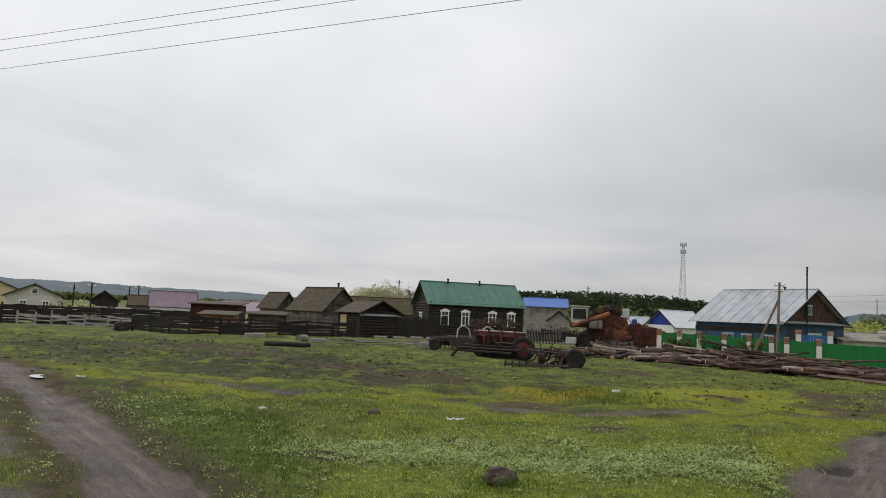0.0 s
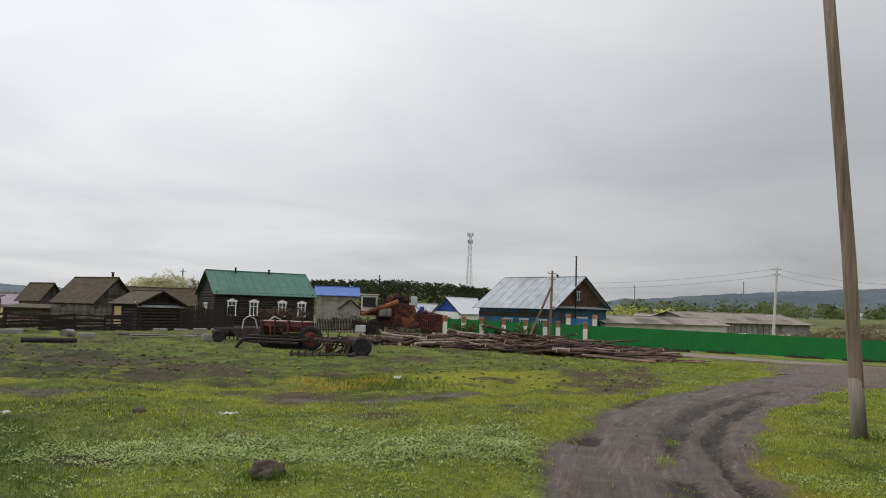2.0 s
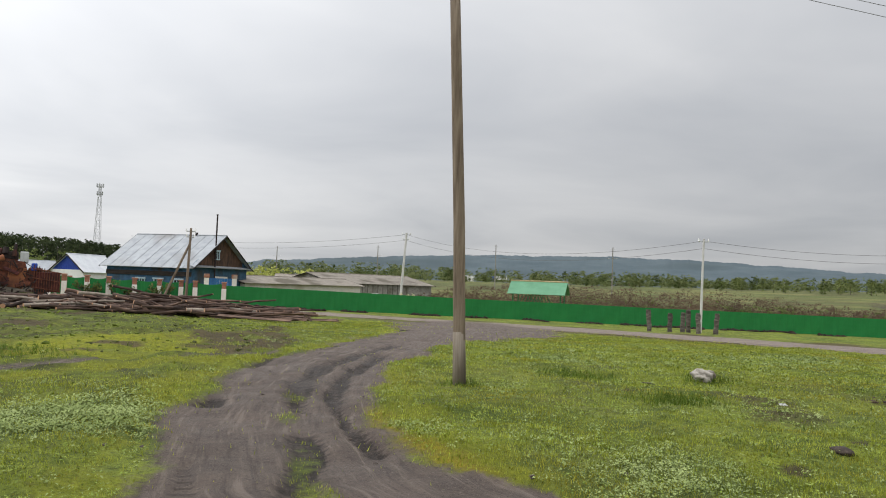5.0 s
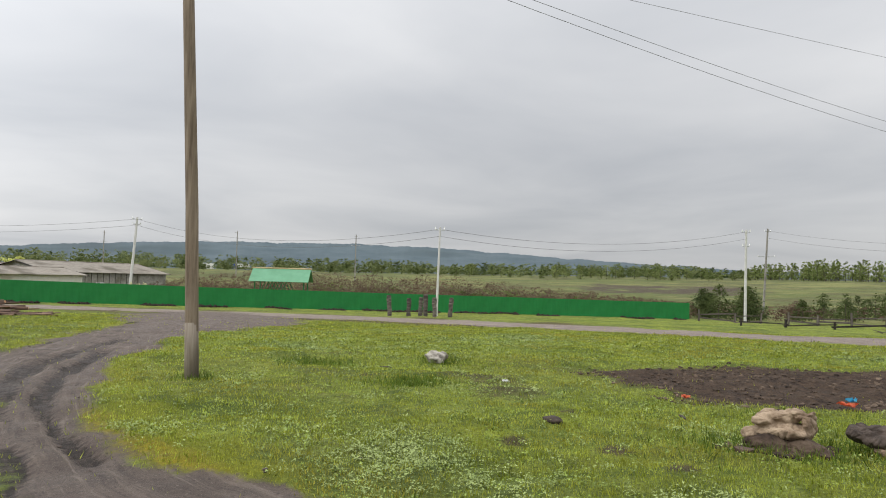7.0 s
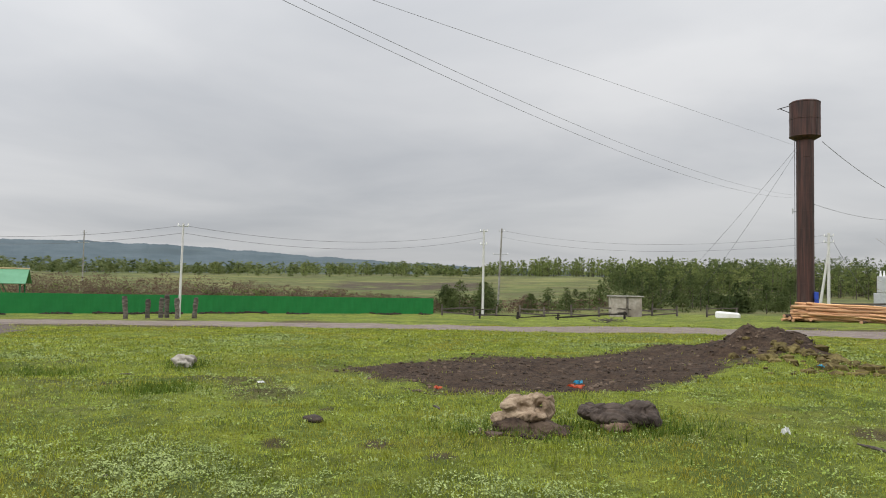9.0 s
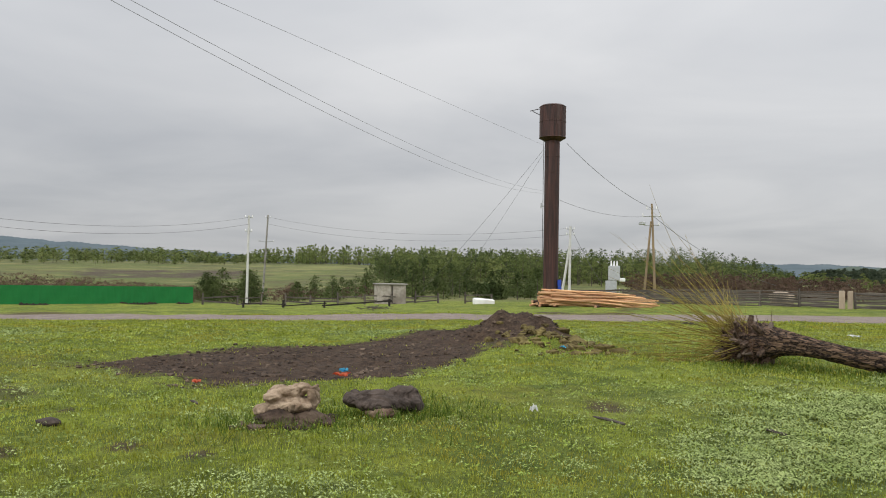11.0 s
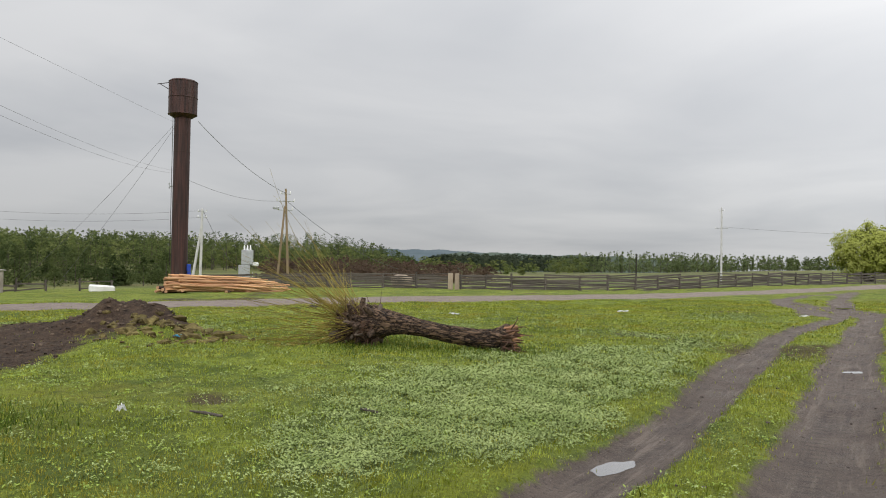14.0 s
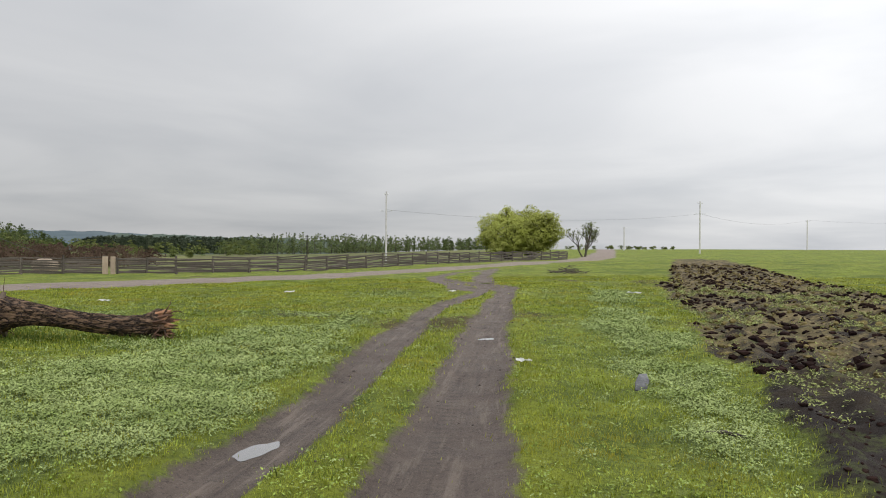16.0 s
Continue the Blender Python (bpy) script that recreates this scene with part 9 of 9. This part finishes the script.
def blades(name, x, y, h, w, material, label, seed, lean=0.55):
    rng = np.random.RandomState(seed)
    n = len(x)
    z = land(x, y)
    a = rng.uniform(0, 6.283, n)
    b = rng.uniform(0, 6.283, n)
    ln = lean * h * rng.uniform(0.2, 1.4, n)
    p0 = np.stack([x - np.cos(a) * w / 2, y - np.sin(a) * w / 2, z - 0.01], 1)
    p1 = np.stack([x + np.cos(a) * w / 2, y + np.sin(a) * w / 2, z - 0.01], 1)
    p2 = np.stack([x + np.cos(b) * ln, y + np.sin(b) * ln, z + h], 1)
    v = np.stack([p0, p1, p2], 1).reshape(-1, 3)
    me = bpy.data.meshes.new(name)
    me.vertices.add(3 * n)
    me.vertices.foreach_set("co", v.ravel())
    me.loops.add(3 * n)
    me.loops.foreach_set("vertex_index", np.arange(3 * n))
    me.polygons.add(n)
    me.polygons.foreach_set("loop_start", np.arange(n) * 3)
    me.update()
    me.validate()
    soft_up(me, np.stack([np.cos(b), np.sin(b), np.zeros(n)], 1), rng, 3)
    me.materials.append(material)
    tagged(new(name, me), label, "grass", kind="stuff")


def scatter(n, r0, r1, seed, power=1.0):
    rng = np.random.RandomState(seed)
    a = np.radians(rng.uniform(-36, 189, n))
    r = r0 + (r1 - r0) * rng.uniform(0, 1, n) ** power
    return r * np.sin(a), r * np.cos(a), r, rng


def bare_ness(x, y):
    tr, rd, dg, pl, wn = masks(x, y)[:5]
    return np.maximum.reduce([tr, rd, dg, pl]), wn, pl


x, y, r, g_ = scatter(1000000, 2.6, 44, 1, 1.35)
bare, wn, pl = bare_ness(x, y)
patch = waves(x, y, 0.45, 71) + 0.6 * waves(x, y, 2.2, 72)
trod = smooth(r, 12, 18) * (1 - smooth(np.degrees(np.arctan2(x, y)), 18, 40))
keep = (g_.rand(len(x)) > 1.0 * trod) & (bare + g_.normal(0, 0.26, len(x)) < 0.40) & (g_.rand(len(x)) > wn * 0.85) & (patch + g_.normal(0, 0.5, len(x)) > -0.75)
x, y, r, patch = x[keep], y[keep], r[keep], patch[keep]
tuft_ = smooth(waves(x, y, 9.0, 73) + 0.8 * waves(x, y, 19.0, 74), -0.7, 1.1)
h = (0.010 + 0.016 * smooth(patch, -0.8, 1.2) + 0.030 * tuft_) * np.random.RandomState(5).uniform(0.6, 1.7, len(x)) + 0.0006 * r
h = h * 0.85
deep = (tones(x, y)[3] > 0.35) | ((x < -1.0) & (np.random.RandomState(15).rand(len(x)) < 0.75))
blades("grass", x[~deep], y[~deep], h[~deep], 0.0044 + 0.0009 * r[~deep], M["blade"], "short fresh green spring grass", 2)
blades("deep_grass", x[deep], y[deep], h[deep] * 0.8, 0.0044 + 0.0009 * r[deep], leaf_mat("deep_green_turf", (0.058, 0.094, 0.009), (0.150, 0.205, 0.022), 0.4, 1.8), "short deep green turf beside the wheel track", 26)
x, y, r, g_ = scatter(90000, 2.6, 40, 3, 1.1)
bare, wn, pl = bare_ness(x, y)
clump = waves(x, y, 3.2, 81) + 0.8 * waves(x, y, 1.1, 82)
keep = (bare < 0.3) & (clump > 1.15)
x, y, r = x[keep], y[keep], r[keep]
blades("grass_tufts", x, y, 0.045 + 0.05 * np.random.RandomState(6).rand(len(x)) + 0.0006 * r, 0.006 + 0.001 * r, M["tuft"], "darker lush tufts in the meadow", 4, 0.7)
g2 = np.random.RandomState(31)
ta, td = np.radians(g2.uniform(-34, 30, 15000)), 18 + 30 * g2.uniform(0, 1, 15000) ** 0.8
tx, ty = td * np.sin(ta), td * np.cos(ta)
rough_ = waves(tx, ty, 0.5, 103) + 0.6 * waves(tx, ty, 1.6, 104) + 0.9 * tones(tx, ty)[2]
free_ = masks(tx, ty)[0] < 0.35
dk = free_ & (rough_ + g2.normal(0, 0.3, len(tx)) > 0.75)
lt_ = free_ & (rough_ + g2.normal(0, 0.3, len(tx)) < 0.15)
clods("dark_tussocks", "dark hoof-trodden tussocks before the village", np.stack([tx, ty], 1)[dk][:1800], 0.02, 0.065, mat("trodden_dark_turf", (0.036, 0.038, 0.010), (0.085, 0.100, 0.018), 4, vary=0.5, bump=0.8, bscale=40), 27)
clods("green_tussocks", "low green tussocks before the village", np.stack([tx, ty], 1)[lt_][:2400], 0.025, 0.07, mat("trodden_green_turf", (0.075, 0.105, 0.012), (0.190, 0.235, 0.030), 4, vary=0.4, bump=0.8, bscale=40), 28)
rg = np.random.RandomState(17)
tx, ty = [], []
for cx, cy, s, n in ((9.43, 9.38, 0.2, 160), (9.2, 0.8, 0.5, 700), (9.7, -0.6, 0.5, 900), (14.6, -8.4, 0.9, 1600), (11.2, 6.3, 0.3, 700), (13, 9.6, 0.4, 600), (12.4, -9.5, 0.6, 900), (15, 7.9, 0.35, 400), (3.6, 17.2, 0.9, 1500), (0.65, 7.4, 0.2, 250)):
    tx.append(rg.normal(cx, s, n))
    ty.append(rg.normal(cy, s, n))
tx, ty = np.concatenate(tx), np.concatenate(ty)
blades("tall_grass", tx, ty, 0.06 + 0.10 * rg.rand(len(tx)), np.full(len(tx), 0.014), M["tuft"], "taller grass round posts and stones", 6, 0.6)


def weeds(name, x, y, r, material, label, seed, size=0.012, hh=0.05, leaves=9):
    """Low plants of small cupped leaves in tiers."""
    rng = np.random.RandomState(seed)
    n = len(x)
    k = leaves
    xx = np.repeat(x, k) + rng.normal(0, 0.042, n * k)
    yy = np.repeat(y, k) + rng.normal(0, 0.042, n * k)
    zz = np.repeat(land(x, y), k) + rng.uniform(0.006, 1.0, n * k) * hh * np.repeat(rng.uniform(0.5, 1.3, n), k)
    s = (size + 0.0009 * np.repeat(r, k)) * rng.uniform(0.6, 1.3, n * k)
    a = rng.uniform(0, 6.283, n * k)
    t = rng.uniform(-0.3, 0.7, n * k)
    u = np.stack([np.cos(a) * np.cos(t), np.sin(a) * np.cos(t), np.sin(t)], 1) * s[:, None]
    w = np.stack([-np.sin(a), np.cos(a), rng.normal(0, 0.2, n * k)], 1) * (s * 0.5)[:, None]
    c = np.stack([xx, yy, zz], 1)
    v = np.stack([c - u, c - w + [0, 0, 0.003], c + u, c + w + [0, 0, 0.003]], 1).reshape(-1, 3)
    m = n * k
    me = bpy.data.meshes.new(name)
    me.vertices.add(4 * m)
    me.vertices.foreach_set("co", v.ravel())
    me.loops.add(4 * m)
    me.loops.foreach_set("vertex_index", np.arange(4 * m))
    me.polygons.add(m)
    me.polygons.foreach_set("loop_start", np.arange(m) * 4)
    me.update()
    me.validate()
    me.materials.append(material)
    tagged(new(name, me), label, "weeds", kind="stuff")


x, y, r, g_ = scatter(480000, 2.8, 30, 8, 1.0)
bare, wn, pl = bare_ness(x, y)
clump = smooth(waves(x, y, 7.0, 75) + 0.7 * waves(x, y, 15.0, 76), -0.9, 0.4)
keep = (bare < 0.35) & (g_.rand(len(x)) < (1.0 * pale_mask(x, y) ** 1.5 + 0.02) * (0.10 + 0.88 * clump)) & (g_.rand(len(x)) > 0.97 * smooth(r, 11, 15) * (1 - smooth(np.degrees(np.arctan2(x, y)), 25, 45)))
weeds("silver_weeds", x[keep][:38000], y[keep][:38000], r[keep][:38000], M["weed"], "low silvery-green weeds growing in patches", 9, 0.0088, 0.075, 12)
x, y, r, g_ = scatter(120000, 2.8, 26, 18, 1.0)
bare, wn, pl = bare_ness(x, y)
keep = (bare < 0.4) & (g_.rand(len(x)) < np.where(x > -0.5, 0.55, 0.08)) & (waves(x, y, 1.4, 97) + g_.normal(0, 0.7, len(x)) > 0.2) & (g_.rand(len(x)) > 0.95 * smooth(r, 11, 15) * (1 - smooth(np.degrees(np.arctan2(x, y)), 25, 45)))
weeds("meadow_weeds", x[keep][:13000], y[keep][:13000], r[keep][:13000], mat("bright_meadow_weed", (0.115, 0.170, 0.018), (0.225, 0.290, 0.055), 1.5, rough=0.8, bump=0, vary=0.45), "small bright green weeds all over the meadow", 19, 0.009, 0.03, 5)
x, y, r, g_ = scatter(150000, 3, 32, 10, 1.0)
bare, wn, pl = bare_ness(x, y)
keep = (pl > 0.3) & (waves(x, y, 0.8, 111) + 0.6 * waves(x, y, 2.4, 112) + g_.normal(0, 0.35, len(x)) < -0.5) & (g_.rand(len(x)) < 0.15 + 0.85 * smooth(r, 8, 16)) & (r > 8)
weeds("plough_weeds", x[keep], y[keep], r[keep], mat("wilted_weeds", (0.12, 0.145, 0.038), (0.25, 0.275, 0.09), 5, bump=0, vary=0.45), "turned-under weeds on the ploughed strip", 11, 0.011, 0.085, 11)
x, y, r, g_ = scatter(120000, 3, 34, 12, 1.1)
edge_ = np.minimum.reduce([line_dist(x, y, LANE) - 1.7, line_dist(x, y, RUT_L) - 0.75, line_dist(x, y, RUT_R) - 0.75, np.abs(line_dist(x, y, PATH_X) - 1.2)])
keep = (bare_ness(x, y)[0] < 0.4) & (np.abs(edge_) + g_.normal(0, 0.18, len(x)) < 0.14) & (waves(x, y, 0.6, 95) > -0.1)
blades("moss", x[keep], y[keep], np.full(keep.sum(), 0.018), 0.014 + 0.001 * r[keep], M["moss"], "yellow-green moss along the track edges", 13, 1.0)
